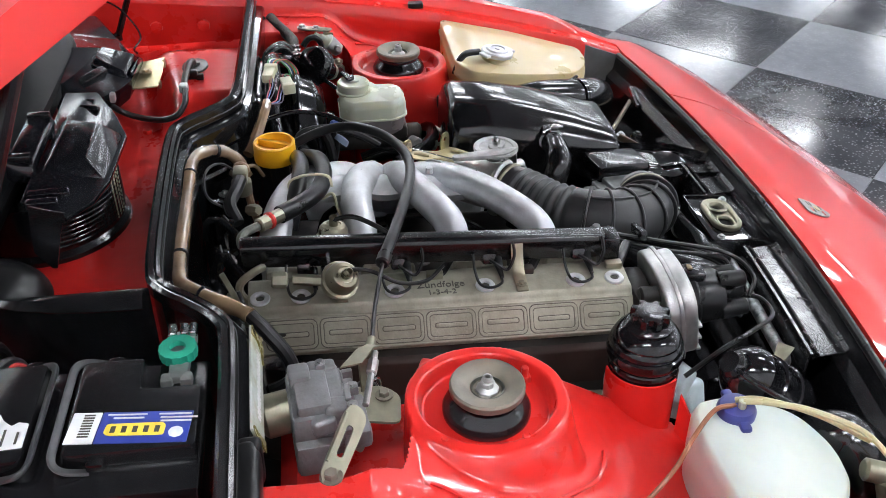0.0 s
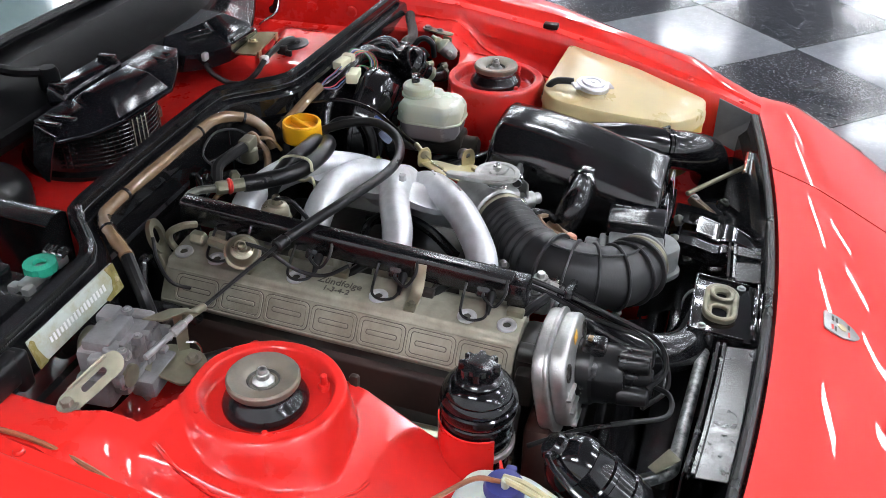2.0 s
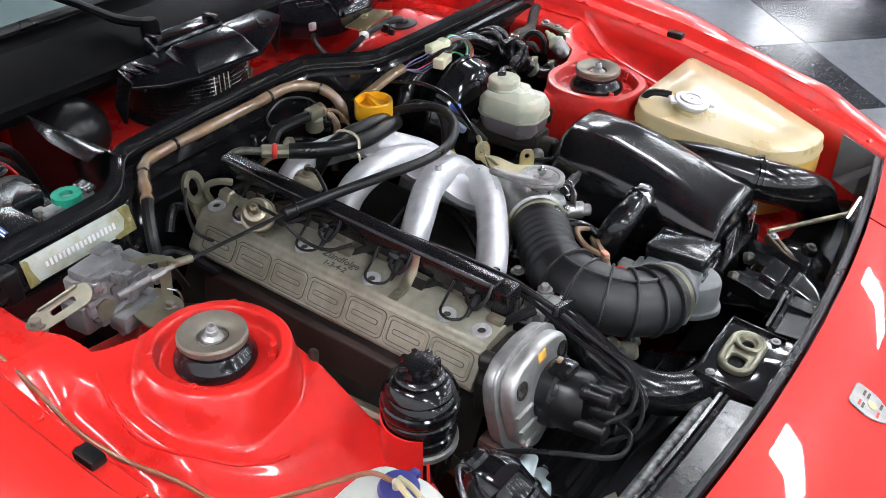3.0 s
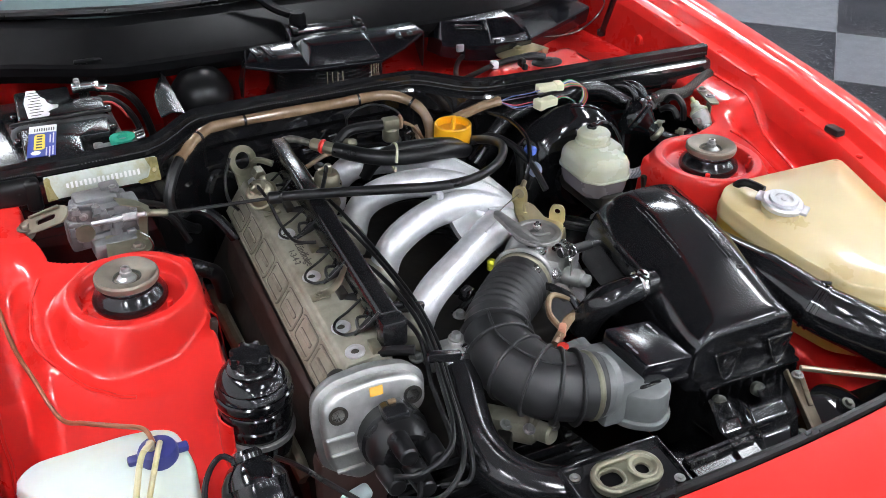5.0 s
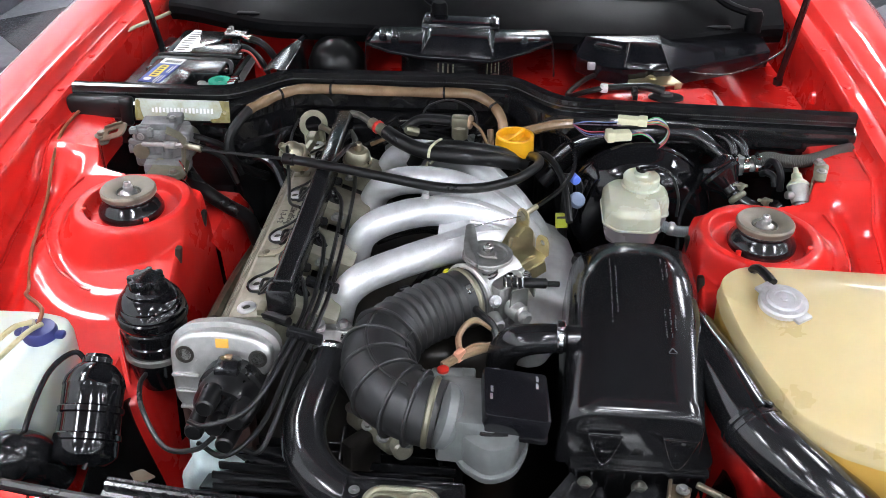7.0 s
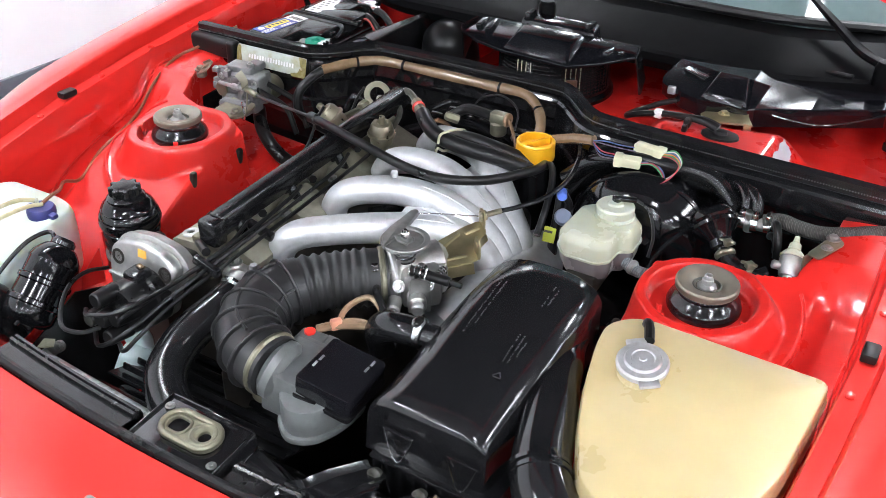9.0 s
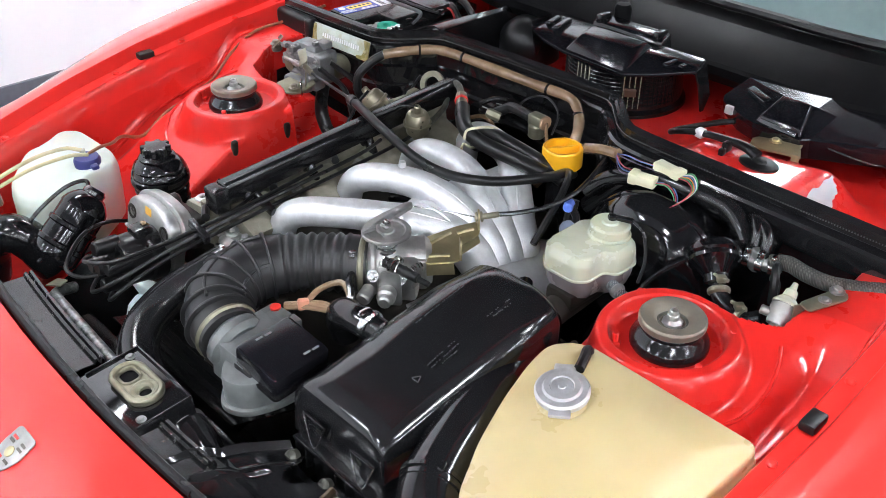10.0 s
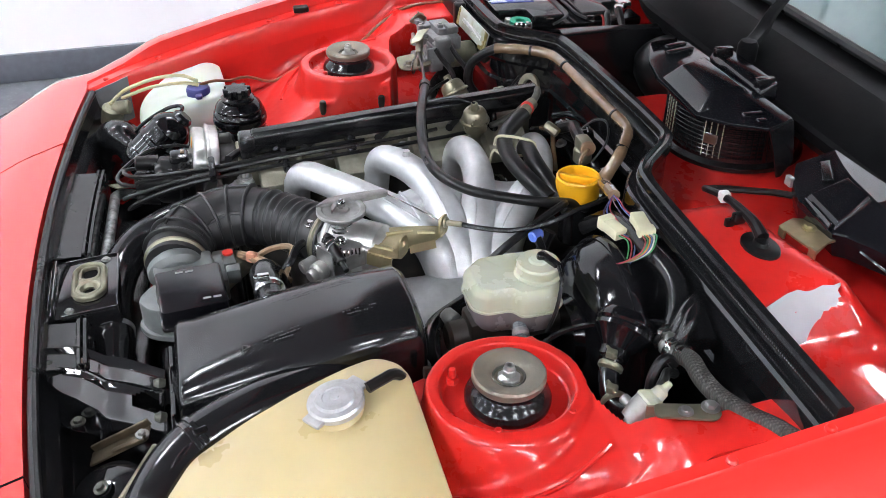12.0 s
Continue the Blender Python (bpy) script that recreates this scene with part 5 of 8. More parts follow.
part("neck", join(rbox((-0.230, -0.243, 0.716), (0.075, 0.030, 0.052), 0.008), rbox((-0.270, -0.246, 0.700), (0.030, 0.024, 0.050), 0.006), rod((-0.262, -0.262, 0.742), (-0.262, -0.232, 0.742), 0.012, 14)), GRIME, beltc)
part("lower_cover", rbox((-0.26, -0.27, 0.56), (0.09, 0.035, 0.20), 0.01), mat("brown_grimy_cover", (0.06, 0.03, 0.025), 0.5, var=0.3, scale=20), beltc)
dist = thing("distributor", "black distributor cap with ignition leads", "distributor", (-0.225, -0.33, 0.66))
DM = pose(-0.222, -0.300, 0.700, 84, 0, 0)
part("cap", lathe([(0.041, 0.0), (0.041, 0.02), (0.038, 0.024), (0.037, 0.050), (0.031, 0.060), (0, 0.061)], DM, 28), RUBBER, dist)
for k in range(4):
    a = radians(20 + 90 * k)
    q = DM @ pose(0.027 * math.cos(a), 0.027 * math.sin(a), 0.054)
    part("tower", lathe([(0.013, 0), (0.012, 0.02), (0.011, 0.034), (0.009, 0.036), (0, 0.036)], q, 16), RUBBER, dist)
part("centre_tower", lathe([(0.013, 0), (0.012, 0.03), (0.010, 0.034), (0, 0.034)], DM @ pose(0, 0, 0.058), 16), RUBBER, dist)
part("dust_shield", rbox((-0.222, -0.318, 0.735), (0.03, 0.03, 0.03), 0.006), BLACK_PLASTIC, dist)
part("amber_spot", rbox((-0.222, -0.312, 0.752), (0.010, 0.007, 0.004), 0.002), BROWN, dist)
LEADS = [[(-0.196, -0.385, 0.712), (-0.178, -0.378, 0.730), (-0.166, -0.300, 0.742), (-0.150, -0.22, 0.758), (-0.165, -0.16, 0.762), (-0.178, -0.14, 0.757)],
         [(-0.250, -0.388, 0.716), (-0.222, -0.405, 0.728), (-0.180, -0.384, 0.738), (-0.158, -0.310, 0.748), (-0.142, -0.20, 0.764), (-0.152, -0.08, 0.768), (-0.172, -0.03, 0.760)],
         [(-0.245, -0.385, 0.680), (-0.205, -0.410, 0.688), (-0.168, -0.388, 0.714), (-0.150, -0.310, 0.740), (-0.134, -0.18, 0.764), (-0.146, 0.02, 0.770), (-0.170, 0.09, 0.765)],
         [(-0.195, -0.388, 0.680), (-0.168, -0.402, 0.690), (-0.155, -0.378, 0.710), (-0.145, -0.31, 0.733), (-0.126, -0.17, 0.758), (-0.140, 0.10, 0.765), (-0.165, 0.20, 0.768)],
         [(-0.222, -0.392, 0.699), (-0.236, -0.415, 0.70), (-0.272, -0.415, 0.70), (-0.312, -0.37, 0.712), (-0.335, -0.320, 0.705), (-0.350, -0.27, 0.68)]]
for q in LEADS:
    part("ignition_lead", tube(q, 0.0031, 8), RUBBER, dist, "black ignition lead")
for y in (-0.16, -0.27):
    part("lead_clip", rbox((-0.139, y, 0.758), (0.045, 0.010, 0.014), 0.003, 2, (0, 15, 0)), BLACK_PLASTIC, dist)

# ---- intake boot and airflow meter ----
boot = thing("intake_boot", "black ribbed rubber intake boot", "intake hose", (-0.03, -0.25, 0.68))
BP = [(0.052, -0.122, 0.728), (0.020, -0.150, 0.728), (-0.012, -0.178, 0.727), (-0.040, -0.215, 0.725), (-0.052, -0.262, 0.722), (-0.034, -0.310, 0.716), (0.000, -0.332, 0.711), (0.034, -0.338, 0.707)]


def ribs(u):
    return 1 + (0.055 * math.sin(u * 2 * math.pi * 23.0) if 0.09 < u < 0.40 else 0)


part("hose", tube(BP, [0.040, 0.040, 0.039, 0.042, 0.045, 0.044, 0.042, 0.041], 32, 20, ribs), BOOT, boot, "", 60)
part("clamp", rod((0.050, -0.124, 0.728), (0.043, -0.130, 0.728), 0.0425, 28), OLIVEZINC, boot, "dull zinc hose clamp")
part("clamp", rod((0.018, -0.336, 0.709), (0.027, -0.337, 0.708), 0.0435, 28), OLIVEZINC, boot, "dull zinc hose clamp")
cps = curve_points(BP, 20)
for i in (64, 76, 88, 100, 112, 123):
    p, d = cps[i][0], (cps[i + 1][0] - cps[i - 1][0]).normalized()
    part("rib", lathe([(0.040, -0.0026), (0.0475, -0.0019), (0.0485, 0.0), (0.0475, 0.0019), (0.040, 0.0026)], axis_pose(p, p + d), 36), BOOT, boot)
c = [p for p, u in cps[60:128:6]]
for side, up in ((0.012, 0.0440), (-0.036, 0.027)):
    spine = []
    for a, q, b in zip(c, c[1:], c[2:]):
        n = (b - a).normalized().cross(Vector((0, 0, 1)))
        spine.append(q + n * side + Vector((0, 0, up)))
    part("spine_rib", tube(spine, 0.0021, 6, 2), BOOT, boot)

afm = thing("airflow_meter", "grey cast airflow meter with black lid", "airflow meter", (0.10, -0.33, 0.58))
part("inlet", join(rod((0.026, -0.337, 0.708), (0.05, -0.335, 0.700), 0.040, 24), rbox((0.062, -0.326, 0.690), (0.064, 0.080, 0.064), 0.004, 2, (0, 8, 6)), rbox((0.058, -0.283, 0.694), (0.056, 0.020, 0.040), 0.003, 2, (0, 8, 6))), AFMGREY, afm)
part("housing", prism(round_poly([(0.052, -0.290), (0.136, -0.284), (0.136, -0.338), (0.121, -0.378), (0.092, -0.392), (0.056, -0.366)], 0.026, 6), 0.662, 0.704, 0.005), AFMGREY, afm)
part("lower_rim", prism(round_poly([(0.049, -0.288), (0.139, -0.282), (0.139, -0.340), (0.123, -0.382), (0.091, -0.397), (0.052, -0.369)], 0.026, 6), 0.655, 0.664, 0.002), AFMGREY, afm)
lid = part("lid", prism(round_poly([(-0.039, 0.043), (0.039, 0.043), (0.039, -0.043), (-0.039, -0.043)], 0.007), 0.0, 0.028, 0.003, pose(0.117, -0.319, 0.703, 0, 9, 4)), COVER, afm, "black plastic lid with faint print")
part("lid_seam", prism(round_poly([(-0.041, 0.045), (0.041, 0.045), (0.041, -0.045), (-0.041, -0.045)], 0.008), -0.006, 0.0, 0.001, pose(0.117, -0.319, 0.703, 0, 9, 4)), BLACK_PLASTIC, afm)
PRINT = mat("faint_grey_print", (0.20, 0.20, 0.20), 0.5)
for k in range(4):
    part("print_bar", rbox((0, 0, 0), (0.003, 0.010, 0.0006), 0, 1), PRINT, lid).matrix_basis = pose(0.092, -0.338 + 0.013 * (k % 2) * 1.0 + 0.006, 0.7356, 0, 9, 4) if k < 2 else pose(0.145, -0.300 + 0.013 * (k % 2), 0.7272, 0, 9, 4)
part("plug_block", join(rbox((0.036, -0.272, 0.700), (0.040, 0.030, 0.028), 0.004, 2, (0, 0, 5)), rbox((0.06, -0.262, 0.700), (0.02, 0.02, 0.022), 0.003)), AFMGREY, afm)
part("red_plug", lathe([(0.0075, 0), (0.0075, 0.003), (0, 0.0035)], pose(0.030, -0.266, 0.714), 14), REDPLASTIC, afm, "bright red plug")
loom = part("meter_wiring", tube([(0.028, -0.250, 0.708), (0.050, -0.232, 0.712), (0.080, -0.205, 0.706), (0.100, -0.19, 0.70)], 0.006, 8), TANHOSE, afm, "tan wiring with pink clip")
part("wire_loop", tube([(0.050, -0.235, 0.712), (0.045, -0.205, 0.722), (0.062, -0.180, 0.730), (0.090, -0.188, 0.722), (0.105, -0.200, 0.705)], 0.0042, 8), TANHOSE, loom)
part("wire_strand", tube([(0.036, -0.245, 0.714), (0.065, -0.215, 0.716), (0.095, -0.20, 0.706)], 0.0028, 6), TANHOSE, loom)
part("pink_clip", rbox((0.048, -0.234, 0.714), (0.010, 0.016, 0.016), 0.003, 2, (0, 0, -35)), mat("salmon_clip", (0.65, 0.30, 0.20), 0.45), loom)

# ---- air filter box ----
airbox = thing("air_filter_box", "glossy black plastic air filter box", "air filter box", (0.27, -0.2, 0.5))


def box_ring(y, zt, xl, xr, zb, r):
    """One cross-section of the lid: flat sides, rounded shoulders."""
    out = [(xl - 0.004, y, zb)]
    rl = r * 2.1
    for k in range(9):
        a = radians(180 - 90 * k / 8)
        out.append((xl + rl + rl * math.cos(a), y, zt - rl * 0.85 + rl * 0.85 * math.sin(a)))
    for k in range(9):
        a = radians(90 - 90 * k / 8)
        out.append((xr - r * 1.7 + r * 1.7 * math.cos(a), y, zt - r + r * math.sin(a)))
    out.append((xr, y, zb))
    return out


rings = []
for y, zt, xl, xr, zb, r in ((-0.056, 0.745, 0.215, 0.335, 0.70, 0.030), (-0.058, 0.775, 0.208, 0.345, 0.69, 0.032), (-0.064, 0.790, 0.202, 0.352, 0.69, 0.034), (-0.075, 0.797, 0.200, 0.355, 0.688, 0.034), (-0.14, 0.790, 0.196, 0.356, 0.68, 0.034),
                             (-0.20, 0.778, 0.193, 0.355, 0.67, 0.032), (-0.27, 0.760, 0.190, 0.350, 0.662, 0.030), (-0.318, 0.744, 0.188, 0.345, 0.656, 0.025), (-0.337, 0.7385, 0.188, 0.343, 0.654, 0.020), (-0.3425, 0.7335, 0.189, 0.342, 0.653, 0.018), (-0.3445, 0.724, 0.190, 0.341, 0.653, 0.016), (-0.346, 0.690, 0.192, 0.340, 0.653, 0.015)):
    rings.append(box_ring(y, zt, xl - 0.014, xr - 0.006, zb, r))
lid_ab = part("lid", loft(rings), AIRBOX, airbox, "", 50)
part("rim", loft([[(x, y, z) for x, y in rrect(0.172, 0.30, 0.02, 4, 0.268, -0.205)] for z in (0.648, 0.664)]), BLACK_PLASTIC, airbox)
part("lower_box", loft([[(0.268 + (x - 0.268) * s, -0.205 + (y + 0.205) * s, z) for x, y in rrect(0.165, 0.29, 0.02, 4, 0.268, -0.205)] for z, s in ((0.50, 0.85), (0.52, 0.9), (0.65, 1.0))]), BLACK_PLASTIC, airbox)
for x in (0.225, 0.310):
    part("clip", prism([(-0.019, 0.020), (0.019, 0.020), (0.006, -0.017), (-0.006, -0.017)], 0.0, 0.005, 0.0012, pose(x, -0.3465, 0.686, 97, 0, 0)), AIRBOX, airbox)
    # the clip is black; a thin chrome tube stands for its lit edge
    part("clip_wire", tube([(x - 0.020, -0.3525, 0.706), (x - 0.0062, -0.3560, 0.6685), (x + 0.0062, -0.3560, 0.6685), (x + 0.020, -0.3525, 0.706)], 0.0011, 6, 3), CHROME, airbox, "bright line for the lit edge of the clip")
part("front_ledge", rbox((0.268, -0.352, 0.658), (0.16, 0.016, 0.006), 0.002), BLACK_PLASTIC, airbox)
for k in range(9):
    part("fin", rbox((0.195 + 0.0185 * k, -0.354, 0.640), (0.003, 0.014, 0.03), 0.001), BLACK_PLASTIC, airbox)
FAINT = mat("worn_white_print", (0.055, 0.055, 0.058), 0.5, var=0.4, scale=400)
rng = random.Random(7)


def lid_top(x, y):
    return lerp_table([(-0.334, 0.738), (-0.318, 0.745), (-0.27, 0.761), (-0.20, 0.779), (-0.14, 0.791), (-0.075, 0.798)], y)


def print_line(x, y0, y1, w, steps):
    """A row of short bars in the place of worn lettering."""
    bm = bmesh.new()
    y = y0
    for k in range(steps):
        ln = rng.uniform(0.3, 0.9) * (y1 - y0) / steps
        if rng.random() < 0.8:
            join(bm, rbox((x + rng.uniform(-0.0006, 0.0006), y + ln / 2, lid_top(x, y + ln / 2) + 0.0004), (w, abs(ln), 0.0006), 0, 1, (degrees_slope(y), 0, 0)))
        y += (y1 - y0) / steps
    return part("worn_print", bm, FAINT, lid_ab)


def degrees_slope(y):
    return math.degrees(math.atan2(lid_top(0, y + 0.01) - lid_top(0, y - 0.01), 0.02))


print_line(0.234, -0.115, -0.225, 0.0013, 34)
print_line(0.241, -0.125, -0.215, 0.0013, 28)
print_line(0.300, -0.110, -0.150, 0.0014, 12)
print_line(0.306, -0.115, -0.145, 0.0014, 11)
print_line(0.298, -0.200, -0.245, 0.0014, 12)
print_line(0.304, -0.200, -0.245, 0.0014, 11)
print_line(0.310, -0.205, -0.240, 0.0014, 10)
part("worn_mark", join(*[move(rbox((0, 0, 0), (0.010, 0.0012, 0.0006), 0, 1), pose(0.303 + dx, -0.262 + dy, lid_top(0, -0.262 + dy) + 0.0008, 13, 0, rr)) for dx, dy, rr in ((-0.0025, 0, 60), (0.0025, 0, -60), (0, -0.0043, 0))]), FAINT, lid_ab)

snork = thing("air_intake_duct", "glossy black plastic air intake duct", "intake duct", (0.4, -0.35, 0.6))
SP = [(0.334, -0.115, 0.728), (0.347, -0.185, 0.731), (0.369, -0.260, 0.725), (0.393, -0.326, 0.711), (0.424, -0.360, 0.697), (0.463, -0.384, 0.676), (0.505, -0.398, 0.648), (0.535, -0.405, 0.605)]
part("duct", tube(SP, [0.018, 0.027, 0.0325, 0.0340, 0.0352, 0.036, 0.036, 0.036], 28, 8), AIRBOX, snork, "", 60)
p5, p6 = Vector(SP[3]), Vector(SP[4])
for t in (-0.12, 0.06):
    q = p5.lerp(p6, t)
    part("joint_ring", lathe([(0.034, -0.003), (0.0358, -0.0022), (0.0358, 0.0022), (0.034, 0.003)], axis_pose(q, q + (p6 - Vector(SP[2]))), 28), BLACK_GLOSS, snork)
part("catch", rbox((0.402, -0.318, 0.7435), (0.008, 0.026, 0.005), 0.002, 2, (-15, 20, 25)), BLACK_PLASTIC, snork)

# idle hose with bright clamp
idle = thing("idle_air_hose", "short black elbow hose with bright clamp", "hose", (0.14, -0.2, 0.68))
part("hose", tube([(0.100, -0.205, 0.680), (0.105, -0.215, 0.712), (0.120, -0.222, 0.732), (0.145, -0.224, 0.740), (0.178, -0.222, 0.742)], [0.020, 0.021, 0.021, 0.0195, 0.018], 16, 8), RUBBER_SHINY, idle, "", 60)
part("clamp", rod((0.166, -0.2225, 0.742), (0.178, -0.222, 0.742), 0.0205, 24), CHROME, idle, "bright steel hose clamp")
part("clamp_screw", join(rbox((0.172, -0.228, 0.765), (0.010, 0.016, 0.008), 0.002), rod((0.172, -0.24, 0.766), (0.172, -0.222, 0.766), 0.003, 8)), CHROME, idle)
part("stub", rod((0.176, -0.222, 0.742), (0.20, -0.221, 0.742), 0.017, 18), BLACK_PLASTIC, idle)

# ---- coolant expansion tank ----
tank = thing("coolant_tank", "aged cream plastic coolant tank with metal cap", "coolant tank", (0.49, -0.22, 0.58))
TO = round_poly([(0.374, -0.124), (0.396, -0.103), (0.418, -0.096), (0.634, -0.098), (0.622, -0.24), (0.580, -0.380), (0.530, -0.381), (0.484, -0.366), (0.438, -0.336), (0.408, -0.275), (0.388, -0.215), (0.376, -0.160)], 0.014, 5)


def tank_z(y):
    return 0.785 + (y + 0.11) * 0.20


def tank_ring(s, dz, drop=None):
    cx, cy = 0.49, -0.24
    return [(cx + (x - cx) * s, cy + (y - cy) * s, (tank_z(cy + (y - cy) * s) + dz) if drop is None else drop) for x, y in TO]


part("lower_shell", loft([tank_ring(0.86, -0.128), tank_ring(0.94, -0.118), tank_ring(0.980, -0.075), tank_ring(0.988, -0.026)]), AMBER, tank, "amber translucent tank side", 50)
part("shell", loft([tank_ring(0.9, -0.0265), tank_ring(1.0, -0.026), tank_ring(1.0, -0.020), tank_ring(0.988, -0.018), tank_ring(0.984, -0.008), tank_ring(0.978, -0.002), tank_ring(0.965, 0.0), tank_ring(0.6, 0.003), tank_ring(0.2, 0.004)]), TANK, tank, "", 50)
CP = pose(0.443, -0.180, tank_z(-0.180), 0, 0, 0) @ pose(0, 0, 0, 8, 0, 0) @ Matrix.Diagonal((0.9, 0.9, 1, 1))
part("neck", lathe([(0.034, -0.004), (0.031, 0.004), (0.026, 0.008), (0.026, 0.018), (0, 0.018)], CP, 28), TANK, tank)
capo = part("cap", join(lathe([(0.028, 0.012), (0.033, 0.013), (0.0335, 0.019), (0.031, 0.0215), (0.024, 0.022), (0.022, 0.025), (0.015, 0.0252), (0.014, 0.0235), (0.005, 0.0235), (0.0045, 0.025), (0, 0.025)], CP, 32), move(rbox((0.0, -0.035, 0.0165), (0.026, 0.014, 0.005), 0.002), CP @ pose(0, 0, 0, 0, 0, 35)), move(rbox((0.0, 0.035, 0.0165), (0.026, 0.014, 0.005), 0.002), CP @ pose(0, 0, 0, 0, 0, 35))), PALEZINC, tank, "grey pressed metal pressure cap")
part("overflow_hose", tube([(0.437, -0.148, 0.793), (0.430, -0.130, 0.795), (0.424, -0.118, 0.794), (0.420, -0.108, 0.784), (0.420, -0.100, 0.76)], 0.0062, 10), RUBBER, tank, "short black overflow hose")
for x, y in ((0.596, -0.17), (0.577, -0.30)):
    part("tab", rbox((x, y, tank_z(y) - 0.012), (0.022, 0.022, 0.012), 0.004), TANK, tank)

# ---- brake servo, master cylinder and reservoir ----
servo = thing("brake_servo", "round glossy black brake servo", "brake servo", (0.27, 0.18, 0.6))
part("drum", lathe([(0.0, 0.0), (0.045, 0.0), (0.05, 0.012), (0.088, 0.018), (0.106, 0.034), (0.111, 0.052), (0.116, 0.058), (0.116, 0.066), (0.110, 0.070), (0.104, 0.105), (0.08, 0.12), (0, 0.12)], axis_pose((0.304, 0.126, 0.704), (0.304, 0.250, 0.704)), 48), BLACK_SATIN, servo)
part("rim_band", lathe([(0.115, 0.0), (0.1175, 0.004), (0.1175, 0.010), (0.115, 0.014)], axis_pose((0.304, 0.180, 0.704), (0.304, 0.250, 0.704)), 48), BLACK_SATIN, servo)
master = thing("brake_master_cylinder", "dark brake master cylinder with translucent fluid reservoir", "master cylinder", (0.285, 0.06, 0.68))
part("cylinder", join(rod((0.285, -0.02, 0.712), (0.278, 0.14, 0.714), 0.020, 20), rbox((0.283, 0.05, 0.728), (0.045, 0.09, 0.025), 0.006)), GRIME, master)
RO = round_poly([(0.236, 0.100), (0.252, 0.118), (0.318, 0.118), (0.334, 0.100), (0.334, 0.060), (0.318, 0.052), (0.318, 0.020), (0.304, 0.006), (0.256, 0.006), (0.236, 0.028)], 0.007, 3)


def ring_at(out, s, z, cx=0.286, cy=0.062):
    return [(cx + (x - cx) * s, cy + (y - cy) * s, z) for x, y in out]


part("lower_shell", loft([ring_at(RO, 0.74, 0.730), ring_at(RO, 0.86, 0.735), ring_at(RO, 0.935, 0.748), ring_at(RO, 0.965, 0.764)]), FLUID, master, "fluid-darkened reservoir base")
resv = part("reservoir", loft([ring_at(RO, 0.97, 0.7630), ring_at(RO, 1.015, 0.7635), ring_at(RO, 1.015, 0.7660), ring_at(RO, 0.985, 0.7670), ring_at(RO, 0.978, 0.7835), ring_at(RO, 0.965, 0.7870), ring_at(RO, 0.87, 0.7945), ring_at(RO, 0.83, 0.7960), ring_at(RO, 0.2, 0.7965)]), RESERV, master, "translucent cream fluid reservoir")
rcap = part("filler_cap", lathe([(0.029, 0.0), (0.029, 0.003), (0.0265, 0.005), (0.027, 0.016), (0.025, 0.0185), (0.012, 0.0195), (0.010, 0.022), (0, 0.0225)], pose(0.292, 0.092, 0.795), 28), RESERV, resv)
part("sensor_plug", join(rbox((0.300, 0.102, 0.8195), (0.034, 0.010, 0.006), 0.002, 2, (0, 0, 20)), rod((0.292, 0.095, 0.816), (0.292, 0.095, 0.8235), 0.0055, 10)), BLACK_PLASTIC, rcap)
part("sensor_wire", tube([(0.316, 0.108, 0.8195), (0.336, 0.105, 0.81), (0.350, 0.095, 0.78), (0.350, 0.085, 0.75)], 0.0024, 6), RUBBER, master)
part("clutch_hose", tube([(0.326, 0.060, 0.748), (0.350, 0.055, 0.742), (0.390, 0.070, 0.735), (0.430, 0.085, 0.725), (0.46, 0.11, 0.70)], 0.0085, 10), braided(mat("braided_blue_grey_hose", (0.42, 0.46, 0.48), 0.45, var=0.3, scale=300), 150.0, (0.06, 0.07, 0.08)), master, "braided grey fluid hose")
part("hose_clip", rod((0.334, 0.058, 0.746), (0.344, 0.056, 0.744), 0.0105, 16), ZINC, master)
part("line_fitting", join(rod((0.258, 0.0, 0.712), (0.240, -0.01, 0.715), 0.011, 12), rod((0.262, -0.02, 0.705), (0.262, -0.045, 0.70), 0.010, 6)), ZINC, master)
part("brake_line", tube([(0.262, -0.045, 0.700), (0.28, -0.06, 0.698), (0.32, -0.05, 0.705), (0.36, -0.02, 0.69)], 0.003, 6), ZINC, master)
part("vacuum_hose", tube([(0.205, 0.03, 0.70), (0.25, -0.025, 0.705), (0.30, -0.042, 0.702), (0.345, -0.035, 0.69), (0.36, -0.01, 0.65)], 0.012, 12), RUBBER_SHINY, master)
part("hose", tube([(0.345, -0.05, 0.60), (0.338, -0.02, 0.64), (0.335, 0.03, 0.655), (0.335, 0.08, 0.64)], 0.014, 12), RUBBER_SHINY, master)
part("level_rod", tube([(0.352, 0.045, 0.705), (0.36, 0.10, 0.755), (0.40, 0.16, 0.79), (0.435, 0.20, 0.805)], 0.0035, 6), RUBBER_SHINY, master)

# ---- oil filler cap ----
oil = thing("oil_filler", "oil filler neck with bright yellow cap", "oil filler", (0.102, 0.222, 0.70))
part("neck", rod((0.102, 0.222, 0.70), (0.102, 0.222, 0.782), 0.022, 20), BLACK_PLASTIC, oil)
ocap = part("cap", lathe([(0.022, 0.0), (0.031, 0.0), (0.0315, 0.003), (0.031, 0.028), (0.0295, 0.030), (0.0265, 0.0295), (0.026, 0.018), (0, 0.018)], pose(0.102, 0.222, 0.779), 36), YELLOW, oil, "bright yellow plastic oil filler cap")
part("grip_bar", rbox((0.102, 0.222, 0.802), (0.052, 0.006, 0.012), 0.0015, 2, (0, 0, 60)), YELLOW, ocap)

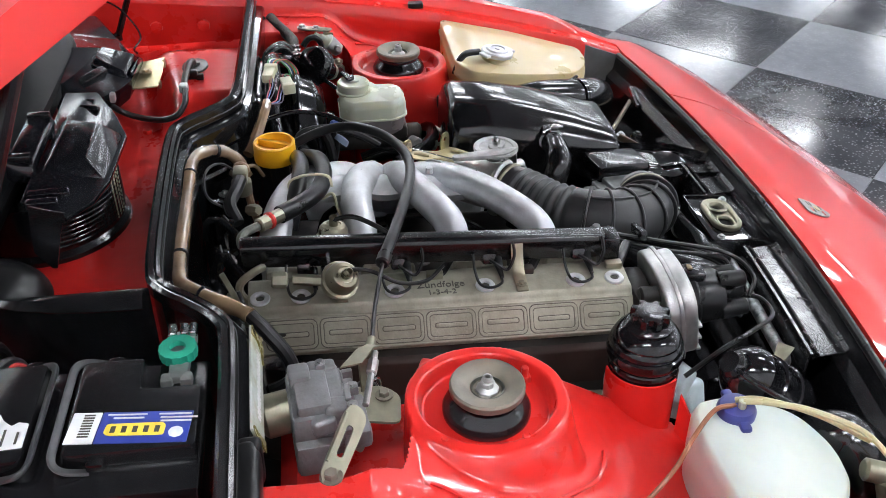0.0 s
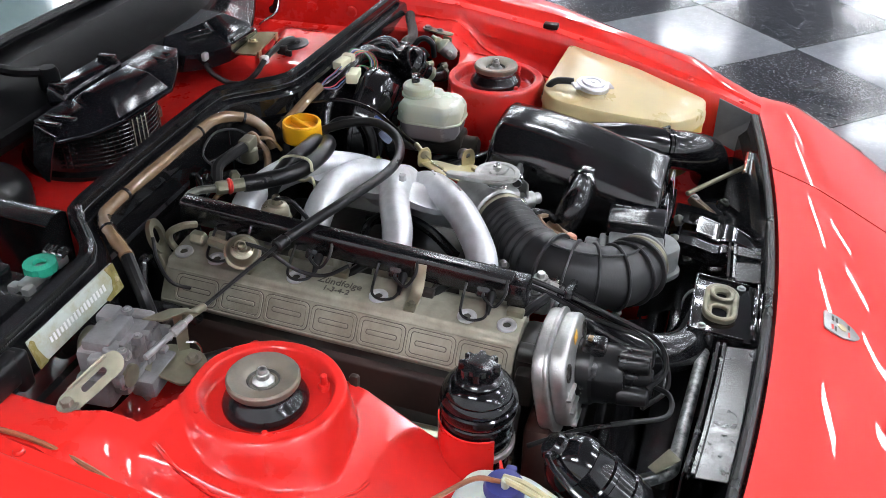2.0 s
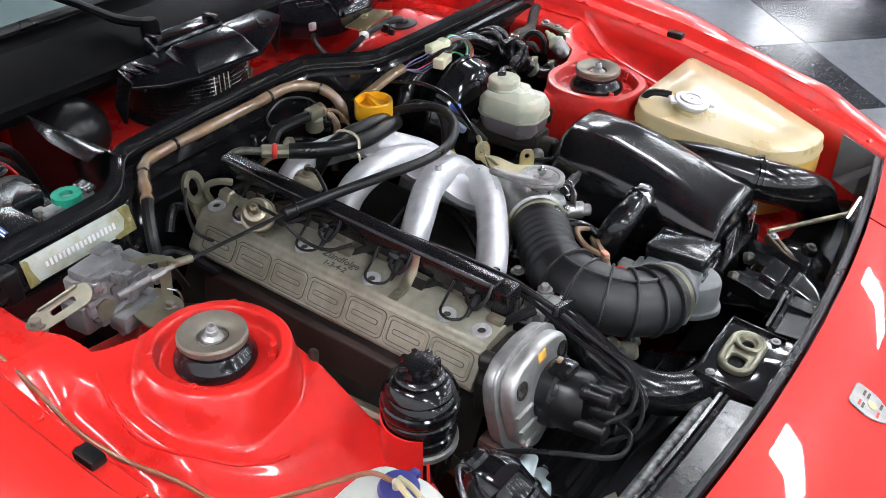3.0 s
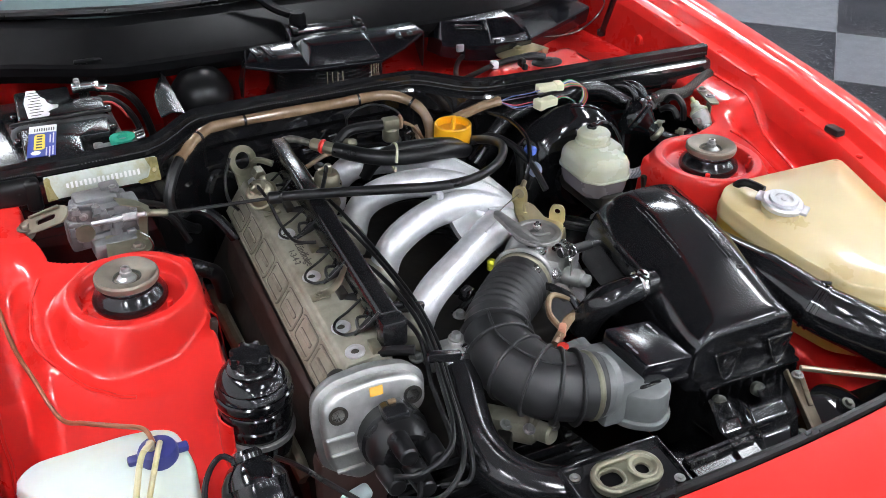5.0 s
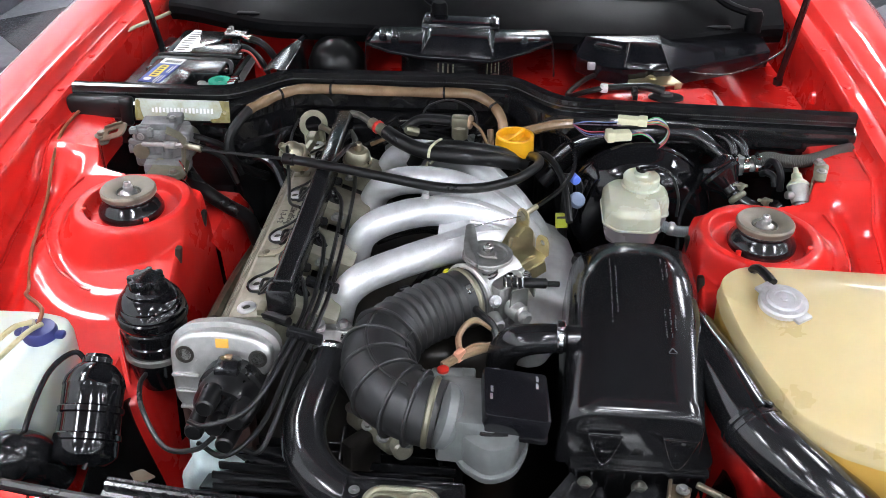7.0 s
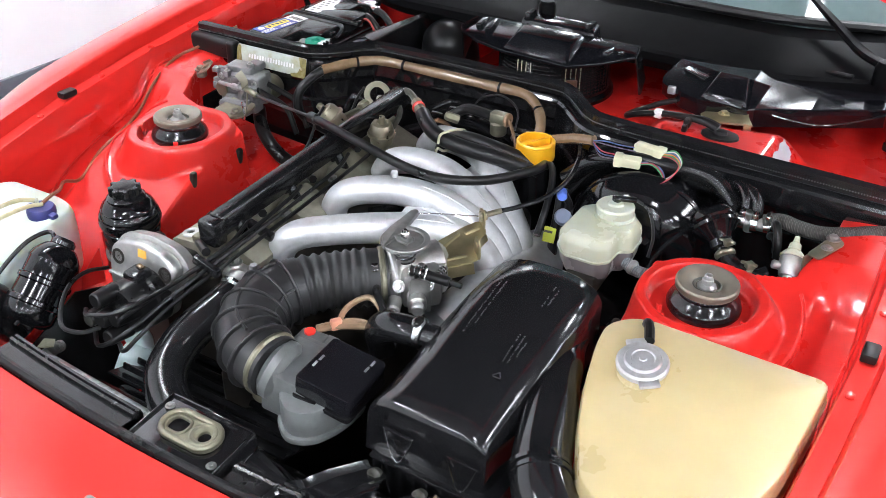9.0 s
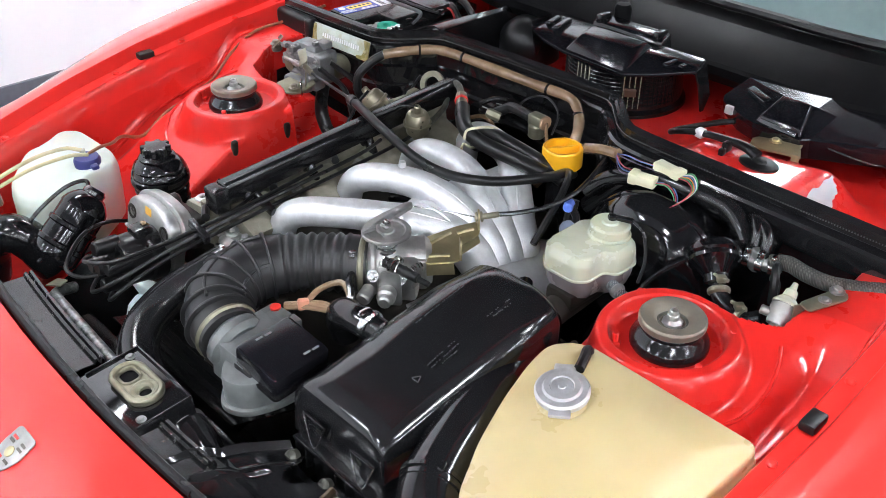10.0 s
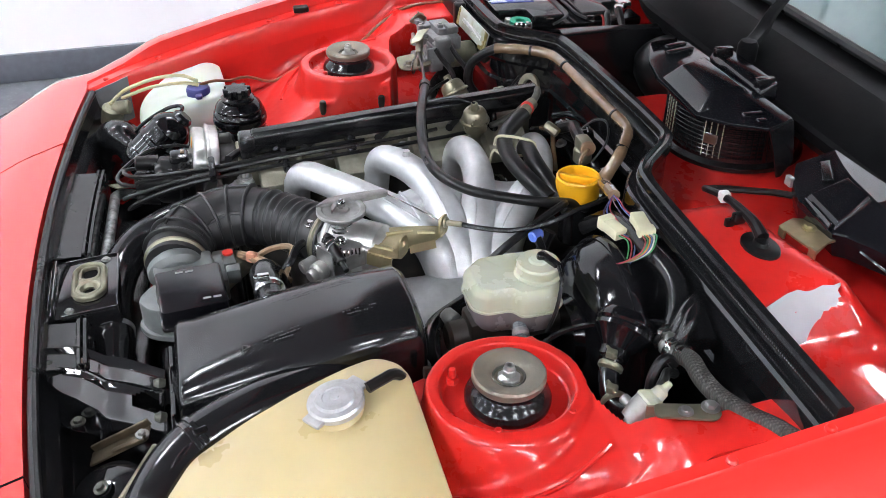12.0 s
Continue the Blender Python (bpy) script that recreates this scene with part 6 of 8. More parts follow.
# ---- bulkhead plate, loom and connectors ----
part("end_block", join(rbox((-0.592, 0.2385, 0.818), (0.108, 0.024, 0.038), 0.009, 3, (0, 0, 1)), rbox((-0.545, 0.2375, 0.812), (0.022, 0.022, 0.048), 0.006, 3, (0, 0, 1))), RUBBER, firewall, "rounded black block below the seal")
idp = thing("id_plate", "pale identification plate riveted to the bulkhead", "plate", (-0.449, 0.23, 0.795))
part("plate", rbox((-0.449, 0.2345, 0.819), (0.156, 0.003, 0.034), 0.001, 2, (-14, 0, 2)), VINPLATE, idp)
for k in range(17):
    part("stamped_bar", rbox((-0.498 + 0.0062 * k, 0.2304 + 0.00022 * k, 0.819), (0.0034, 0.0008, 0.0085 if k % 3 else 0.0065), 0, 1, (-14, 0, 2)), LABELWHITE, idp)
TAPE = mat("yellowed_clear_tape", (0.22, 0.19, 0.07), 0.25, var=0.4, scale=60, dirt=(0.10, 0.08, 0.03), dirt_amount=0.6, dscale=60)
TM = pose(-0.449, 0.2345, 0.819) @ pose(0, 0, 0, 76, 0, 0) @ pose(0, 0, 0, 0, 2, 0)
for outline in ([(-0.079, -0.019), (-0.064, -0.018), (-0.067, -0.010), (-0.071, 0.004), (-0.070, 0.012), (-0.074, 0.016), (-0.079, 0.012)], [(0.062, 0.018), (0.079, 0.017), (0.080, -0.018), (0.050, -0.019), (0.046, -0.014), (0.062, -0.011), (0.068, 0.002)]):
    part("tape_scrap", prism(round_poly(outline, 0.002), 0.0016, 0.0024, 0, TM), TAPE, idp, "yellowed scrap of tape")
for x in (-0.521, -0.377):
    part("rivet", lathe([(0.0035, 0), (0.0025, 0.0015), (0, 0.002)], axis_pose((x, 0.2315, 0.819), (x, 0.2, 0.826)), 8), GOLDZINC, idp)

wl = thing("wiring_loom", "glossy brown sleeved wiring loom along the bulkhead", "wiring loom", (-0.1, 0.33, 0.80))
LP = [(-0.338, 0.243, 0.822), (-0.328, 0.256, 0.824), (-0.308, 0.285, 0.827), (-0.285, 0.312, 0.828), (-0.255, 0.326, 0.828), (-0.16, 0.330, 0.828), (-0.05, 0.332, 0.828), (0.020, 0.330, 0.830), (0.055, 0.312, 0.824), (0.075, 0.292, 0.810), (0.082, 0.275, 0.790), (0.080, 0.265, 0.765)]
part("sleeve", tube(LP, 0.0092, 12, 8, lambda u: 1 + 0.05 * math.sin(u * 57)), BROWN, wl)
part("sleeve", tube([(0.100, 0.262, 0.790), (0.128, 0.248, 0.806), (0.165, 0.237, 0.822), (0.195, 0.232, 0.828)], 0.0085, 10), BROWN, wl)
for k in (2, 4, 6, 8):
    a = Vector(LP[k]).lerp(Vector(LP[k + 1]), 0.4)
    d = (Vector(LP[k + 1]) - Vector(LP[k])).normalized()
    part("tie", lathe([(0.0094, -0.002), (0.0106, -0.0017), (0.0106, 0.0017), (0.0094, 0.002)], axis_pose(a, a + d), 14), BLACK_PLASTIC, wl)
part("black_branch", tube([(-0.337, 0.244, 0.822), (-0.352, 0.226, 0.808), (-0.366, 0.206, 0.782), (-0.362, 0.205, 0.745), (-0.340, 0.235, 0.710), (-0.325, 0.26, 0.69)], 0.0085, 10), RUBBER, wl)
for i, (nm, dy, dz) in enumerate((("red", 0.004, 0.003), ("blue", 0.0, 0.005), ("violet", -0.004, 0.002), ("red", -0.008, -0.008), ("blue", -0.012, -0.010), ("violet", -0.016, -0.012))):
    part("wire", tube([(0.192, 0.232, 0.827), (0.215, 0.226 + dy, 0.830 + dz), (0.240, 0.222 + dy, 0.832 + dz), (0.268, 0.222 + dy * 1.4, 0.834 + dz)], 0.0009, 6), WIRES[nm], wl)
con = thing("wiring_connector", "cream plastic wiring connectors with coloured wires", "connector", (0.28, 0.22, 0.81))
part("connector", join(rbox((0.280, 0.228, 0.838), (0.034, 0.018, 0.014), 0.002, 2, (0, 0, -8)), rbox((0.302, 0.225, 0.838), (0.014, 0.021, 0.017), 0.002, 2, (0, 0, -8))), CREAM, con)
part("connector", join(rbox((0.268, 0.200, 0.826), (0.030, 0.018, 0.014), 0.002, 2, (0, 0, 12)), rbox((0.250, 0.197, 0.826), (0.012, 0.020, 0.017), 0.002, 2, (0, 0, 12))), CREAM, con)
for i, nm in enumerate(("red", "green", "orange", "blue", "white", "green")):
    o = (i - 2.5) * 0.0028
    part("wire", tube([(0.306, 0.225 + o, 0.838), (0.325, 0.220 + o, 0.844 + 0.4 * o), (0.340, 0.207 + o, 0.838), (0.335, 0.192 + o, 0.825), (0.318, 0.186 + o, 0.81)], 0.0009, 6), WIRES[nm], con)
for i, nm in enumerate(("green", "red", "blue")):
    o = (i - 1) * 0.004
    part("wire", tube([(0.282, 0.203 + o, 0.826), (0.300, 0.207 + o, 0.828), (0.318, 0.200 + o, 0.82), (0.325, 0.19 + o, 0.805)], 0.0009, 6), WIRES[nm], con)

# sensors behind the manifold
sens = thing("temperature_sensor_cluster", "sensors and plugs behind the manifold", "sensor", (0.0, 0.29, 0.75))
part("valve_body", join(rod((0.010, 0.268, 0.775), (0.010, 0.268, 0.800), 0.014, 16), rbox((0.010, 0.268, 0.806), (0.028, 0.020, 0.020), 0.004)), OLIVEZINC, sens)
part("tan_ring", rod((0.024, 0.268, 0.806), (0.030, 0.267, 0.806), 0.012, 16), TANHOSE, sens)
part("black_plug", tube([(-0.004, 0.268, 0.806), (-0.03, 0.272, 0.806), (-0.06, 0.280, 0.800), (-0.085, 0.27, 0.785)], 0.009, 10), RUBBER, sens)
part("wire_arc", tube([(0.030, 0.267, 0.806), (0.045, 0.25, 0.80), (0.06, 0.24, 0.775)], 0.0030, 8), BROWN, sens)
part("wire_arc", tube([(-0.055, 0.285, 0.79), (-0.05, 0.31, 0.81), (-0.01, 0.312, 0.825), (0.03, 0.295, 0.815), (0.04, 0.27, 0.79)], 0.0018, 6), RUBBER, sens)
part("bolt_head", lathe([(0.008, 0), (0.008, 0.02), (0.006, 0.024), (0, 0.024)], axis_pose((-0.06, 0.255, 0.79), (-0.08, 0.24, 0.80)), 6), OLIVEZINC, sens)

# dark hoses between servo and bulkhead
hl = thing("heater_hose", "glossy black heater hoses behind the servo", "hose", (0.3, 0.22, 0.7))
part("hose", tube([(0.16, 0.215, 0.760), (0.20, 0.225, 0.795), (0.26, 0.222, 0.818), (0.32, 0.222, 0.825), (0.38, 0.225, 0.822), (0.415, 0.215, 0.805), (0.435, 0.20, 0.795)], 0.0135, 12), RUBBER_SHINY, hl)
part("hose", tube([(0.15, 0.235, 0.72), (0.22, 0.245, 0.790), (0.30, 0.248, 0.800), (0.40, 0.245, 0.798), (0.45, 0.235, 0.78)], 0.015, 12), RUBBER_SHINY, hl)
part("breather_pipe", tube([(0.125, 0.195, 0.78), (0.150, 0.18, 0.795), (0.172, 0.14, 0.79), (0.185, 0.095, 0.77), (0.19, 0.06, 0.745)], 0.0055, 8), RUBBER, hl)
cl = thing("hose_clip", "small blue plastic hose clip", "clip", (0.196, 0.118, 0.79))
part("clip", rod((0.192, 0.134, 0.784), (0.200, 0.118, 0.784), 0.0075, 14), LIGHTBLUE, cl)
part("cap", lathe([(0.013, 0), (0.013, 0.005), (0.011, 0.009), (0.006, 0.010), (0, 0.010)], pose(0.202, 0.122, 0.748, 40, 20, 0), 16), mat("pale_blue_cap", (0.20, 0.24, 0.34), 0.4), cl)
part("clip_hose", tube([(0.200, 0.126, 0.784), (0.206, 0.132, 0.765), (0.203, 0.128, 0.742), (0.198, 0.135, 0.71)], 0.006, 8), RUBBER, cl)
tag = thing("hose_tag", "small yellow printed tag on a black hose", "tag", (0.185, 0.075, 0.75))
part("label", rbox((0.182, 0.123, 0.711), (0.019, 0.0025, 0.024), 0.001, 2, (-24, 0, 8)), mat("yellow_tag_paper", (0.45, 0.48, 0.04), 0.5), tag)
part("print_bar", join(rbox((0.181, 0.1203, 0.7175), (0.013, 0.001, 0.0035), 0, 1, (-24, 0, 8)), rbox((0.181, 0.1232, 0.711), (0.010, 0.001, 0.002), 0, 1, (-24, 0, 8))), INK, tag)
part("hose", tube([(0.186, 0.15, 0.78), (0.188, 0.140, 0.755), (0.186, 0.134, 0.71), (0.184, 0.128, 0.66)], 0.0085, 10), RUBBER, tag)

# heater valve and braided hose
hv = thing("heater_valve", "black heater valve with clamps and grey braided hose", "heater valve", (0.45, 0.18, 0.72))
HA0, HA1 = Vector((0.408, 0.158, 0.800)), Vector((0.442, 0.124, 0.768))
part("cup", lathe([(0.0, -0.006), (0.018, -0.006), (0.030, -0.002), (0.034, 0.004), (0.0345, 0.010), (0.032, 0.013), (0.0335, 0.015), (0.0335, 0.020), (0.029, 0.024), (0.021, 0.034), (0.017, 0.040), (0.0165, 0.050), (0.0125, 0.052)], axis_pose(HA0, HA1), 32), BLACK_SATIN, hv, "", 30)
part("valve_hose", tube([(0.438, 0.130, 0.774), (0.450, 0.120, 0.762), (0.470, 0.113, 0.755), (0.490, 0.112, 0.752), (0.506, 0.120, 0.758)], 0.0118, 14), RUBBER_SHINY, hv)
for a, b in (((0.441, 0.127, 0.770), (0.447, 0.121, 0.764)), ((0.478, 0.1125, 0.7545), (0.486, 0.112, 0.753))):
    d = (Vector(b) - Vector(a)).normalized()
    part("clamp", join(rod(a, b, 0.0145, 18), rbox((a[0] + 0.004, a[1] - 0.004, a[2] + 0.0165), (0.010, 0.012, 0.009), 0.002, 2, (0, 0, -40)), rod((a[0] - 0.008, a[1] - 0.004, a[2] + 0.018), (a[0] + 0.014, a[1] - 0.004, a[2] + 0.018), 0.0024, 8)), OLIVEZINC, hv)
part("valve_body", join(rod((0.440, 0.186, 0.788), (0.482, 0.190, 0.790), 0.0095, 16), rod((0.455, 0.188, 0.775), (0.455, 0.188, 0.806), 0.008, 14)), ZINC, hv)
for x, y, z in ((0.444, 0.187, 0.789), (0.462, 0.188, 0.789), (0.480, 0.190, 0.790)):
    part("clamp_block", join(lathe([(0.0105, -0.005), (0.0128, -0.0045), (0.0128, 0.0045), (0.0105, 0.005)], axis_pose((x, y, z), (x + 0.02, y + 0.002, z + 0.001)), 18), rbox((x, y - 0.002, z + 0.015), (0.009, 0.013, 0.008), 0.0018, 2, (0, 0, 8)), rod((x, y - 0.012, z + 0.017), (x, y + 0.008, z + 0.017), 0.0026, 8)), CHROME, hv)
for dx, dy in ((0.0, 0.0), (0.016, -0.003)):
    part("hose_up", tube([(0.446 + dx, 0.192 + dy, 0.792), (0.442 + dx, 0.204 + dy, 0.814), (0.430 + dx * 0.8, 0.219 + dy, 0.822), (0.412 + dx * 0.5, 0.236, 0.812), (0.40, 0.248, 0.775)], 0.0082, 12), RUBBER_SHINY, hv)
part("thin_hose", tube([(0.488, 0.178, 0.782), (0.492, 0.166, 0.790), (0.500, 0.158, 0.788), (0.504, 0.150, 0.775)], 0.0055, 10), RUBBER, hv)
part("braided_hose", tube([(0.474, 0.188, 0.796), (0.496, 0.190, 0.803), (0.520, 0.190, 0.800), (0.548, 0.196, 0.797), (0.578, 0.208, 0.799), (0.606, 0.222, 0.803), (0.632, 0.232, 0.806)], 0.0102, 18, 12), GREYHOSE, hv, "grey braided heater hose")
vr = thing("vacuum_regulator", "small cream and metal vacuum regulator on a bracket", "regulator", (0.52, 0.14, 0.75))
VA, VB = Vector((0.531, 0.115, 0.780)), Vector((0.527, 0.150, 0.811))
part("base", lathe([(0.012, -0.012), (0.0145, 0.0), (0.0155, 0.006), (0.0155, 0.014), (0.012, 0.018)], axis_pose(VA, VB), 20), ZINC, vr)
part("dome", lathe([(0.0165, 0.0145), (0.0165, 0.017), (0.0135, 0.021), (0.0085, 0.026), (0.0075, 0.034), (0.0045, 0.037), (0.0032, 0.045), (0, 0.046)], axis_pose(VA, VB), 20), RESERV, vr)
part("outlet", join(rod(VA, VA + Vector((-0.022, -0.008, 0.004)), 0.006, 12), rod(VA, VA + Vector((0.004, -0.010, -0.012)), 0.009, 12)), ZINC, vr)
part("hose", tube([(0.508, 0.138, 0.775), (0.505, 0.140, 0.800), (0.499, 0.150, 0.813), (0.494, 0.162, 0.812), (0.492, 0.172, 0.800)], 0.0056, 8), RUBBER, vr)
part("bracket", join(prism(round_poly([(-0.034, -0.009), (0.026, -0.011), (0.034, 0.0), (0.026, 0.011), (-0.034, 0.009)], 0.006), 0, 0.003, 0.0008, pose(0.5655, 0.150, 0.8030, 3, 0, 72)), rbox((0.548, 0.124, 0.792), (0.020, 0.003, 0.022), 0.001, 2, (0, 0, 72))), OLIVEZINC, vr)
part("bolt", join(bolt((0.568, 0.172, 0.8075), 0.006, 0.006), bolt((0.566, 0.146, 0.8065), 0.005, 0.004)), ZINC, vr)

# ---- cruise control actuator ----
cr = thing("cruise_actuator", "grey cast cruise control actuator on a zinc bracket", "actuator", (-0.47, 0.17, 0.73))
part("body", rbox((-0.462, 0.156, 0.787), (0.078, 0.056, 0.056), 0.006, 2, (0, 0, 6)), GREYCAST, cr)
for (x, y, z), sz in (((-0.488, 0.136, 0.812), (0.022, 0.026, 0.020)), ((-0.462, 0.132, 0.798), (0.016, 0.020, 0.028)), ((-0.432, 0.136, 0.762), (0.030, 0.026, 0.020)), ((-0.424, 0.150, 0.806), (0.020, 0.030, 0.022)), ((-0.476, 0.128, 0.770), (0.020, 0.014, 0.018)), ((-0.500, 0.150, 0.806), (0.018, 0.024, 0.018)), ((-0.448, 0.128, 0.780), (0.012, 0.012, 0.034))):
    part("cast_lump", rbox((x, y, z), sz, 0.0045, 3, (random.uniform(-8, 8), random.uniform(-8, 8), random.uniform(-4, 16))), GREYCAST, cr)
for x, y, z in ((-0.488, 0.122, 0.812), (-0.436, 0.120, 0.764), (-0.424, 0.134, 0.806), (-0.496, 0.126, 0.776)):
    part("screw", join(rod((x, y + 0.006, z), (x, y, z), 0.0068, 14), bolt((x, y, z), 0.0032, 0.003, (0, -1, 0))), ZINC, cr)
part("upper_block", rbox((-0.468, 0.160, 0.817), (0.056, 0.034, 0.018), 0.004, 2, (0, 0, 6)), GREYCAST, cr)
part("upper_block", rbox((-0.446, 0.172, 0.824), (0.026, 0.022, 0.014), 0.004, 2, (0, 0, 6)), GREYCAST, cr)
part("side_block", rbox((-0.436, 0.150, 0.785), (0.040, 0.046, 0.036), 0.005, 2, (0, 0, 6)), GREYCAST, cr)
part("lower_block", rbox((-0.484, 0.182, 0.768), (0.058, 0.040, 0.040), 0.006, 2, (0, 0, 6)), GREYCAST, cr)
part("lower_block", rbox((-0.455, 0.140, 0.762), (0.060, 0.030, 0.024), 0.005, 2, (0, 0, 6)), GREYCAST, cr)
part("boss", rod((-0.490, 0.124, 0.786), (-0.490, 0.14, 0.786), 0.016, 18), GREYCAST, cr)
part("boss_ring", lathe([(0.008, 0), (0.013, 0), (0.013, 0.004), (0.008, 0.004)], axis_pose((-0.490, 0.125, 0.786), (-0.490, 0.1, 0.786)), 18), OLIVEZINC, cr)
part("boss", rod((-0.445, 0.122, 0.790), (-0.445, 0.15, 0.790), 0.008, 14), GREYCAST, cr)
part("link_rod", rod((-0.480, 0.128, 0.806), (-0.409, 0.112, 0.815), 0.0036, 10), ZINC, cr)
part("turnbuckle", rod((-0.440, 0.119, 0.811), (-0.420, 0.1145, 0.8135), 0.0058, 8), ZINC, cr)
part("vacuum_pot", rod((-0.438, 0.185, 0.775), (-0.448, 0.236, 0.772), 0.023, 22), OLIVEZINC, cr, "dull zinc vacuum pot")
for x, z in ((-0.497, 0.808), (-0.462, 0.765), (-0.455, 0.808), (-0.438, 0.770)):
    part("screw", bolt((x, 0.129, z), 0.0040, 0.004, (0, -1, 0.1)), ZINC, cr)
AD, AN = Vector((0.79, -0.43, 0.42)).normalized(), Vector((-0.63, -0.44, 0.65)).normalized()
AN = (AN - AD * AN.dot(AD)).normalized()
AM = Matrix.Identity(4)
for i, c in enumerate((AD, AN.cross(AD), AN)):
    AM[0][i], AM[1][i], AM[2][i] = c
AM.translation = Vector((-0.5375, 0.153, 0.8125))
part("arm", plate_with_holes(round_poly([(-0.040, -0.011), (0.010, -0.013), (0.032, -0.013), (0.040, -0.005), (0.040, 0.008), (0.028, 0.012), (-0.034, 0.011), (-0.043, 0.002)], 0.008), [rrect(0.032, 0.0075, 0.0035, 3, 0.004, 0), circle(0.0045, 10, -0.032, 0)], -0.0014, 0.0014, AM), OLIVEZINC, cr, "slotted zinc mounting arm")
part("arm_lip", prism(rrect(0.050, 0.003, 0.001, 2, 0.004, 0.0105), 0.0, 0.006, 0.0006, AM), OLIVEZINC, cr)
for k in range(5):
    part("cast_rib", rbox((-0.496 + 0.0125 * k, 0.1295 + 0.0013 * k, 0.788), (0.003, 0.006, 0.030), 0.001, 2, (0, 0, 6)), GREYCAST, cr)
for dx, dz, w, h in ((-0.500, 0.800, 0.02, 0.008), (-0.470, 0.776, 0.03, 0.010), (-0.468, 0.802, 0.018, 0.012), (-0.450, 0.778, 0.016, 0.018)):
    part("cast_step", rbox((dx, 0.1285, dz), (w, 0.010, h), 0.002, 2, (0, 0, 6)), GREYCAST, cr)
rngc = random.Random(12)
for x, y, z, w, d, h in ((-0.497, 0.141, 0.822, 0.012, 0.010, 0.008), (-0.470, 0.140, 0.821, 0.010, 0.012, 0.010), (-0.452, 0.144, 0.812, 0.010, 0.010, 0.008), (-0.482, 0.145, 0.828, 0.022, 0.006, 0.004), (-0.442, 0.170, 0.832, 0.010, 0.010, 0.006), (-0.506, 0.146, 0.790, 0.008, 0.010, 0.014), (-0.462, 0.142, 0.754, 0.030, 0.006, 0.004), (-0.430, 0.142, 0.776, 0.012, 0.008, 0.006), (-0.418, 0.150, 0.790, 0.006, 0.024, 0.020)):
    part("cast_lug", rbox((x, y, z), (w, d, h), 0.0012, 2, (0, 0, 6 + rngc.uniform(-6, 6))), GREYCAST, cr)
for x, y, z in ((-0.497, 0.141, 0.826), (-0.470, 0.140, 0.826), (-0.442, 0.170, 0.835)):
    part("screw", bolt((x, y - 0.020, z), 0.0034, 0.003), ZINC, cr)
part("hose_stub", join(rod((-0.478, 0.146, 0.757), (-0.478, 0.134, 0.744), 0.0045, 12), rod((-0.448, 0.146, 0.755), (-0.448, 0.140, 0.742), 0.0035, 12)), ZINC, cr)
part("spring_loop", tube([(-0.420, 0.118, 0.785), (-0.412, 0.110, 0.78), (-0.408, 0.108, 0.765), (-0.415, 0.112, 0.755), (-0.425, 0.118, 0.76)], 0.0015, 6), CHROME, cr)
part("arm_foot", rod((-0.563, 0.166, 0.785), (-0.563, 0.166, 0.797), 0.011, 14), STRUTMETAL, cr)
part("arm_bolt", join(bolt((-0.563, 0.166, 0.7985), 0.007, 0.008)), STRUTMETAL, cr)
part("lug", plate_with_holes(round_poly([(-0.034, -0.026), (0.012, -0.030), (0.028, -0.012), (0.022, 0.030), (-0.030, 0.032)], 0.010), [circle(0.004, 12, 0.008, -0.012)], -0.0014, 0.0014, pose(-0.436, 0.118, 0.768, 8, 4, 0)), OLIVEZINC, cr)
part("lug_bolt", bolt((-0.428, 0.106, 0.769), 0.006, 0.007), STRUTMETAL, cr)
part("cable_bracket", join(sheet([[(-0.445, 0.150, 0.829), (-0.440, 0.128, 0.828)], [(-0.418, 0.132, 0.828), (-0.415, 0.114, 0.826)], [(-0.404, 0.120, 0.822), (-0.404, 0.104, 0.818)]], 0.002), sheet([[(-0.416, 0.132, 0.826), (-0.405, 0.122, 0.822)], [(-0.420, 0.130, 0.770), (-0.412, 0.120, 0.770)]], 0.002)), OLIVEZINC, cr)
part("cable_ferrule", rod((-0.412, 0.121, 0.812), (-0.380, 0.1135, 0.809), 0.0052, 12), OLIVEZINC, cr)
for k, y in enumerate((0.155, 0.185)):
    part("pipe", tube([(-0.43, y, 0.80), (-0.40, y + 0.004, 0.79), (-0.37, y + 0.02, 0.765), (-0.35, y + 0.02, 0.72)], 0.005, 8), RUBBER, cr)
for o in cr.children:
    if o.name.split(".")[0] in ("body", "upper_block", "side_block", "cast_lump", "cast_rib", "cast_step", "boss", "boss_ring", "screw"):
        o.location.y += 0.020
part("rear_hose", tube([(-0.440, 0.180, 0.745), (-0.410, 0.150, 0.728), (-0.375, 0.128, 0.716), (-0.345, 0.118, 0.704), (-0.325, 0.13, 0.68), (-0.315, 0.14, 0.63)], 0.012, 12), RUBBER, cr)

# ---- strut mounts ----
sm = thing("strut_mount", "strut top mount with rubber boot in the tower", "strut mount", (0.456, 0.0, DISH), "strut mounts")
SB = pose(0.456, 0, DISH)
SP_UP = SB @ pose(0, 0, -0.002)
part("rubber_boot", lathe([(0.045, 0.0), (0.0470, 0.003), (0.0472, 0.008), (0.0445, 0.014), (0.0380, 0.020), (0.0355, 0.024), (0.0365, 0.028), (0.035, 0.031), (0, 0.031)], SB, 40), RUBBER_SHINY, sm, "black rubber boot")
part("plate", lathe([(0.030, 0.031), (0.0385, 0.033), (0.0398, 0.035), (0.0398, 0.041), (0.0378, 0.0435), (0.024, 0.0415), (0.019, 0.037), (0.015, 0.0335), (0, 0.0335)], SP_UP, 40), STRUTMETAL, sm, "dusty dished strut plate")
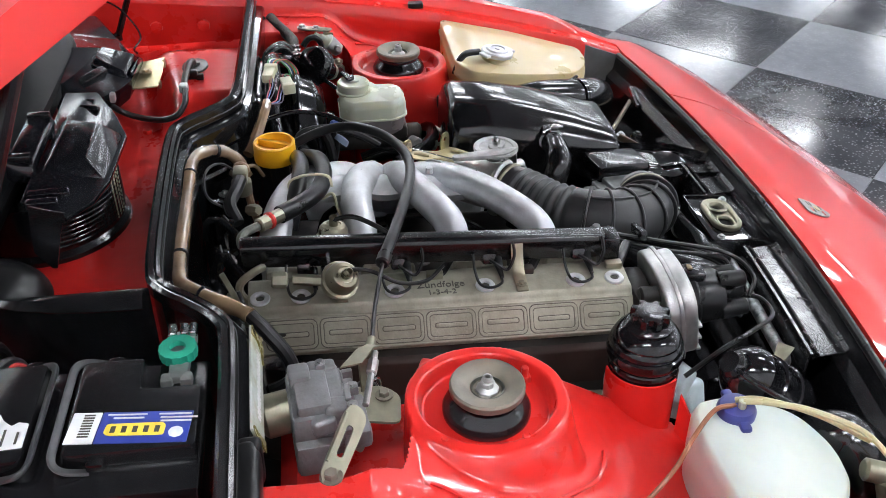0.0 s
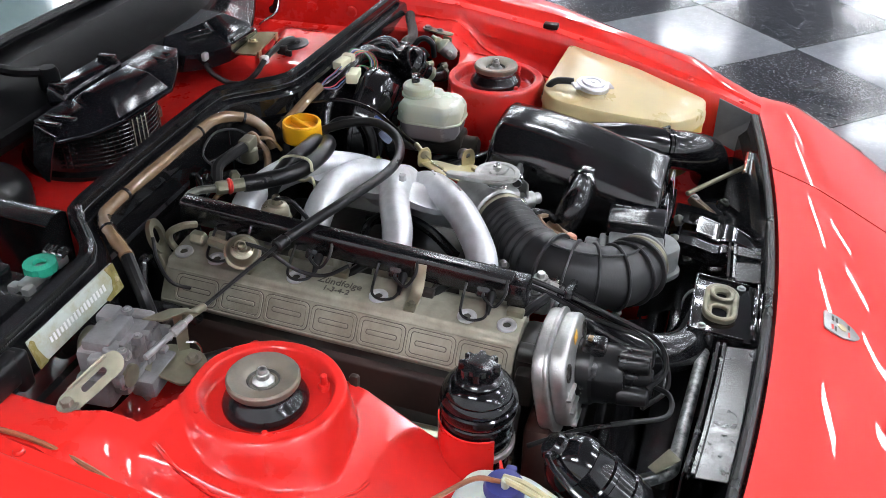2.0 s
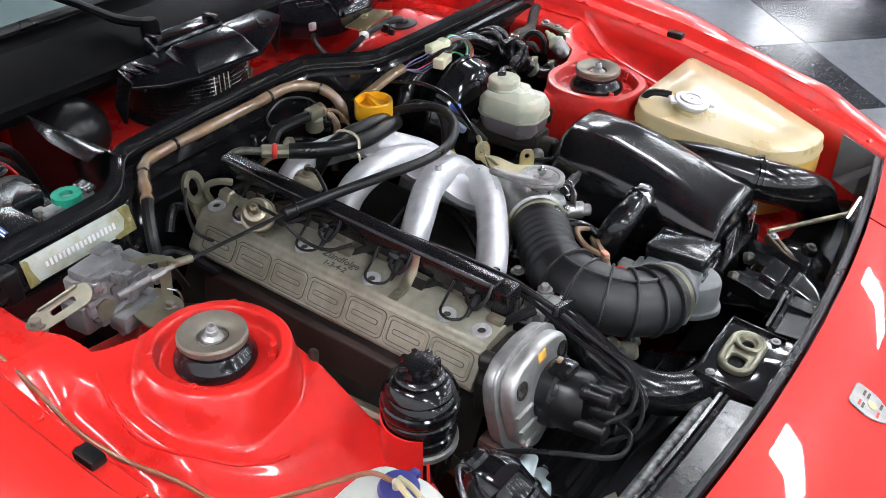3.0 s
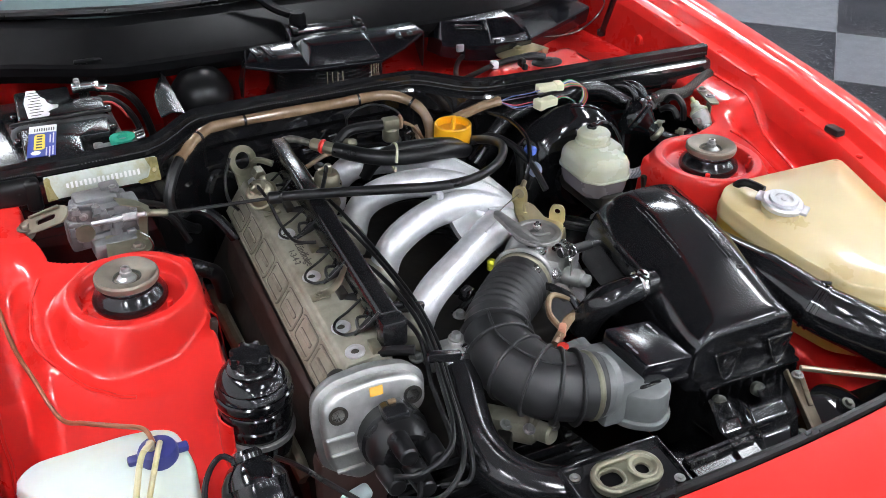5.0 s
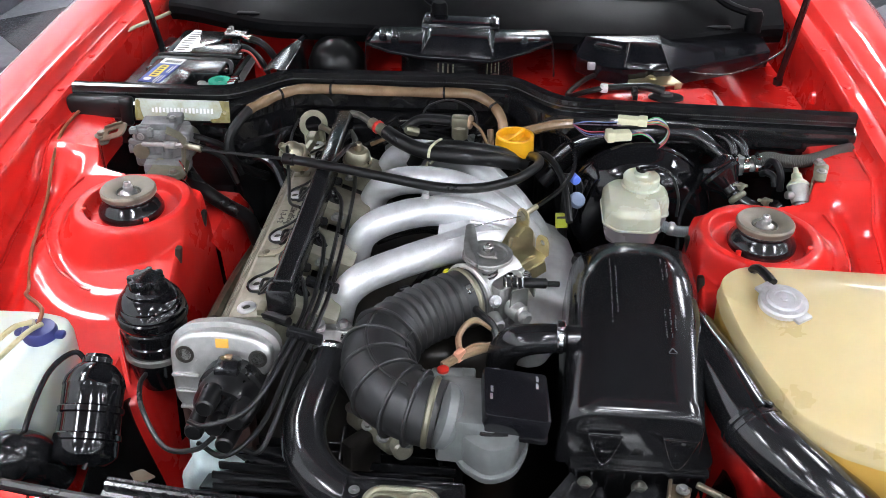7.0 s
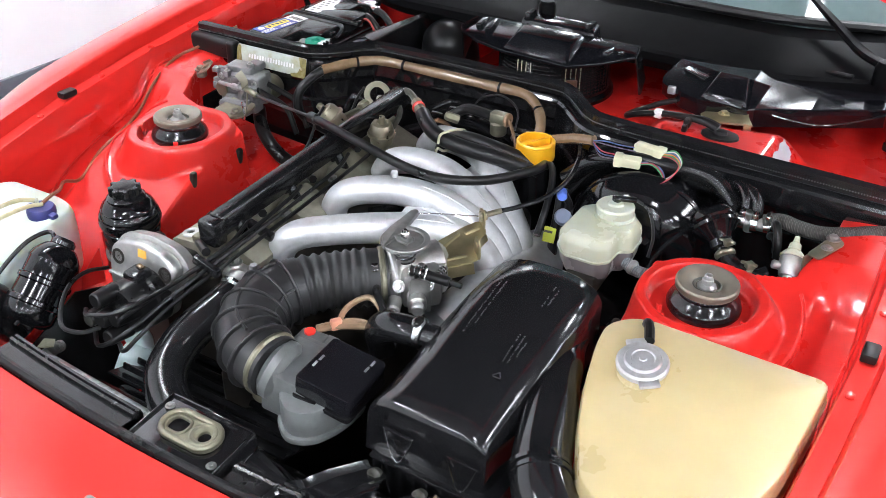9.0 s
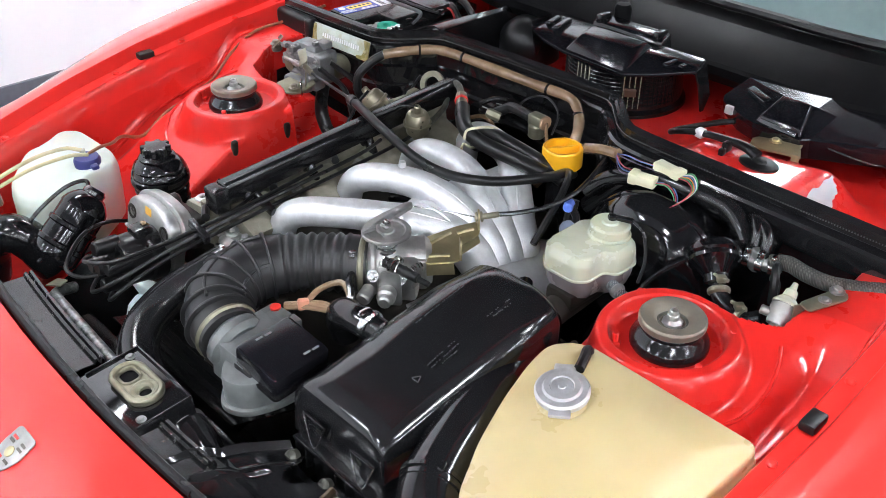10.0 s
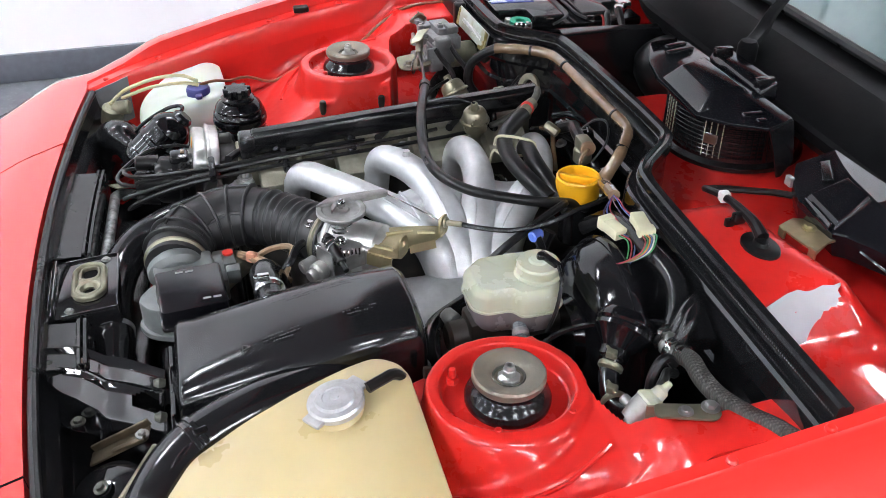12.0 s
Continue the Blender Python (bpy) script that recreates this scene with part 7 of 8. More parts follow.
part("nut", join(lathe([(0.0130, 0.033), (0.0125, 0.036), (0.0095, 0.038), (0.0075, 0.0395), (0.0075, 0.045), (0.0065, 0.046), (0, 0.046)], SP_UP, 8), lathe([(0.0054, 0.045), (0.0054, 0.0505), (0.0048, 0.0515), (0.0030, 0.0515), (0.0030, 0.046), (0, 0.046)], SP_UP, 14)), ALU, sm)
part("centre_cup", lathe([(0.018, 0.0335), (0.0185, 0.0362), (0.017, 0.0372), (0.0155, 0.0342)], SP_UP, 28, False), DULLBOLT, sm)
copy_thing(sm, pose(-0.456, 0, DISH))

# ---- power steering reservoir ----
ps = thing("power_steering_reservoir", "glossy black power steering reservoir in a red bracket", "fluid reservoir", (-0.362, -0.214, 0.58))
part("body", lathe([(0.034, -0.09), (0.040, -0.075), (0.043, -0.05), (0.0435, -0.022), (0.0455, -0.020), (0.0455, -0.014), (0.0435, -0.012), (0.044, 0.000), (0.046, 0.002), (0.046, 0.008), (0.0445, 0.010), (0.0485, 0.016), (0.0502, 0.022), (0.0490, 0.028), (0.0468, 0.030), (0.0480, 0.033), (0.0465, 0.038), (0.0430, 0.042), (0.0435, 0.045), (0.0400, 0.051), (0.034, 0.056), (0.026, 0.060), (0, 0.060)], pose(-0.354, -0.211, 0.714) @ Matrix.Diagonal((0.92, 0.92, 0.96, 1)), 36), BLACK_SATIN, ps)
gear = []
for k in range(48):
    a = 2 * math.pi * k / 48
    r = 0.0255 if (k % 6) in (0, 1, 2) else 0.0195
    gear.append((r * math.cos(a), r * math.sin(a)))
part("cap", join(lathe([(0.030, 0.056), (0.031, 0.062), (0.027, 0.066), (0.019, 0.068), (0, 0.068)], pose(-0.354, -0.211, 0.714) @ Matrix.Diagonal((0.92, 0.92, 0.96, 1)), 28), prism(gear, 0.066, 0.080, 0.0015, pose(-0.354, -0.211, 0.714) @ Matrix.Diagonal((0.92, 0.92, 0.96, 1)))), BLACK_PLASTIC, ps, "notched black screw cap")
part("clamp_band", lathe([(0.0465, -0.040), (0.0478, -0.039), (0.0478, -0.032), (0.0465, -0.031)], pose(-0.354, -0.211, 0.714) @ Matrix.Diagonal((0.92, 0.92, 0.96, 1)), 32), ZINC, ps)
part("bracket", join(loft([[(-0.354 + 0.0440 * math.cos(radians(a)), -0.211 + 0.0440 * math.sin(radians(a)), z) for a in range(90, 230, 10)] + [(-0.354 + 0.0460 * math.cos(radians(a)), -0.211 + 0.0460 * math.sin(radians(a)), z) for a in range(220, 89, -10)] for z in (0.58, 0.714)]), sheet([[(-0.390, -0.250, 0.690), (-0.415, -0.272, 0.640)], [(-0.390, -0.250, 0.56), (-0.43, -0.28, 0.56)]], 0.003)), RED_BAY, ps, "red painted clamp bracket")

# ---- washer tank ----
wt = thing("washer_tank", "white plastic washer fluid tank with blue cap", "washer tank", (-0.53, -0.31, 0.56))
WO = round_poly([(-0.448, -0.232), (-0.49, -0.222), (-0.600, -0.226), (-0.622, -0.250), (-0.596, -0.292), (-0.614, -0.322), (-0.560, -0.378), (-0.500, -0.388), (-0.452, -0.362), (-0.438, -0.290)], 0.022, 5)


def wash_z(x, y):
    return 0.737 + 0.05 * (y + 0.23) - 0.33 * max(0.0, -0.29 - y)


def wash_ring(s, dz, z=None):
    cx, cy = -0.53, -0.305
    return [(cx + (x - cx) * s, cy + (y - cy) * s, z if z is not None else wash_z(x, cy + (y - cy) * s) + dz) for x, y in WO]


part("shell", loft([wash_ring(0.88, 0, 0.54), wash_ring(0.94, 0, 0.56), wash_ring(1.0, -0.05), wash_ring(1.0, -0.016), wash_ring(0.97, -0.004), wash_ring(0.92, 0.0), wash_ring(0.5, 0.002), wash_ring(0.1, 0.002)]), WASH, wt, "", 50)
WC = pose(-0.474, -0.274, 0.733)
wcap = part("cap", join(lathe([(0.021, 0.0), (0.0215, 0.010), (0.019, 0.015), (0.008, 0.017), (0, 0.017)], WC, 24), move(rbox((0.024, 0, 0.006), (0.016, 0.012, 0.008), 0.003), WC), move(rbox((-0.024, 0, 0.006), (0.016, 0.012, 0.008), 0.003), WC)), BLUE, wt, "dark blue plastic filler cap")
part("hose_stub", rod((-0.480, -0.276, 0.748), (-0.480, -0.276, 0.760), 0.0045, 8), RESERV, wcap)
REDBROWN = mat("red_brown_hose", (0.22, 0.085, 0.04), 0.35, var=0.2)
wh1 = thing("washer_hose", "thin yellowed washer hoses leaving the tank cap", "hose", (-0.48, -0.28, 0.75))
part("hose", tube([(-0.480, -0.277, 0.758), (-0.492, -0.300, 0.764), (-0.505, -0.345, 0.758), (-0.522, -0.400, 0.735), (-0.545, -0.435, 0.70)], 0.0034, 8), CLEARHOSE, wh1)
part("hose", tube([(-0.470, -0.272, 0.752), (-0.478, -0.300, 0.756), (-0.498, -0.355, 0.745), (-0.520, -0.410, 0.72)], 0.0032, 8), CLEARHOSE, wh1)
part("hose", tube([(-0.476, -0.270, 0.750), (-0.482, -0.245, 0.752), (-0.505, -0.215, 0.740), (-0.540, -0.18, 0.728)] + [(-a, y, apron_z(a, y) + 0.005) for a, y in ((0.566, -0.13), (0.586, -0.07), (0.602, -0.01), (0.612, 0.05), (0.618, 0.10), (0.622, 0.16), (0.624, 0.24))] + [(-0.620, 0.33, 0.822)], 0.0028, 8), REDBROWN, wh1, "tan hose along the inner wing")
part("hose", tube([(-0.648, 0.44, 0.845), (-0.640, 0.463, 0.857), (-0.628, 0.50, 0.861), (-0.603, 0.56, 0.861), (-0.600, 0.64, 0.850), (-0.600, 0.72, 0.848), (-0.600, 0.745, 0.862), (-0.598, 0.728, 0.905), (-0.59, 0.69, 0.96), (-0.575, 0.62, 1.03)], 0.0038, 8), mat("pale_beige_hose", (0.42, 0.36, 0.26), 0.5), wh1, "pale hose rising to the bonnet")

# ---- cooling hoses and front details ----
th = thing("thermostat_housing", "cast thermostat housing with hose clamps", "thermostat housing", (-0.118, -0.25, 0.68))
part("body", join(rbox((-0.116, -0.226, 0.722), (0.058, 0.034, 0.026), 0.007), rod((-0.116, -0.226, 0.724), (-0.113, -0.256, 0.714), 0.0215, 20), rod((-0.134, -0.222, 0.72), (-0.134, -0.222, 0.739), 0.010, 16), rod((-0.100, -0.222, 0.72), (-0.100, -0.222, 0.739), 0.010, 16)), ALU, th)
part("bolt", bolt((-0.134, -0.222, 0.739), 0.0062, 0.009), ZINC, th)
part("bolt", bolt((-0.100, -0.222, 0.739), 0.0062, 0.009), ZINC, th)
part("clamp", join(rod((-0.1135, -0.243, 0.718), (-0.113, -0.253, 0.715), 0.0245, 24), rbox((-0.094, -0.240, 0.734), (0.014, 0.012, 0.010), 0.002), rod((-0.100, -0.246, 0.738), (-0.082, -0.240, 0.738), 0.003, 8)), CHROME, th)
rh = thing("radiator_hose", "large black radiator hose", "hose", (-0.05, -0.38, 0.64))
part("hose", tube([(-0.113, -0.246, 0.716), (-0.116, -0.275, 0.706), (-0.126, -0.315, 0.690), (-0.128, -0.350, 0.676), (-0.112, -0.390, 0.662), (-0.070, -0.420, 0.650), (0.000, -0.434, 0.640), (0.080, -0.434, 0.625), (0.13, -0.438, 0.60)], [0.0225, 0.0245, 0.0265, 0.0275, 0.028, 0.028, 0.028, 0.028, 0.028], 28, 8), RUBBER_SHINY, rh, "", 60)
part("clamp", lathe([(0.0290, -0.004), (0.0300, -0.0035), (0.0300, 0.0035), (0.0290, 0.004)], axis_pose((0.060, -0.4345, 0.6295), (0.080, -0.434, 0.625)), 28), ZINC, rh, "steel hose clamp")
latch = thing("bonnet_latch", "black latch box with zinc catch plate", "latch", (0.0, -0.455, 0.62))
LM = pose(0.002, -0.457, 0.676, 4, 0, 0)
part("box", join(prism(rrect(0.136, 0.100, 0.004, 2, 0, -0.012), -0.075, 0.0, 0.002, LM), move(rbox((0, -0.050, 0.004), (0.134, 0.006, 0.008), 0.002), LM), move(rbox((0, -0.060, 0.002), (0.10, 0.014, 0.006), 0.002), LM)), BLACK_GLOSS, latch)
plate = part("catch_plate", move(plate_with_holes(rrect(0.086, 0.046, 0.021, 6), [rrect(0.026, 0.021, 0.008, 4, -0.020, 0), circle(0.0082, 18, 0.021, 0.0)], 0.0015, 0.0050), LM), OLIVEZINC, latch, "zinc catch plate with two openings")
ring = [LM @ Vector((x, y, 0.0062)) for x, y in rrect(0.080, 0.040, 0.0195, 6)]
part("rim", tube(ring + ring[:1], 0.0043, 10, 2), OLIVEZINC, plate)
ring = [LM @ Vector((x, y, 0.0050)) for x, y in rrect(0.030, 0.025, 0.010, 5, -0.020, 0)]
part("rim", tube(ring + ring[:1], 0.0022, 8, 2), OLIVEZINC, plate)
part("opening", move(prism(rrect(0.080, 0.038, 0.018, 6), 0.0004, 0.0012), LM), COWL, latch)
part("dished_ring", lathe([(0.0085, 0.004), (0.012, 0.0095), (0.016, 0.0105), (0.0185, 0.009)], LM @ pose(0.021, 0, 0), 20, False), OLIVEZINC, latch)
part("lip", join(move(rbox((0, 0.037, 0.001), (0.128, 0.003, 0.004), 0.001), LM), move(rbox((0.0655, 0, 0.001), (0.003, 0.074, 0.004), 0.001), LM), move(rbox((-0.0655, 0, 0.001), (0.003, 0.074, 0.004), 0.001), LM)), BLACK_GLOSS, latch)
part("bolt", bolt(LM @ Vector((-0.055, 0.02, 0.0005)), 0.004, 0.004), ZINC, latch)
part("bolt", bolt(LM @ Vector((0.055, -0.026, 0.0005)), 0.004, 0.004), ZINC, latch)
sbar = thing("support_bar", "scuffed black support rod behind the nose", "rod", (-0.19, -0.45, 0.64))
part("rod", tube([(-0.318, -0.395, 0.630), (-0.308, -0.420, 0.640), (-0.297, -0.432, 0.643), (-0.275, -0.434, 0.6435), (-0.19, -0.439, 0.645), (-0.072, -0.446, 0.648)], 0.0085, 12), mat("scuffed_black_rod", (0.05, 0.055, 0.055), 0.35, metal=0.5, var=0.5, scale=60, dirt=(0.45, 0.47, 0.46), dirt_amount=1.0, dscale=45), sbar)
part("bracket", sheet([[(-0.30, -0.440, 0.665), (-0.285, -0.425, 0.664)], [(-0.32, -0.415, 0.655), (-0.31, -0.405, 0.652)]], 0.002), OLIVEZINC, sbar)
rad = thing("radiator", "black finned radiator behind the nose", "radiator", (0, -0.42, 0.34))
part("core", rbox((-0.02, -0.415, 0.46), (0.52, 0.035, 0.24), 0.004), BLACK_PLASTIC, rad)
part("top_tank", rbox((-0.02, -0.412, 0.585), (0.54, 0.045, 0.03), 0.008), BLACK_PLASTIC, rad)
part("fan_shroud", rbox((-0.02, -0.370, 0.46), (0.46, 0.03, 0.22), 0.01), BLACK_SHEET, rad)
for k in range(6):
    part("slat", rbox((-0.10, -0.350 + 0.025 * k, 0.594 - 0.0085 * k), (0.30, 0.004, 0.010), 0.0015, 2, (-20, 0, 0)), BLACK_PLASTIC, rad)
part("louvre_panel", sheet([[(-0.26, -0.37, 0.592), (0.06, -0.37, 0.592)], [(-0.26, -0.20, 0.535), (0.06, -0.20, 0.535)]], 0.003), BLACK_PLASTIC, rad)
for x in (-0.22, -0.10, 0.03):
    part("shroud_rib", rbox((x, -0.288, 0.572), (0.006, 0.165, 0.014), 0.002, 2, (18.5, 0, 0)), BLACK_PLASTIC, rad)
idv = thing("idle_valve", "grimy cast idle valve under the intake boot", "valve", (-0.05, -0.27, 0.60))
part("body", join(rod((-0.085, -0.245, 0.622), (-0.02, -0.300, 0.622), 0.021, 20), rbox((-0.052, -0.285, 0.630), (0.05, 0.024, 0.030), 0.006, 2, (0, 0, -40)), rod((-0.030, -0.285, 0.62), (-0.012, -0.325, 0.630), 0.013, 16)), CAMALU, idv)
for x, y in ((-0.088, -0.262), (-0.062, -0.292), (-0.040, -0.312), (-0.008, -0.318)):
    part("screw", bolt((x, y, 0.640), 0.005, 0.006, (0, -0.5, 1)), ZINC, idv)
part("stay", rbox((-0.07, -0.30, 0.585), (0.02, 0.05, 0.09), 0.004, 2, (0, 0, -40)), GRIME, idv)
# stepped black brackets ahead of the air box
bp = thing("front_bracket", "glossy black pressed bracket behind the nose", "bracket", (0.22, -0.42, 0.55))
rows = []
for y in np.linspace(-0.510, -0.366, 30):
    xa = np.interp(y, (-0.511, -0.473, -0.428, -0.366), (0.138, 0.142, 0.158, 0.190))
    xb = np.interp(y, (-0.511, -0.486, -0.433, -0.366), (0.186, 0.222, 0.270, 0.306))
    zc = np.interp(y, (-0.51, -0.465, -0.452, -0.438, -0.41, -0.366), (0.667, 0.668, 0.664, 0.656, 0.655, 0.646))
    rows.append([(xa - 0.001, y, zc - 0.012)] + [(xa + (xb - xa) * u, y, zc + 0.006 * (math.exp(-(u / 0.035) ** 2) + math.exp(-((u - 1) / 0.035) ** 2)) + 0.0045 * math.exp(-((u - 0.36 - 0.05 * math.sin(9 * y)) / 0.05) ** 2)) for u in np.linspace(0, 1, 40)] + [(xb + 0.001, y, zc - 0.012)])
bm = sheet(rows)
bmesh.ops.delete(bm, geom=[q for q in bm.faces if q.calc_center_median().y > -0.408 and abs(q.calc_center_median().x - 0.236 - 0.12 * (q.calc_center_median().y + 0.408)) < 0.008 + 0.42 * (q.calc_center_median().y + 0.408)], context="FACES")
bmesh.ops.solidify(bm, geom=bm.faces[:], thickness=-0.002)
part("pressed_arm", bm, BLACK_GLOSS, bp, "", 25)
part("bolt", bolt((0.165, -0.464, 0.669), 0.0055, 0.006), DULLBOLT, bp)
part("bolt", bolt((0.161, -0.503, 0.669), 0.0055, 0.006), DULLBOLT, bp)
part("bolt", bolt((0.254, -0.468, 0.652), 0.0055, 0.006), DULLBOLT, bp)
part("web_plate", sheet([[(0.145, -0.504, 0.652), (0.240, -0.500, 0.648)], [(0.145, -0.47, 0.654), (0.262, -0.47, 0.646)], [(0.15, -0.44, 0.646), (0.268, -0.44, 0.636)], [(0.17, -0.41, 0.632), (0.29, -0.41, 0.622)], [(0.18, -0.36, 0.612), (0.30, -0.36, 0.606)]], 0.003), BLACK_GLOSS, bp, "", 60)
part("cross_rib", tube([(0.175, -0.438, 0.640), (0.21, -0.440, 0.642), (0.25, -0.440, 0.640), (0.275, -0.442, 0.634)], 0.0045, 8), BLACK_GLOSS, bp)
part("cross_rib", tube([(0.19, -0.374, 0.618), (0.26, -0.376, 0.620), (0.34, -0.378, 0.618)], 0.004, 8), BLACK_GLOSS, bp)
part("grommet", lathe([(0.005, -0.004), (0.009, -0.004), (0.010, 0.004), (0.006, 0.010), (0, 0.010)], axis_pose((0.205, -0.372, 0.645), (0.205, -0.42, 0.665)), 16), DULLBOLT, bp)
part("grommet", lathe([(0.005, -0.004), (0.009, -0.004), (0.010, 0.004), (0.006, 0.010), (0, 0.010)], axis_pose((0.268, -0.372, 0.645), (0.268, -0.42, 0.665)), 16), DULLBOLT, bp)
RUSTY = mat("dull_brown_steel", (0.085, 0.066, 0.045), 0.45, metal=0.6, var=0.3, scale=60, dirt=(0.16, 0.11, 0.06), dirt_amount=0.5, dscale=40)
horn = thing("horn", "round black horn on a zinc bracket", "horn", (0.335, -0.44, 0.60))
part("disc", lathe([(0, -0.02), (0.03, -0.018), (0.044, -0.006), (0.046, 0.0), (0.044, 0.006), (0.030, 0.012), (0.012, 0.014), (0.011, 0.020), (0, 0.021)], axis_pose((0.355, -0.435, 0.622), (0.361, -0.446, 0.662)), 32), BLACK_GLOSS, horn)
part("bracket", join(rbox((0.303, -0.420, 0.648), (0.022, 0.082, 0.004), 0.0015, 2, (28, 0, -9)), rbox((0.293, -0.418, 0.655), (0.004, 0.080, 0.010), 0.001, 2, (28, 0, -9)), rbox((0.313, -0.408, 0.657), (0.008, 0.048, 0.006), 0.002, 2, (28, 0, -16))), RUSTY, horn)
part("bolt", bolt((0.312, -0.392, 0.668), 0.005, 0.006), ZINC, horn)
part("centre_bolt", bolt((0.3585, -0.4412, 0.6425), 0.0055, 0.006, (0.1, -0.28, 0.95)), DULLBOLT, horn)
part("stay", rbox((0.355, -0.427, 0.598), (0.02, 0.004, 0.04), 0.001), DULLBOLT, horn)
sl = thing("headlamp_linkage", "pale zinc lever and rods behind the nose", "linkage", (0.33, -0.45, 0.62))
part("rod", rod((0.33, -0.378, 0.664), (0.511, -0.481, 0.650), 0.0042, 10), DAMPER, sl)
part("rod", rod((0.44, -0.468, 0.660), (0.50, -0.470, 0.672), 0.006, 10), CHROME, sl)

# ribbed ducts by the washer tank
def duct(pts, r, n, label):
    d = thing("duct_hose", label, "duct hose", pts[0], "black duct hoses")
    part("hose", tube(pts, r, 24, 16, lambda u: 1 + 0.05 * abs(math.sin(u * math.pi * n)) ** 0.5), RUBBER_SHINY, d, "", 60)
    return d


can = thing("electric_motor", "glossy black cylindrical motor beside the washer tank", "motor", (-0.41, -0.36, 0.64))
CA = axis_pose((-0.381, -0.424, 0.626), (-0.389, -0.302, 0.733)) @ Matrix.Diagonal((1.04, 1.04, 1, 1))
part("case", lathe([(0.024, 0.030), (0.032, 0.036), (0.0355, 0.042), (0.0355, 0.058), (0.0375, 0.060), (0.0375, 0.066), (0.0355, 0.068), (0.0350, 0.090), (0.0370, 0.092), (0.0370, 0.098), (0.0345, 0.100), (0.0345, 0.122), (0.0355, 0.125), (0.0330, 0.134), (0.028, 0.142), (0.022, 0.149), (0.014, 0.154), (0, 0.154)], CA, 32), BLACK_SATIN, can)
part("end_cap", lathe([(0.017, 0.148), (0.017, 0.158), (0.013, 0.163), (0, 0.163)], CA, 20), RUBBER_SHINY, can)
part("wire", tube([(-0.394, -0.318, 0.725), (-0.415, -0.305, 0.738), (-0.438, -0.330, 0.728), (-0.448, -0.375, 0.700), (-0.452, -0.41, 0.668)], 0.0034, 8), RUBBER_SHINY, can)
part("wire", tube([(-0.385, -0.305, 0.722), (-0.368, -0.330, 0.715), (-0.362, -0.375, 0.690), (-0.372, -0.42, 0.66)], 0.003, 8), RUBBER_SHINY, can)
duct([(-0.440, -0.375, 0.60), (-0.452, -0.402, 0.655), (-0.470, -0.425, 0.668), (-0.500, -0.445, 0.64), (-0.51, -0.455, 0.58)], 0.030, 6, "glossy black elbow duct behind the nose corner")
# two boxes stand in for a white round part low beside the distributor
solo("pale_round_part", join(rbox((-0.262, -0.312, 0.560), (0.07, 0.035, 0.06), 0.010, 3, (15, 25, 30)), rbox((-0.272, -0.300, 0.60), (0.04, 0.02, 0.05), 0.006, 3, (25, 5, 20))), mat("pale_blue_white_plastic", (0.62, 0.72, 0.74), 0.45, var=0.08), "pale blue white boxes for a round part beside the distributor", "cover")
wmot = thing("headlamp_motor", "grimy zinc headlamp motor in the corner", "motor", (-0.545, -0.44, 0.64))
part("case", join(rod((-0.555, -0.445, 0.640), (-0.545, -0.430, 0.695), 0.020, 16), rod((-0.545, -0.43, 0.69), (-0.535, -0.40, 0.695), 0.013, 12)), OLIVEZINC, wmot)

# ---- scuttle things ----
bat = thing("battery", "black car battery with blue and white labels", "battery", (-0.498, 0.420, 0.64))
part("case", rbox((-0.497, 0.420, 0.725), (0.166, 0.270, 0.18), 0.006), BLACK_PLASTIC, bat)
part("lid", rbox((-0.497, 0.420, 0.818), (0.174, 0.278, 0.016), 0.004), BLACK_PLASTIC, bat)
# front block with a corner cut away for the terminal, rear block notched likewise
b1 = part("top_block", prism(round_poly([(-0.546, 0.284), (-0.464, 0.284), (-0.464, 0.342), (-0.418, 0.342), (-0.418, 0.402), (-0.546, 0.402)], 0.007), 0.824, 0.8425, 0.003), BLACK_PLASTIC, bat)
b2 = part("top_block", prism(round_poly([(-0.546, 0.436), (-0.414, 0.436), (-0.414, 0.494), (-0.460, 0.494), (-0.460, 0.556), (-0.546, 0.556)], 0.007), 0.824, 0.8425, 0.003), BLACK_PLASTIC, bat)
for y in (0.409, 0.429):
    sg = 1 if y > 0.42 else -1
    part("carry_handle", tube([(-0.552, y + sg * 0.030, 0.826), (-0.556, y + sg * 0.010, 0.834), (-0.548, y, 0.840), (-0.520, y - sg * 0.001, 0.841), (-0.450, y - sg * 0.001, 0.841), (-0.422, y, 0.840), (-0.411, y + sg * 0.010, 0.836), (-0.408, y + sg * 0.030, 0.828)], 0.0042, 8, 6, None, 0.6), HANDLE, bat, "thin grey carry handle folded flat")
for x, y in ((-0.413, 0.372), (-0.552, 0.372), (-0.409, 0.452), (-0.552, 0.470)):
    part("vent_clip", rbox((x, y, 0.834), (0.010, 0.016, 0.010), 0.003), BLACK_GLOSS, bat)
LT = pose(-0.5175, 0.345, 0) @ pose(0, 0, 0, 0, 0, -6) @ pose(0.512, -0.345, 0)
part("blue_label", move(rbox((-0.512, 0.3315, 0.8432), (0.0395, 0.083, 0.0010), 0, 1), LT), LABELBLUE, b1, "blue label with yellow mark")
part("white_label", move(rbox((-0.512, 0.387, 0.8432), (0.0395, 0.026, 0.0010), 0, 1), LT), LABELWHITE, b1)
part("yellow_mark", move(prism(round_poly([(-0.523, 0.312), (-0.510, 0.312), (-0.507, 0.316), (-0.508, 0.366), (-0.520, 0.367), (-0.523, 0.362)], 0.003), 0.8437, 0.8443, 0), LT), LABELYELLOW, b1)
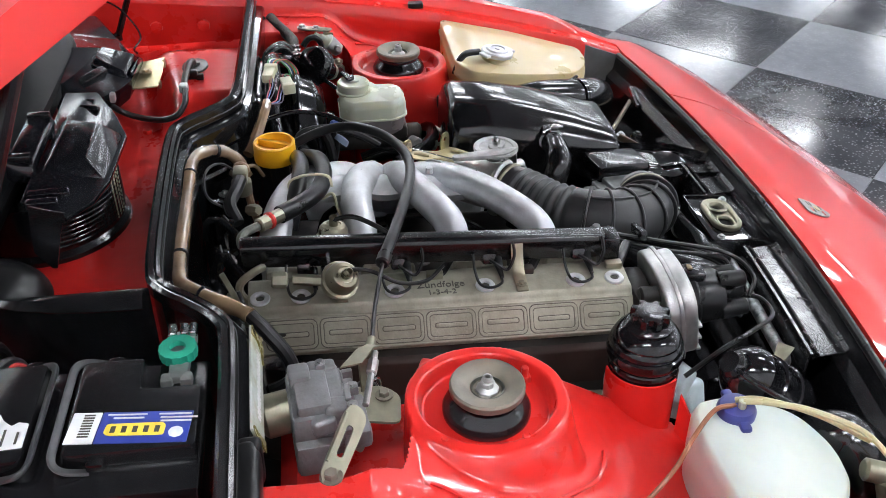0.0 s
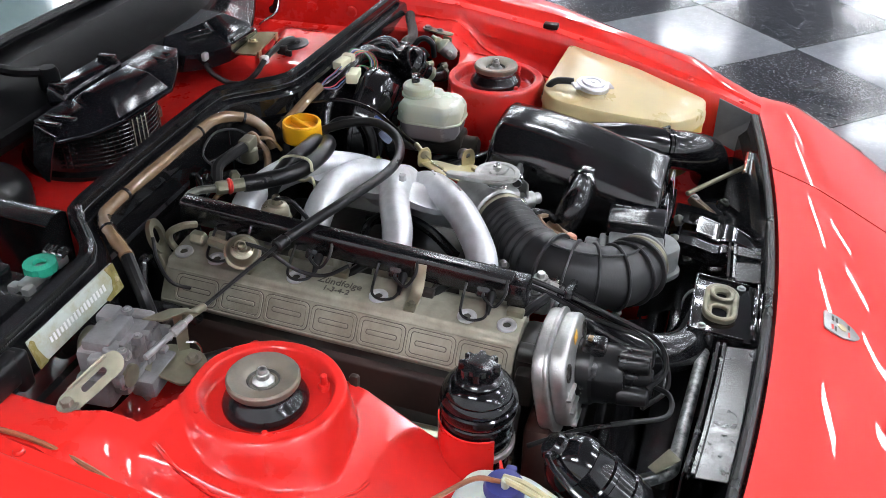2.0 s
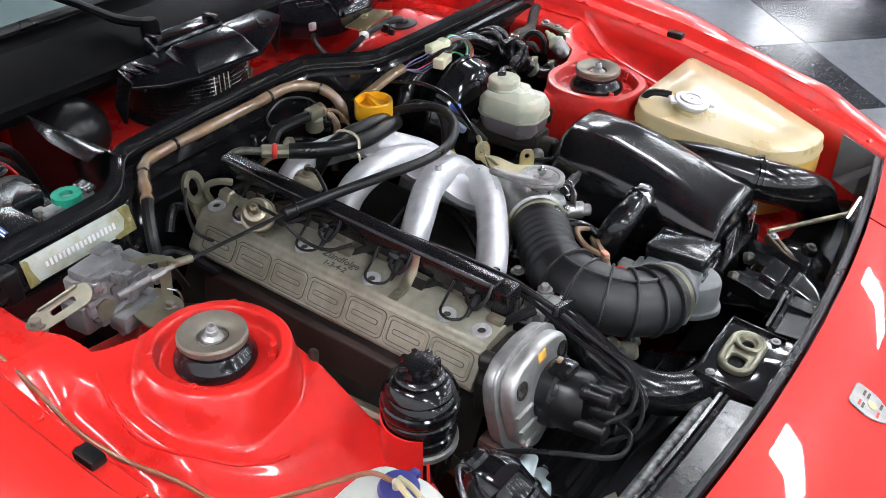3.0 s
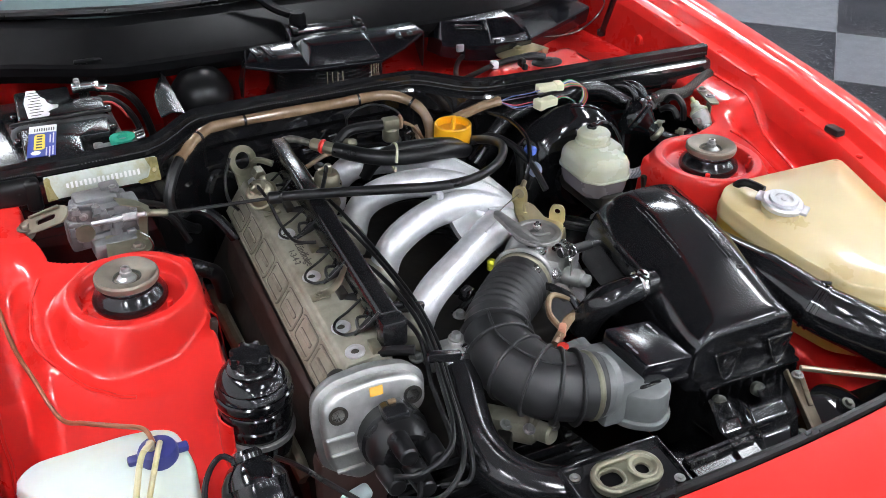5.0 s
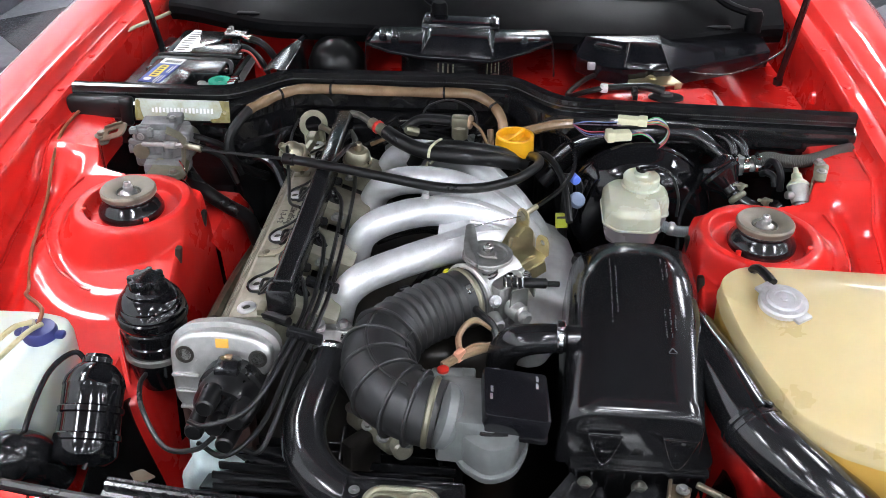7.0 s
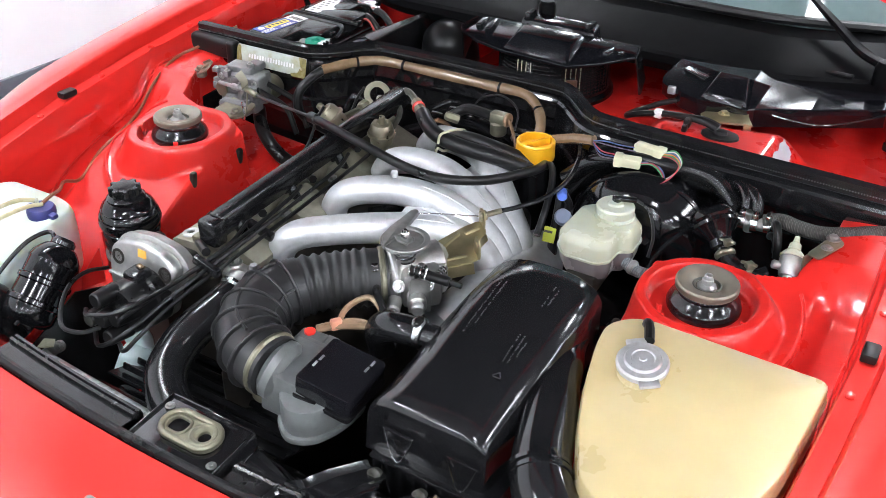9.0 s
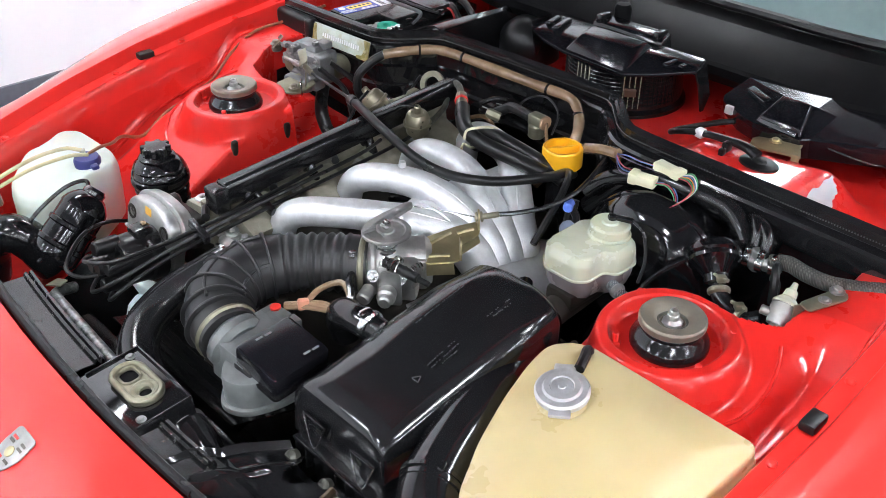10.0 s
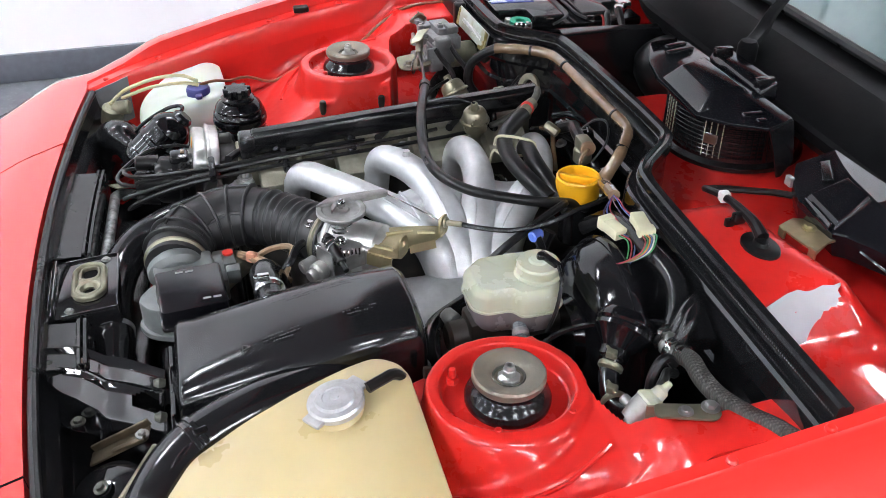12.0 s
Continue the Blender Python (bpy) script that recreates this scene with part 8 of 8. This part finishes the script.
for k in range(5):
    part("print_bar", move(rbox((-0.5155, 0.319 + 0.010 * k, 0.8445), (0.008, 0.0045, 0.0004), 0, 1), LT), INK, b1)
part("round_mark", move(prism(circle(0.007, 8, -0.5195, 0.3015), 0.8437, 0.8443, 0), LT), LABELWHITE, b1)
for k, (y, w) in enumerate(((0.306, 0.030), (0.302, 0.034), (0.304, 0.028), (0.350, 0.036), (0.348, 0.028))):
    part("print_bar", move(rbox((-0.496 - 0.0045 * (k % 3), y, 0.8439), (0.0018, w, 0.0006), 0, 1), LT), LABELWHITE, b1)
for k in range(9):
    part("barcode_bar", move(rbox((-0.496 - 0.0034 * k, 0.3845, 0.8439), (0.0016, 0.010, 0.0005), 0, 1), LT), INK, b1)
rngb = random.Random(31)
torn = [(-0.530, 0.437), (-0.500, 0.437), (-0.497, 0.446), (-0.501, 0.452), (-0.494, 0.460), (-0.484, 0.466), (-0.482, 0.476), (-0.492, 0.480), (-0.498, 0.492), (-0.500, 0.508), (-0.506, 0.520), (-0.512, 0.552), (-0.526, 0.554), (-0.533, 0.50)]
part("white_label", prism(torn, 0.8427, 0.8437, 0), LABELWHITE, b2, "torn white label")
for k in range(9):
    part("print_bar", rbox((-0.516 + rngb.uniform(-0.002, 0.002), 0.444 + 0.012 * k, 0.844), (rngb.uniform(0.014, 0.024), 0.0022, 0.0005), 0, 1), INK, b2)
ter = part("terminal", join(rod((-0.406, 0.312, 0.82), (-0.406, 0.312, 0.838), 0.0095, 14), rbox((-0.424, 0.310, 0.830), (0.040, 0.020, 0.010), 0.003), rbox((-0.442, 0.302, 0.829), (0.014, 0.012, 0.012), 0.003), rbox((-0.442, 0.321, 0.829), (0.014, 0.012, 0.012), 0.003), rbox((-0.386, 0.310, 0.834), (0.020, 0.030, 0.012), 0.003)), ZINC, bat)
scal = [((0.0195 if k % 2 else 0.0185) * math.cos(math.pi * k / 16), (0.0195 if k % 2 else 0.0185) * math.sin(math.pi * k / 16)) for k in range(32)]
part("felt_washer", plate_with_holes(scal, [circle(0.0085, 16)], 0.0, 0.011, pose(-0.406, 0.312, 0.832)), GREEN, ter, "green felt terminal washer")
for y in (0.298, 0.307, 0.319):
    part("clamp_bolt", rod((-0.388, y, 0.842), (-0.374, y, 0.845), 0.0048, 8), CHROME, ter)
ter2 = part("terminal", join(rod((-0.437, 0.526, 0.822), (-0.437, 0.526, 0.850), 0.009, 14), rbox((-0.434, 0.524, 0.849), (0.044, 0.024, 0.014), 0.003), rbox((-0.408, 0.508, 0.848), (0.022, 0.018, 0.012), 0.004, 2, (0, 0, -35))), CHROME, bat)
for y in (0.516, 0.530):
    part("clamp_bolt", rod((-0.446, y, 0.855), (-0.446, y, 0.862), 0.005, 6), ZINC, ter2)
part("cable", tube([(-0.402, 0.503, 0.848), (-0.385, 0.500, 0.844), (-0.366, 0.498, 0.828), (-0.352, 0.498, 0.800), (-0.344, 0.49, 0.765), (-0.340, 0.46, 0.72)], 0.0068, 10), RUBBER, bat)
part("cable", tube([(-0.418, 0.490, 0.838), (-0.400, 0.482, 0.836), (-0.380, 0.478, 0.818), (-0.366, 0.476, 0.788), (-0.360, 0.46, 0.745)], 0.0055, 10), RUBBER, bat)
part("cable", tube([(-0.422, 0.478, 0.834), (-0.404, 0.476, 0.834), (-0.390, 0.472, 0.824), (-0.380, 0.468, 0.806)], 0.0022, 6), mat("red_wire_sheath", (0.42, 0.03, 0.025), 0.4), bat)
part("hold_down", sheet([[(-0.419, 0.545, 0.800), (-0.403, 0.545, 0.801)], [(-0.408, 0.395, 0.802), (-0.396, 0.395, 0.803)], [(-0.404, 0.31, 0.802), (-0.392, 0.31, 0.803)]], 0.003), PALEZINC, bat, "pale zinc hold-down strip")
div = part("divider", sheet([[(-0.310, y, 0.645), (-0.309, y, 0.74), (-0.306, y, 0.846)] for y in np.linspace(0.352, 0.60, 6)], 0.003), BLACK_SHEET, tray, "tall flat black panel beside the battery")
part("flange", sheet([[(-0.305, y, 0.8475), (-0.305 - w * 0.5, y, 0.8515), (-0.305 - w, y - 0.002, 0.846)] for y, w in ((0.356, 0.036), (0.40, 0.035), (0.45, 0.030), (0.49, 0.020), (0.52, 0.008), (0.60, 0.006))], 0.0025), BLACK_SHEET, div)
solo("fan_motor_boot", lathe([(0.05, -0.05), (0.055, -0.02), (0.055, 0.01), (0.045, 0.035), (0.02, 0.05), (0, 0.052)], pose(-0.245, 0.53, 0.795, 30, 0, 0), 28), RUBBER, "rounded black rubber drain boot in the scuttle", "boot", angle=60)

blower = thing("blower_unit", "black heater blower with meshed intake and moulded cover", "heater blower", (-0.015, 0.53, 0.765))
BX, BY, BR = -0.015, 0.532, 0.104
part("drum", lathe([(BR + 0.008, 0.0), (BR + 0.007, 0.006), (BR, 0.012), (BR - 0.003, 0.078), (BR - 0.01, 0.086), (0, 0.086)], pose(BX, BY, 0.766), 44), BLACK_PLASTIC, blower)
MESH = mat("brass_tinted_mesh", (0.30, 0.27, 0.17), 0.5, metal=0.4)
for k in range(34):
    a = radians(195 + 5 * k)
    q = Vector((BX + (BR + 0.001) * math.cos(a), BY + (BR + 0.001) * math.sin(a), 0.782))
    part("mesh_bar", rod(q, q + Vector((0, 0, 0.062)), 0.0009, 5), MESH if k in (12, 13, 14, 15, 22, 23, 24, 25) else BLACK_PLASTIC, blower)
for k in range(9):
    z = 0.786 + 0.0068 * k
    part("mesh_ring", tube([(BX + (BR + 0.0014) * math.cos(radians(a)), BY + (BR + 0.0014) * math.sin(radians(a)), z) for a in range(190, 365, 15)], 0.0009, 5, 2), BLACK_PLASTIC, blower)
part("resistor", rbox((0.055, 0.452, 0.812), (0.02, 0.008, 0.014), 0.002, 2, (0, 0, 40)), mat("copper_brown_part", (0.08, 0.035, 0.022), 0.5), blower)


def slab(lower, upper):
    """A solid between two outlines of equal count."""
    return loft([lower, upper])


def eased(bm, r=0.002):
    bmesh.ops.bevel(bm, geom=[e for e in bm.edges if len(e.link_faces) == 2 and e.calc_face_angle(0) > 0.2], offset=r, segments=2, affect="EDGES", profile=0.5)
    return bm


CO = [(-0.178, 0.457, 0.868), (-0.130, 0.434, 0.862), (-0.074, 0.424, 0.858), (0.056, 0.420, 0.856), (0.110, 0.442, 0.866), (0.160, 0.472, 0.878), (0.150, 0.514, 0.884), (-0.152, 0.512, 0.880)]
cover = part("cover", eased(slab([(x, y, z - 0.006) for x, y, z in CO], CO), 0.0015), COVER, blower, "satin black moulded rain cover", 25)
part("cover_hump", eased(slab([(-0.076, 0.426, 0.856), (0.058, 0.422, 0.854), (0.066, 0.512, 0.870), (-0.084, 0.512, 0.870)], [(-0.058, 0.452, 0.885), (0.044, 0.449, 0.884), (0.050, 0.494, 0.890), (-0.066, 0.494, 0.890)]), 0.004), COVER, cover, "", 40)
part("cover_trough", eased(slab([(-0.084, 0.506, 0.864), (0.066, 0.506, 0.864), (0.066, 0.545, 0.868), (-0.084, 0.545, 0.868)], [(-0.080, 0.514, 0.889), (0.062, 0.514, 0.889), (0.062, 0.543, 0.896), (-0.080, 0.543, 0.896)]), 0.003), COVER, cover, "", 40)
for sd, x in ((-1, -0.128), (1, 0.112)):
    for k in range(2):
        part("cover_rib", eased(rbox((x + sd * 0.022 * k, 0.486 + 0.003 * k, 0.8745), (0.013, 0.050 - 0.012 * k, 0.010), 0.003, 2, (4, 0, sd * -8)), 0.001), COVER, cover)
part("cover_post", rbox((0.050, 0.528, 0.888), (0.012, 0.03, 0.026), 0.003), BLACK_SHEET, cover)
part("cover_post", rbox((-0.070, 0.528, 0.888), (0.012, 0.03, 0.026), 0.003), BLACK_SHEET, cover)
for sd, x, y in ((-1, -0.177, 0.458), (1, 0.161, 0.473)):
    part("cover_wing", sheet([[(x, y, 0.874), (x - sd * 0.004, y + 0.022, 0.878), (x - sd * 0.010, y + 0.042, 0.881)], [(x + sd * 0.004, y + 0.010, 0.845), (x + sd * 0.003, y + 0.026, 0.846), (x - sd * 0.002, y + 0.044, 0.852)], [(x + sd * 0.007, y + 0.022, 0.802), (x + sd * 0.008, y + 0.027, 0.803), (x + sd * 0.006, y + 0.044, 0.826)]], 0.003), BLACK_SHEET, cover)

# duct box on the far side with a zinc clip, drain grommet and cable
dbx = thing("air_duct_box", "folded black plastic duct cover with zinc clip", "duct cover", (0.40, 0.52, 0.77))
DF = [(0.200, 0.545, 0.842), (0.206, 0.492, 0.846), (0.250, 0.460, 0.842), (0.285, 0.446, 0.842), (0.368, 0.438, 0.844), (0.376, 0.452, 0.842), (0.455, 0.488, 0.846), (0.560, 0.540, 0.852)]
DB = [(0.190, 0.60, 0.862), (0.222, 0.535, 0.868), (0.262, 0.520, 0.868), (0.292, 0.512, 0.868), (0.356, 0.502, 0.870), (0.382, 0.512, 0.862), (0.455, 0.560, 0.855), (0.560, 0.625, 0.852)]
rows = [[(x, y + 0.008, z - 0.034), (x, y, z - 0.010), (x, y, z - 0.002), (x, y + 0.003, z), (u, v, w), (u, v + 0.09, w + 0.006)] for (x, y, z), (u, v, w) in zip(DF, DB)]
part("cover", sheet(rows, 0.003), COVER, dbx, "", 12)
part("ridge", eased(slab([(0.286, 0.450, 0.842), (0.366, 0.442, 0.844), (0.352, 0.500, 0.868), (0.294, 0.506, 0.866)], [(0.292, 0.456, 0.853), (0.360, 0.449, 0.855), (0.347, 0.494, 0.876), (0.300, 0.498, 0.875)]), 0.002), COVER, dbx, "", 30)
part("face_strip", rbox((0.327, 0.4425, 0.846), (0.064, 0.003, 0.010), 0.001, 2, (-20, 0, -6)), BLACK_GLOSS, dbx)
part("slot", eased(rbox((0.262, 0.497, 0.861), (0.052, 0.014, 0.010), 0.002, 2, (20, 0, -30)), 0.001), BLACK_SHEET, dbx)
part("clip", join(sheet([[(0.304, 0.410, 0.820), (0.296, 0.434, 0.822), (0.300, 0.455, 0.820)], [(0.345, 0.405, 0.8285), (0.335, 0.430, 0.8305), (0.335, 0.455, 0.828)], [(0.388, 0.405, 0.8345), (0.374, 0.430, 0.836), (0.368, 0.452, 0.834)]], 0.003), rbox((0.316, 0.408, 0.817), (0.012, 0.004, 0.012), 0.001), rbox((0.380, 0.406, 0.828), (0.012, 0.004, 0.014), 0.001), bolt((0.335, 0.430, 0.832), 0.006, 0.005)), GOLDZINC, dbx, "pale zinc spring clip")
part("thin_wire", tube([(0.405, 0.452, 0.838), (0.44, 0.462, 0.832), (0.48, 0.455, 0.838), (0.53, 0.475, 0.85), (0.575, 0.51, 0.866), (0.59, 0.56, 0.88)], 0.0018, 6), RUBBER_SHINY, dbx)
grom = thing("grommet", "flat black rubber grommet with cable on the red tray", "grommet", (0.353, 0.352, 0.829))
part("disc", lathe([(0.030, 0.0), (0.029, 0.003), (0.012, 0.0045), (0.010, 0.009), (0, 0.010)], pose(0.353, 0.352, tray_z(0.353, 0.352)) @ Matrix.Diagonal((1, 0.72, 1, 1)), 28), RUBBER, grom)
part("cable", tube([(0.348, 0.356, 0.838), (0.325, 0.358, 0.844), (0.295, 0.360, 0.843), (0.262, 0.361, 0.840), (0.235, 0.358, 0.836), (0.210, 0.358, 0.828), (0.193, 0.370, 0.817), (0.191, 0.395, 0.812), (0.206, 0.430, 0.812), (0.226, 0.460, 0.815), (0.260, 0.490, 0.82)], [0.0085, 0.0072, 0.0060, 0.0054] + [0.0048] * 7, 10), RUBBER, grom)
part("edge_clip", rbox((0.232, 0.468, 0.836), (0.014, 0.008, 0.014), 0.002), PALEZINC, dbx, "small pale spring clip")
part("white_clip", rbox((0.249, 0.361, 0.838), (0.014, 0.014, 0.014), 0.003, 2, (0, 0, -5)), LABELWHITE, grom)
part("cable_clip", join(rbox((0.300, 0.352, 0.838), (0.010, 0.018, 0.016), 0.003), rbox((0.300, 0.340, 0.833), (0.008, 0.012, 0.012), 0.002)), RUBBER, grom)

# ---- nose badge: a plain shield in metal with dark and red fields ----
badge = thing("nose_badge", "worn metal shield badge on the red nose", "badge", (0.0, -0.617, 0.672))
slope = math.degrees(math.atan2(body_z(0, -0.59) - body_z(0, -0.645), 0.055))
BM = pose(0.004, -0.617, body_z(0, -0.617) + 0.0006, slope, 0, 0)
SHIELD = round_poly([(0.85 * a, 0.85 * b) for a, b in ((-0.024, 0.033), (0.024, 0.033), (0.026, 0.0), (0.016, -0.022), (0.0, -0.035), (-0.016, -0.022), (-0.026, 0.0))], 0.006)
part("shield", prism(SHIELD, 0.0, 0.0025, 0.001, BM), ZINC, badge)
for dx, dy, mt in ((-0.012, 0.012, INK), (0.011, 0.010, INK), (-0.009, -0.012, REDPLASTIC), (0.009, -0.012, INK), (-0.011, 0.018, REDPLASTIC), (0.011, 0.017, INK)):
    part("field", move(rbox((dx * 0.9, dy * 0.85, 0.0027), (0.010, 0.0032, 0.0006), 0, 1), BM), mt, badge)
part("crest", move(prism(circle(0.007, 12), 0.0025, 0.0038, 0.0008), BM), GOLDZINC, badge)

# ---- floor tiles: single pieces, laid diagonally ----
TS = 0.606
tile_data = {}
for nm, mt in (("grey", TILE_GREY), ("dark", TILE_DARK)):
    bm = prism(rrect(TS - 0.002, TS - 0.002, 0.002, 1), -0.0035, 0.0, 0.0012, None, 1)
    soft(bm, 30)
    me = bpy.data.meshes.new("tile_" + nm)
    bm.to_mesh(me)
    bm.free()
    me.materials.append(mt)
    tile_data[nm] = me
C45 = math.sqrt(0.5)
TX, TY = 2.390, -1.065
for i in range(-22, 22):
    for j in range(-22, 22):
        cx = TX + ((i + 0.5) - (j + 0.5)) * TS * C45
        cy = TY + ((i + 0.5) + (j + 0.5)) * TS * C45
        if X0 - 0.25 < cx < X1 + 0.3 and Y0 - 0.3 < cy < Y1 + 0.3:
            t = new("tile", tile_data["dark" if (i + j) % 2 == 0 else "grey"])
            t.parent = floor
            t.matrix_basis = pose(cx, cy, FLOOR, 0, 0, 45)
